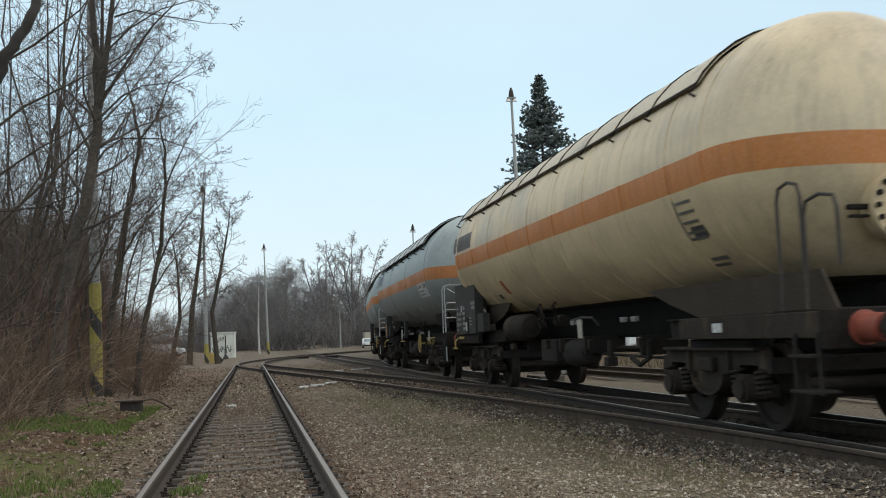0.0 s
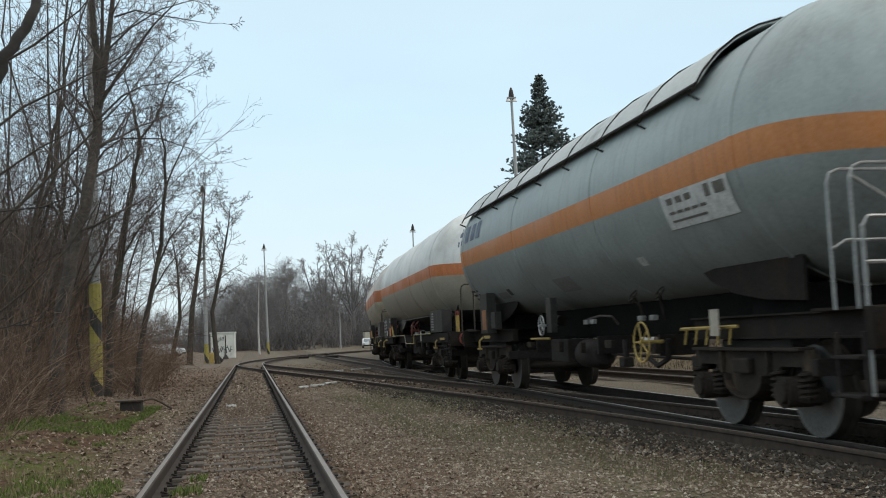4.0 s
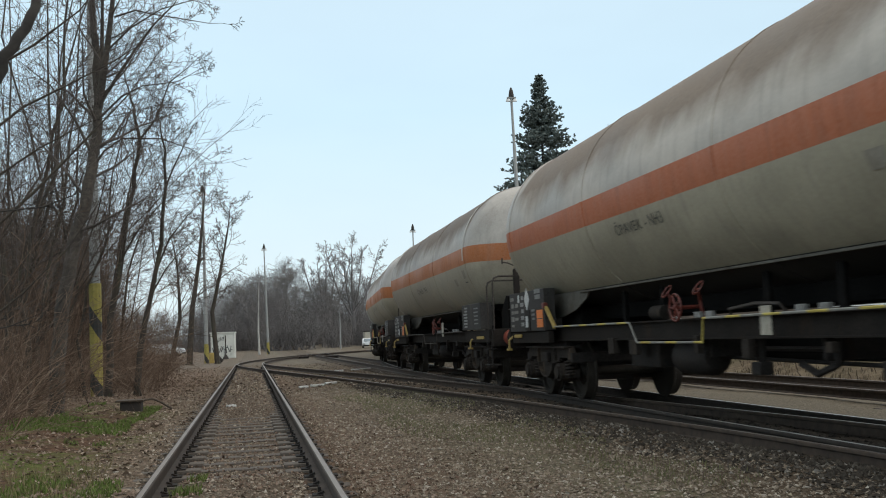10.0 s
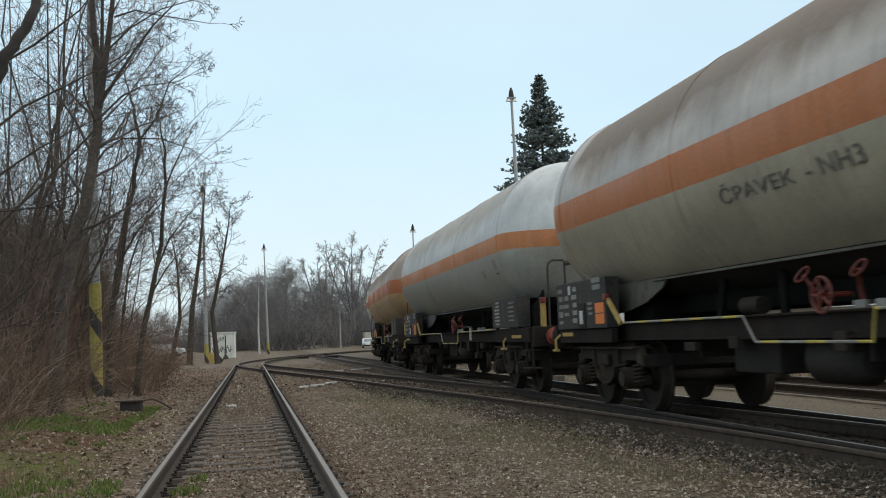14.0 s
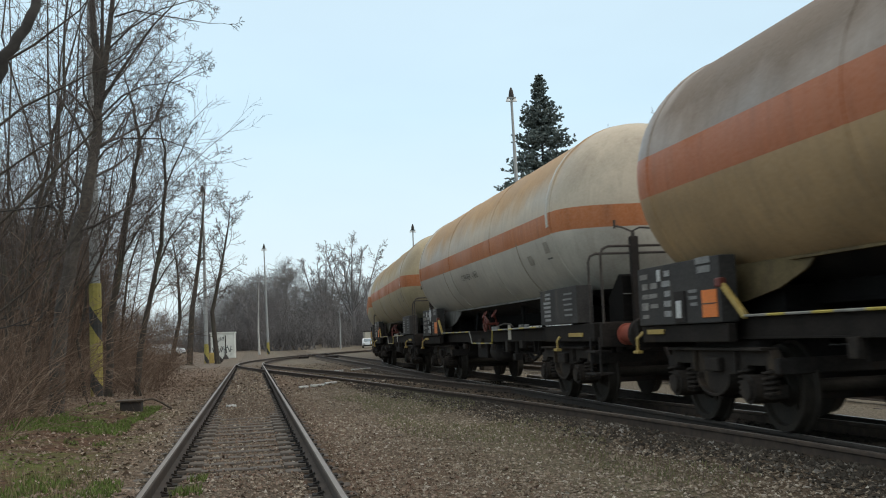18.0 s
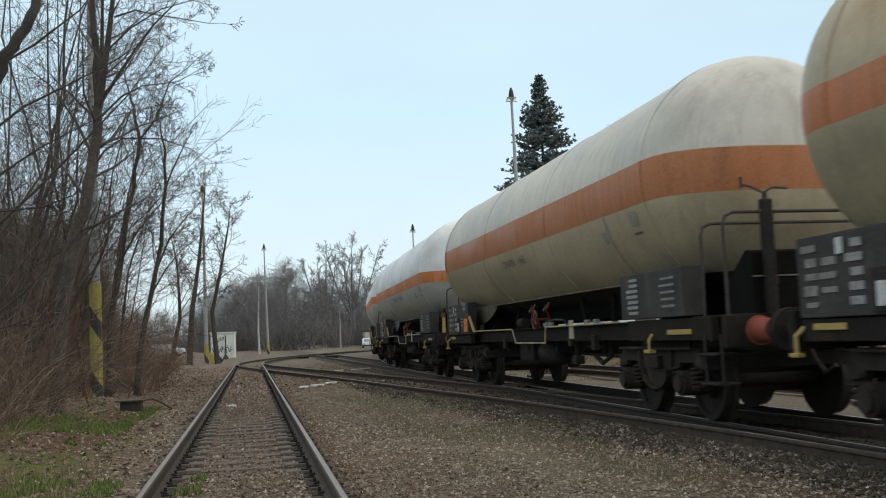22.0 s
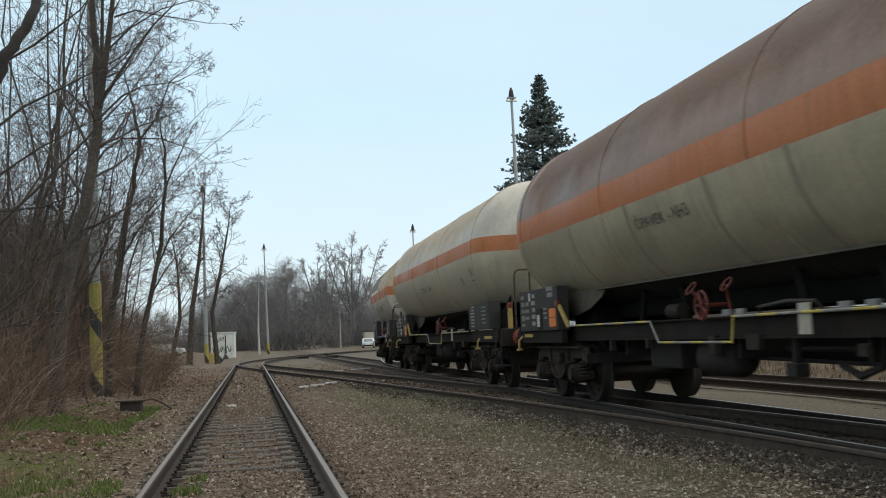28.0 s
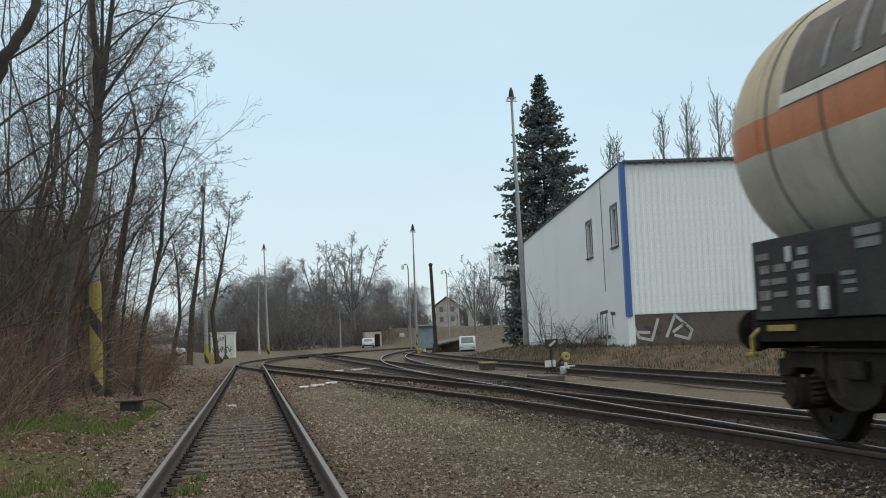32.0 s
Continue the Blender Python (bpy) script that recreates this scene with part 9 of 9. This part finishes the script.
scatter_stones("gravel", "brown and grey gravel between the tracks", spots(34000, 0.85, 5.2, 6.0, 27, clear_of_branch, 1.4), 0.007, 0.030, M_STONES, 1)
scatter_stones("gravel", "gravel lying between the siding's rails", spots(6500, -0.68, 0.46, 8.0, 32, None, 1.4), 0.008, 0.032, M_STONES, 2)
scatter_stones("gravel", "gravel at the shoulder of the siding", spots(2500, -1.9, -0.86, 9.0, 32, None, 1.3), 0.01, 0.035, M_STONES, 3)
scatter_stones("ballast", "grey-brown stone ballast beside the turnout", spots(9000, 2.6, 5.3, 5.5, 30, lambda x, y: branch_fn(y).x - 1.0 - 0.9 * rg.random() < x < branch_fn(y).x - 0.83, 1.3), 0.016, 0.052, M_BALLAST, 4)
scatter_stones("ballast", "dark oily stone ballast between the rails", spots(5500, 3.0, 8.0, 6, 34, lambda x, y: x > branch_fn(y).x - 0.67 and min(abs(x - branch_fn(y).x - 0.75), abs(x - TRAIN_X - 0.75), abs(x - TRAIN_X + 0.75)) > 0.08, 1.3), 0.015, 0.05, M_OILY, 5)
scatter_blades("fallen_leaves", "brown dead leaves on the verge", spots(13000, -6.5, -0.9, 9, 45, None, 1.3), 0.035, 0.09, 0.0, M_LEAVES, 6, True)
scatter_blades("fallen_leaves", "reddish dead leaves blown between the tracks", spots(8000, -0.7, 3.4, 7, 26, lambda x, y: x + 2.2 * rg.random() < 2.9 - 0.1 * max(0.0, y - 10), 1.4), 0.016, 0.05, 0.0, M_RED_LEAVES, 7, True)


scatter_blades("stone_chips", "pale flat chips strewn over the gravel", spots(1700, 1.2, 4.6, 7, 27, clear_of_branch, 1.3), 0.016, 0.042, 0.0, island_material("pale_chips", [(0.0, (0.22, 0.18, 0.12)), (0.6, (0.38, 0.34, 0.26)), (1.0, (0.62, 0.59, 0.52))]), 14, True)


scatter_stones("gravel", "stones strewn towards the crossing", spots(7000, -1.0, 9.5, 27, 62, None, 1.3), 0.015, 0.06, M_STONES, 15)
scatter_blades("fallen_leaves", "dead leaves lying towards the crossing", spots(5000, -4.5, 4.5, 26, 62, None, 1.3), 0.05, 0.12, 0.0, M_LEAVES, 16, True)


def turf(x, y):
    n = noise.noise(Vector((x * 0.9, y * 0.55, 11.0))) + 0.5 * noise.noise(Vector((x * 2.6, y * 1.6, 4.0)))
    return (y < 12.5 and x < -1.2 and n > 0.0) or (14.6 < y < 19.5 and x < -1.95 and n > 0.02) or (19.5 < y < 24 and -3.6 < x < -1.9 and n > 0.1)


scatter_blades("grass", "short green grass on the verge", spots(20000, -4.6, -1.1, 8.6, 24, turf), 0.02, 0.075, 0.006, M_GRASS, 8)
scatter_blades("grass", "green tufts by the rail", spots(320, -0.72, -0.45, 8.9, 10.6, lambda x, y: noise.noise(Vector((x * 2, y * 2, 5))) > 0.0), 0.03, 0.09, 0.005, M_GRASS, 9)
scatter_blades("dry_grass", "dry straw-coloured grass at the verge", spots(900, -3.4, -1.5, 8.6, 11.8), 0.06, 0.2, 0.004, island_material("straw", [(0.0, (0.13, 0.10, 0.055)), (0.6, (0.24, 0.195, 0.11)), (1.0, (0.34, 0.29, 0.18))]), 10)
scatter_blades("dry_grass", "dry brown grass on the bank", spots(16000, 12.3, 22, 17, 62, lambda x, y: noise.noise(Vector((x * 0.5, y * 0.3, 2))) > -0.3), 0.05, 0.18, 0.012, M_DRYGRASS, 12)
scatter_blades("weeds", "thin greenish weeds between the tracks", spots(5500, 1.7, 4.2, 7.5, 24, lambda x, y: noise.noise(Vector((x * 0.6, y * 0.35, 21))) + 0.5 * smooth_step(1.6, 0.4, abs(x - 2.9)) > 0.34), 0.02, 0.05, 0.006, island_material("weeds_green", [(0.0, (0.13, 0.13, 0.065)), (1.0, (0.25, 0.235, 0.14))]), 13)


# ---- what moves ----
def wagon_pose(c, piv, t):
    s = c - run(t)
    a, b = train_point(s - piv), train_point(s + piv)
    d = b - a
    return Matrix.Translation((a + b) / 2) @ Matrix.Rotation(math.atan2(-d.x, d.y), 4, "Z")


def motions():
    for ob, sets, c, piv in TRAIN:
        rows = [(i * 0.5, wagon_pose(c, piv, i * 0.5)) for i in range(65)]
        walk(ob, rows)
        # the wheels turn while the wagon is near enough to be seen
        times = [i * 0.0667 for i in range(481) if -6 < c - run(i * 0.0667) < 60]
        for w, a in sets:
            base = Vector((0, a, WHEEL_R))
            wrows = [(t, Matrix.Translation(base) @ Matrix.Rotation(run(t) / WHEEL_R, 4, "X")) for t in times]
            if not times or times[0] > 0.05:
                t0 = run(times[0]) / WHEEL_R if times else 0.0
                wrows = [(0.0, Matrix.Translation(base) @ Matrix.Rotation(t0, 4, "X"))] + wrows
            if wrows[-1][0] < 31.95:
                wrows.append((32.0, wrows[-1][1]))
            walk(w, wrows)


motions()
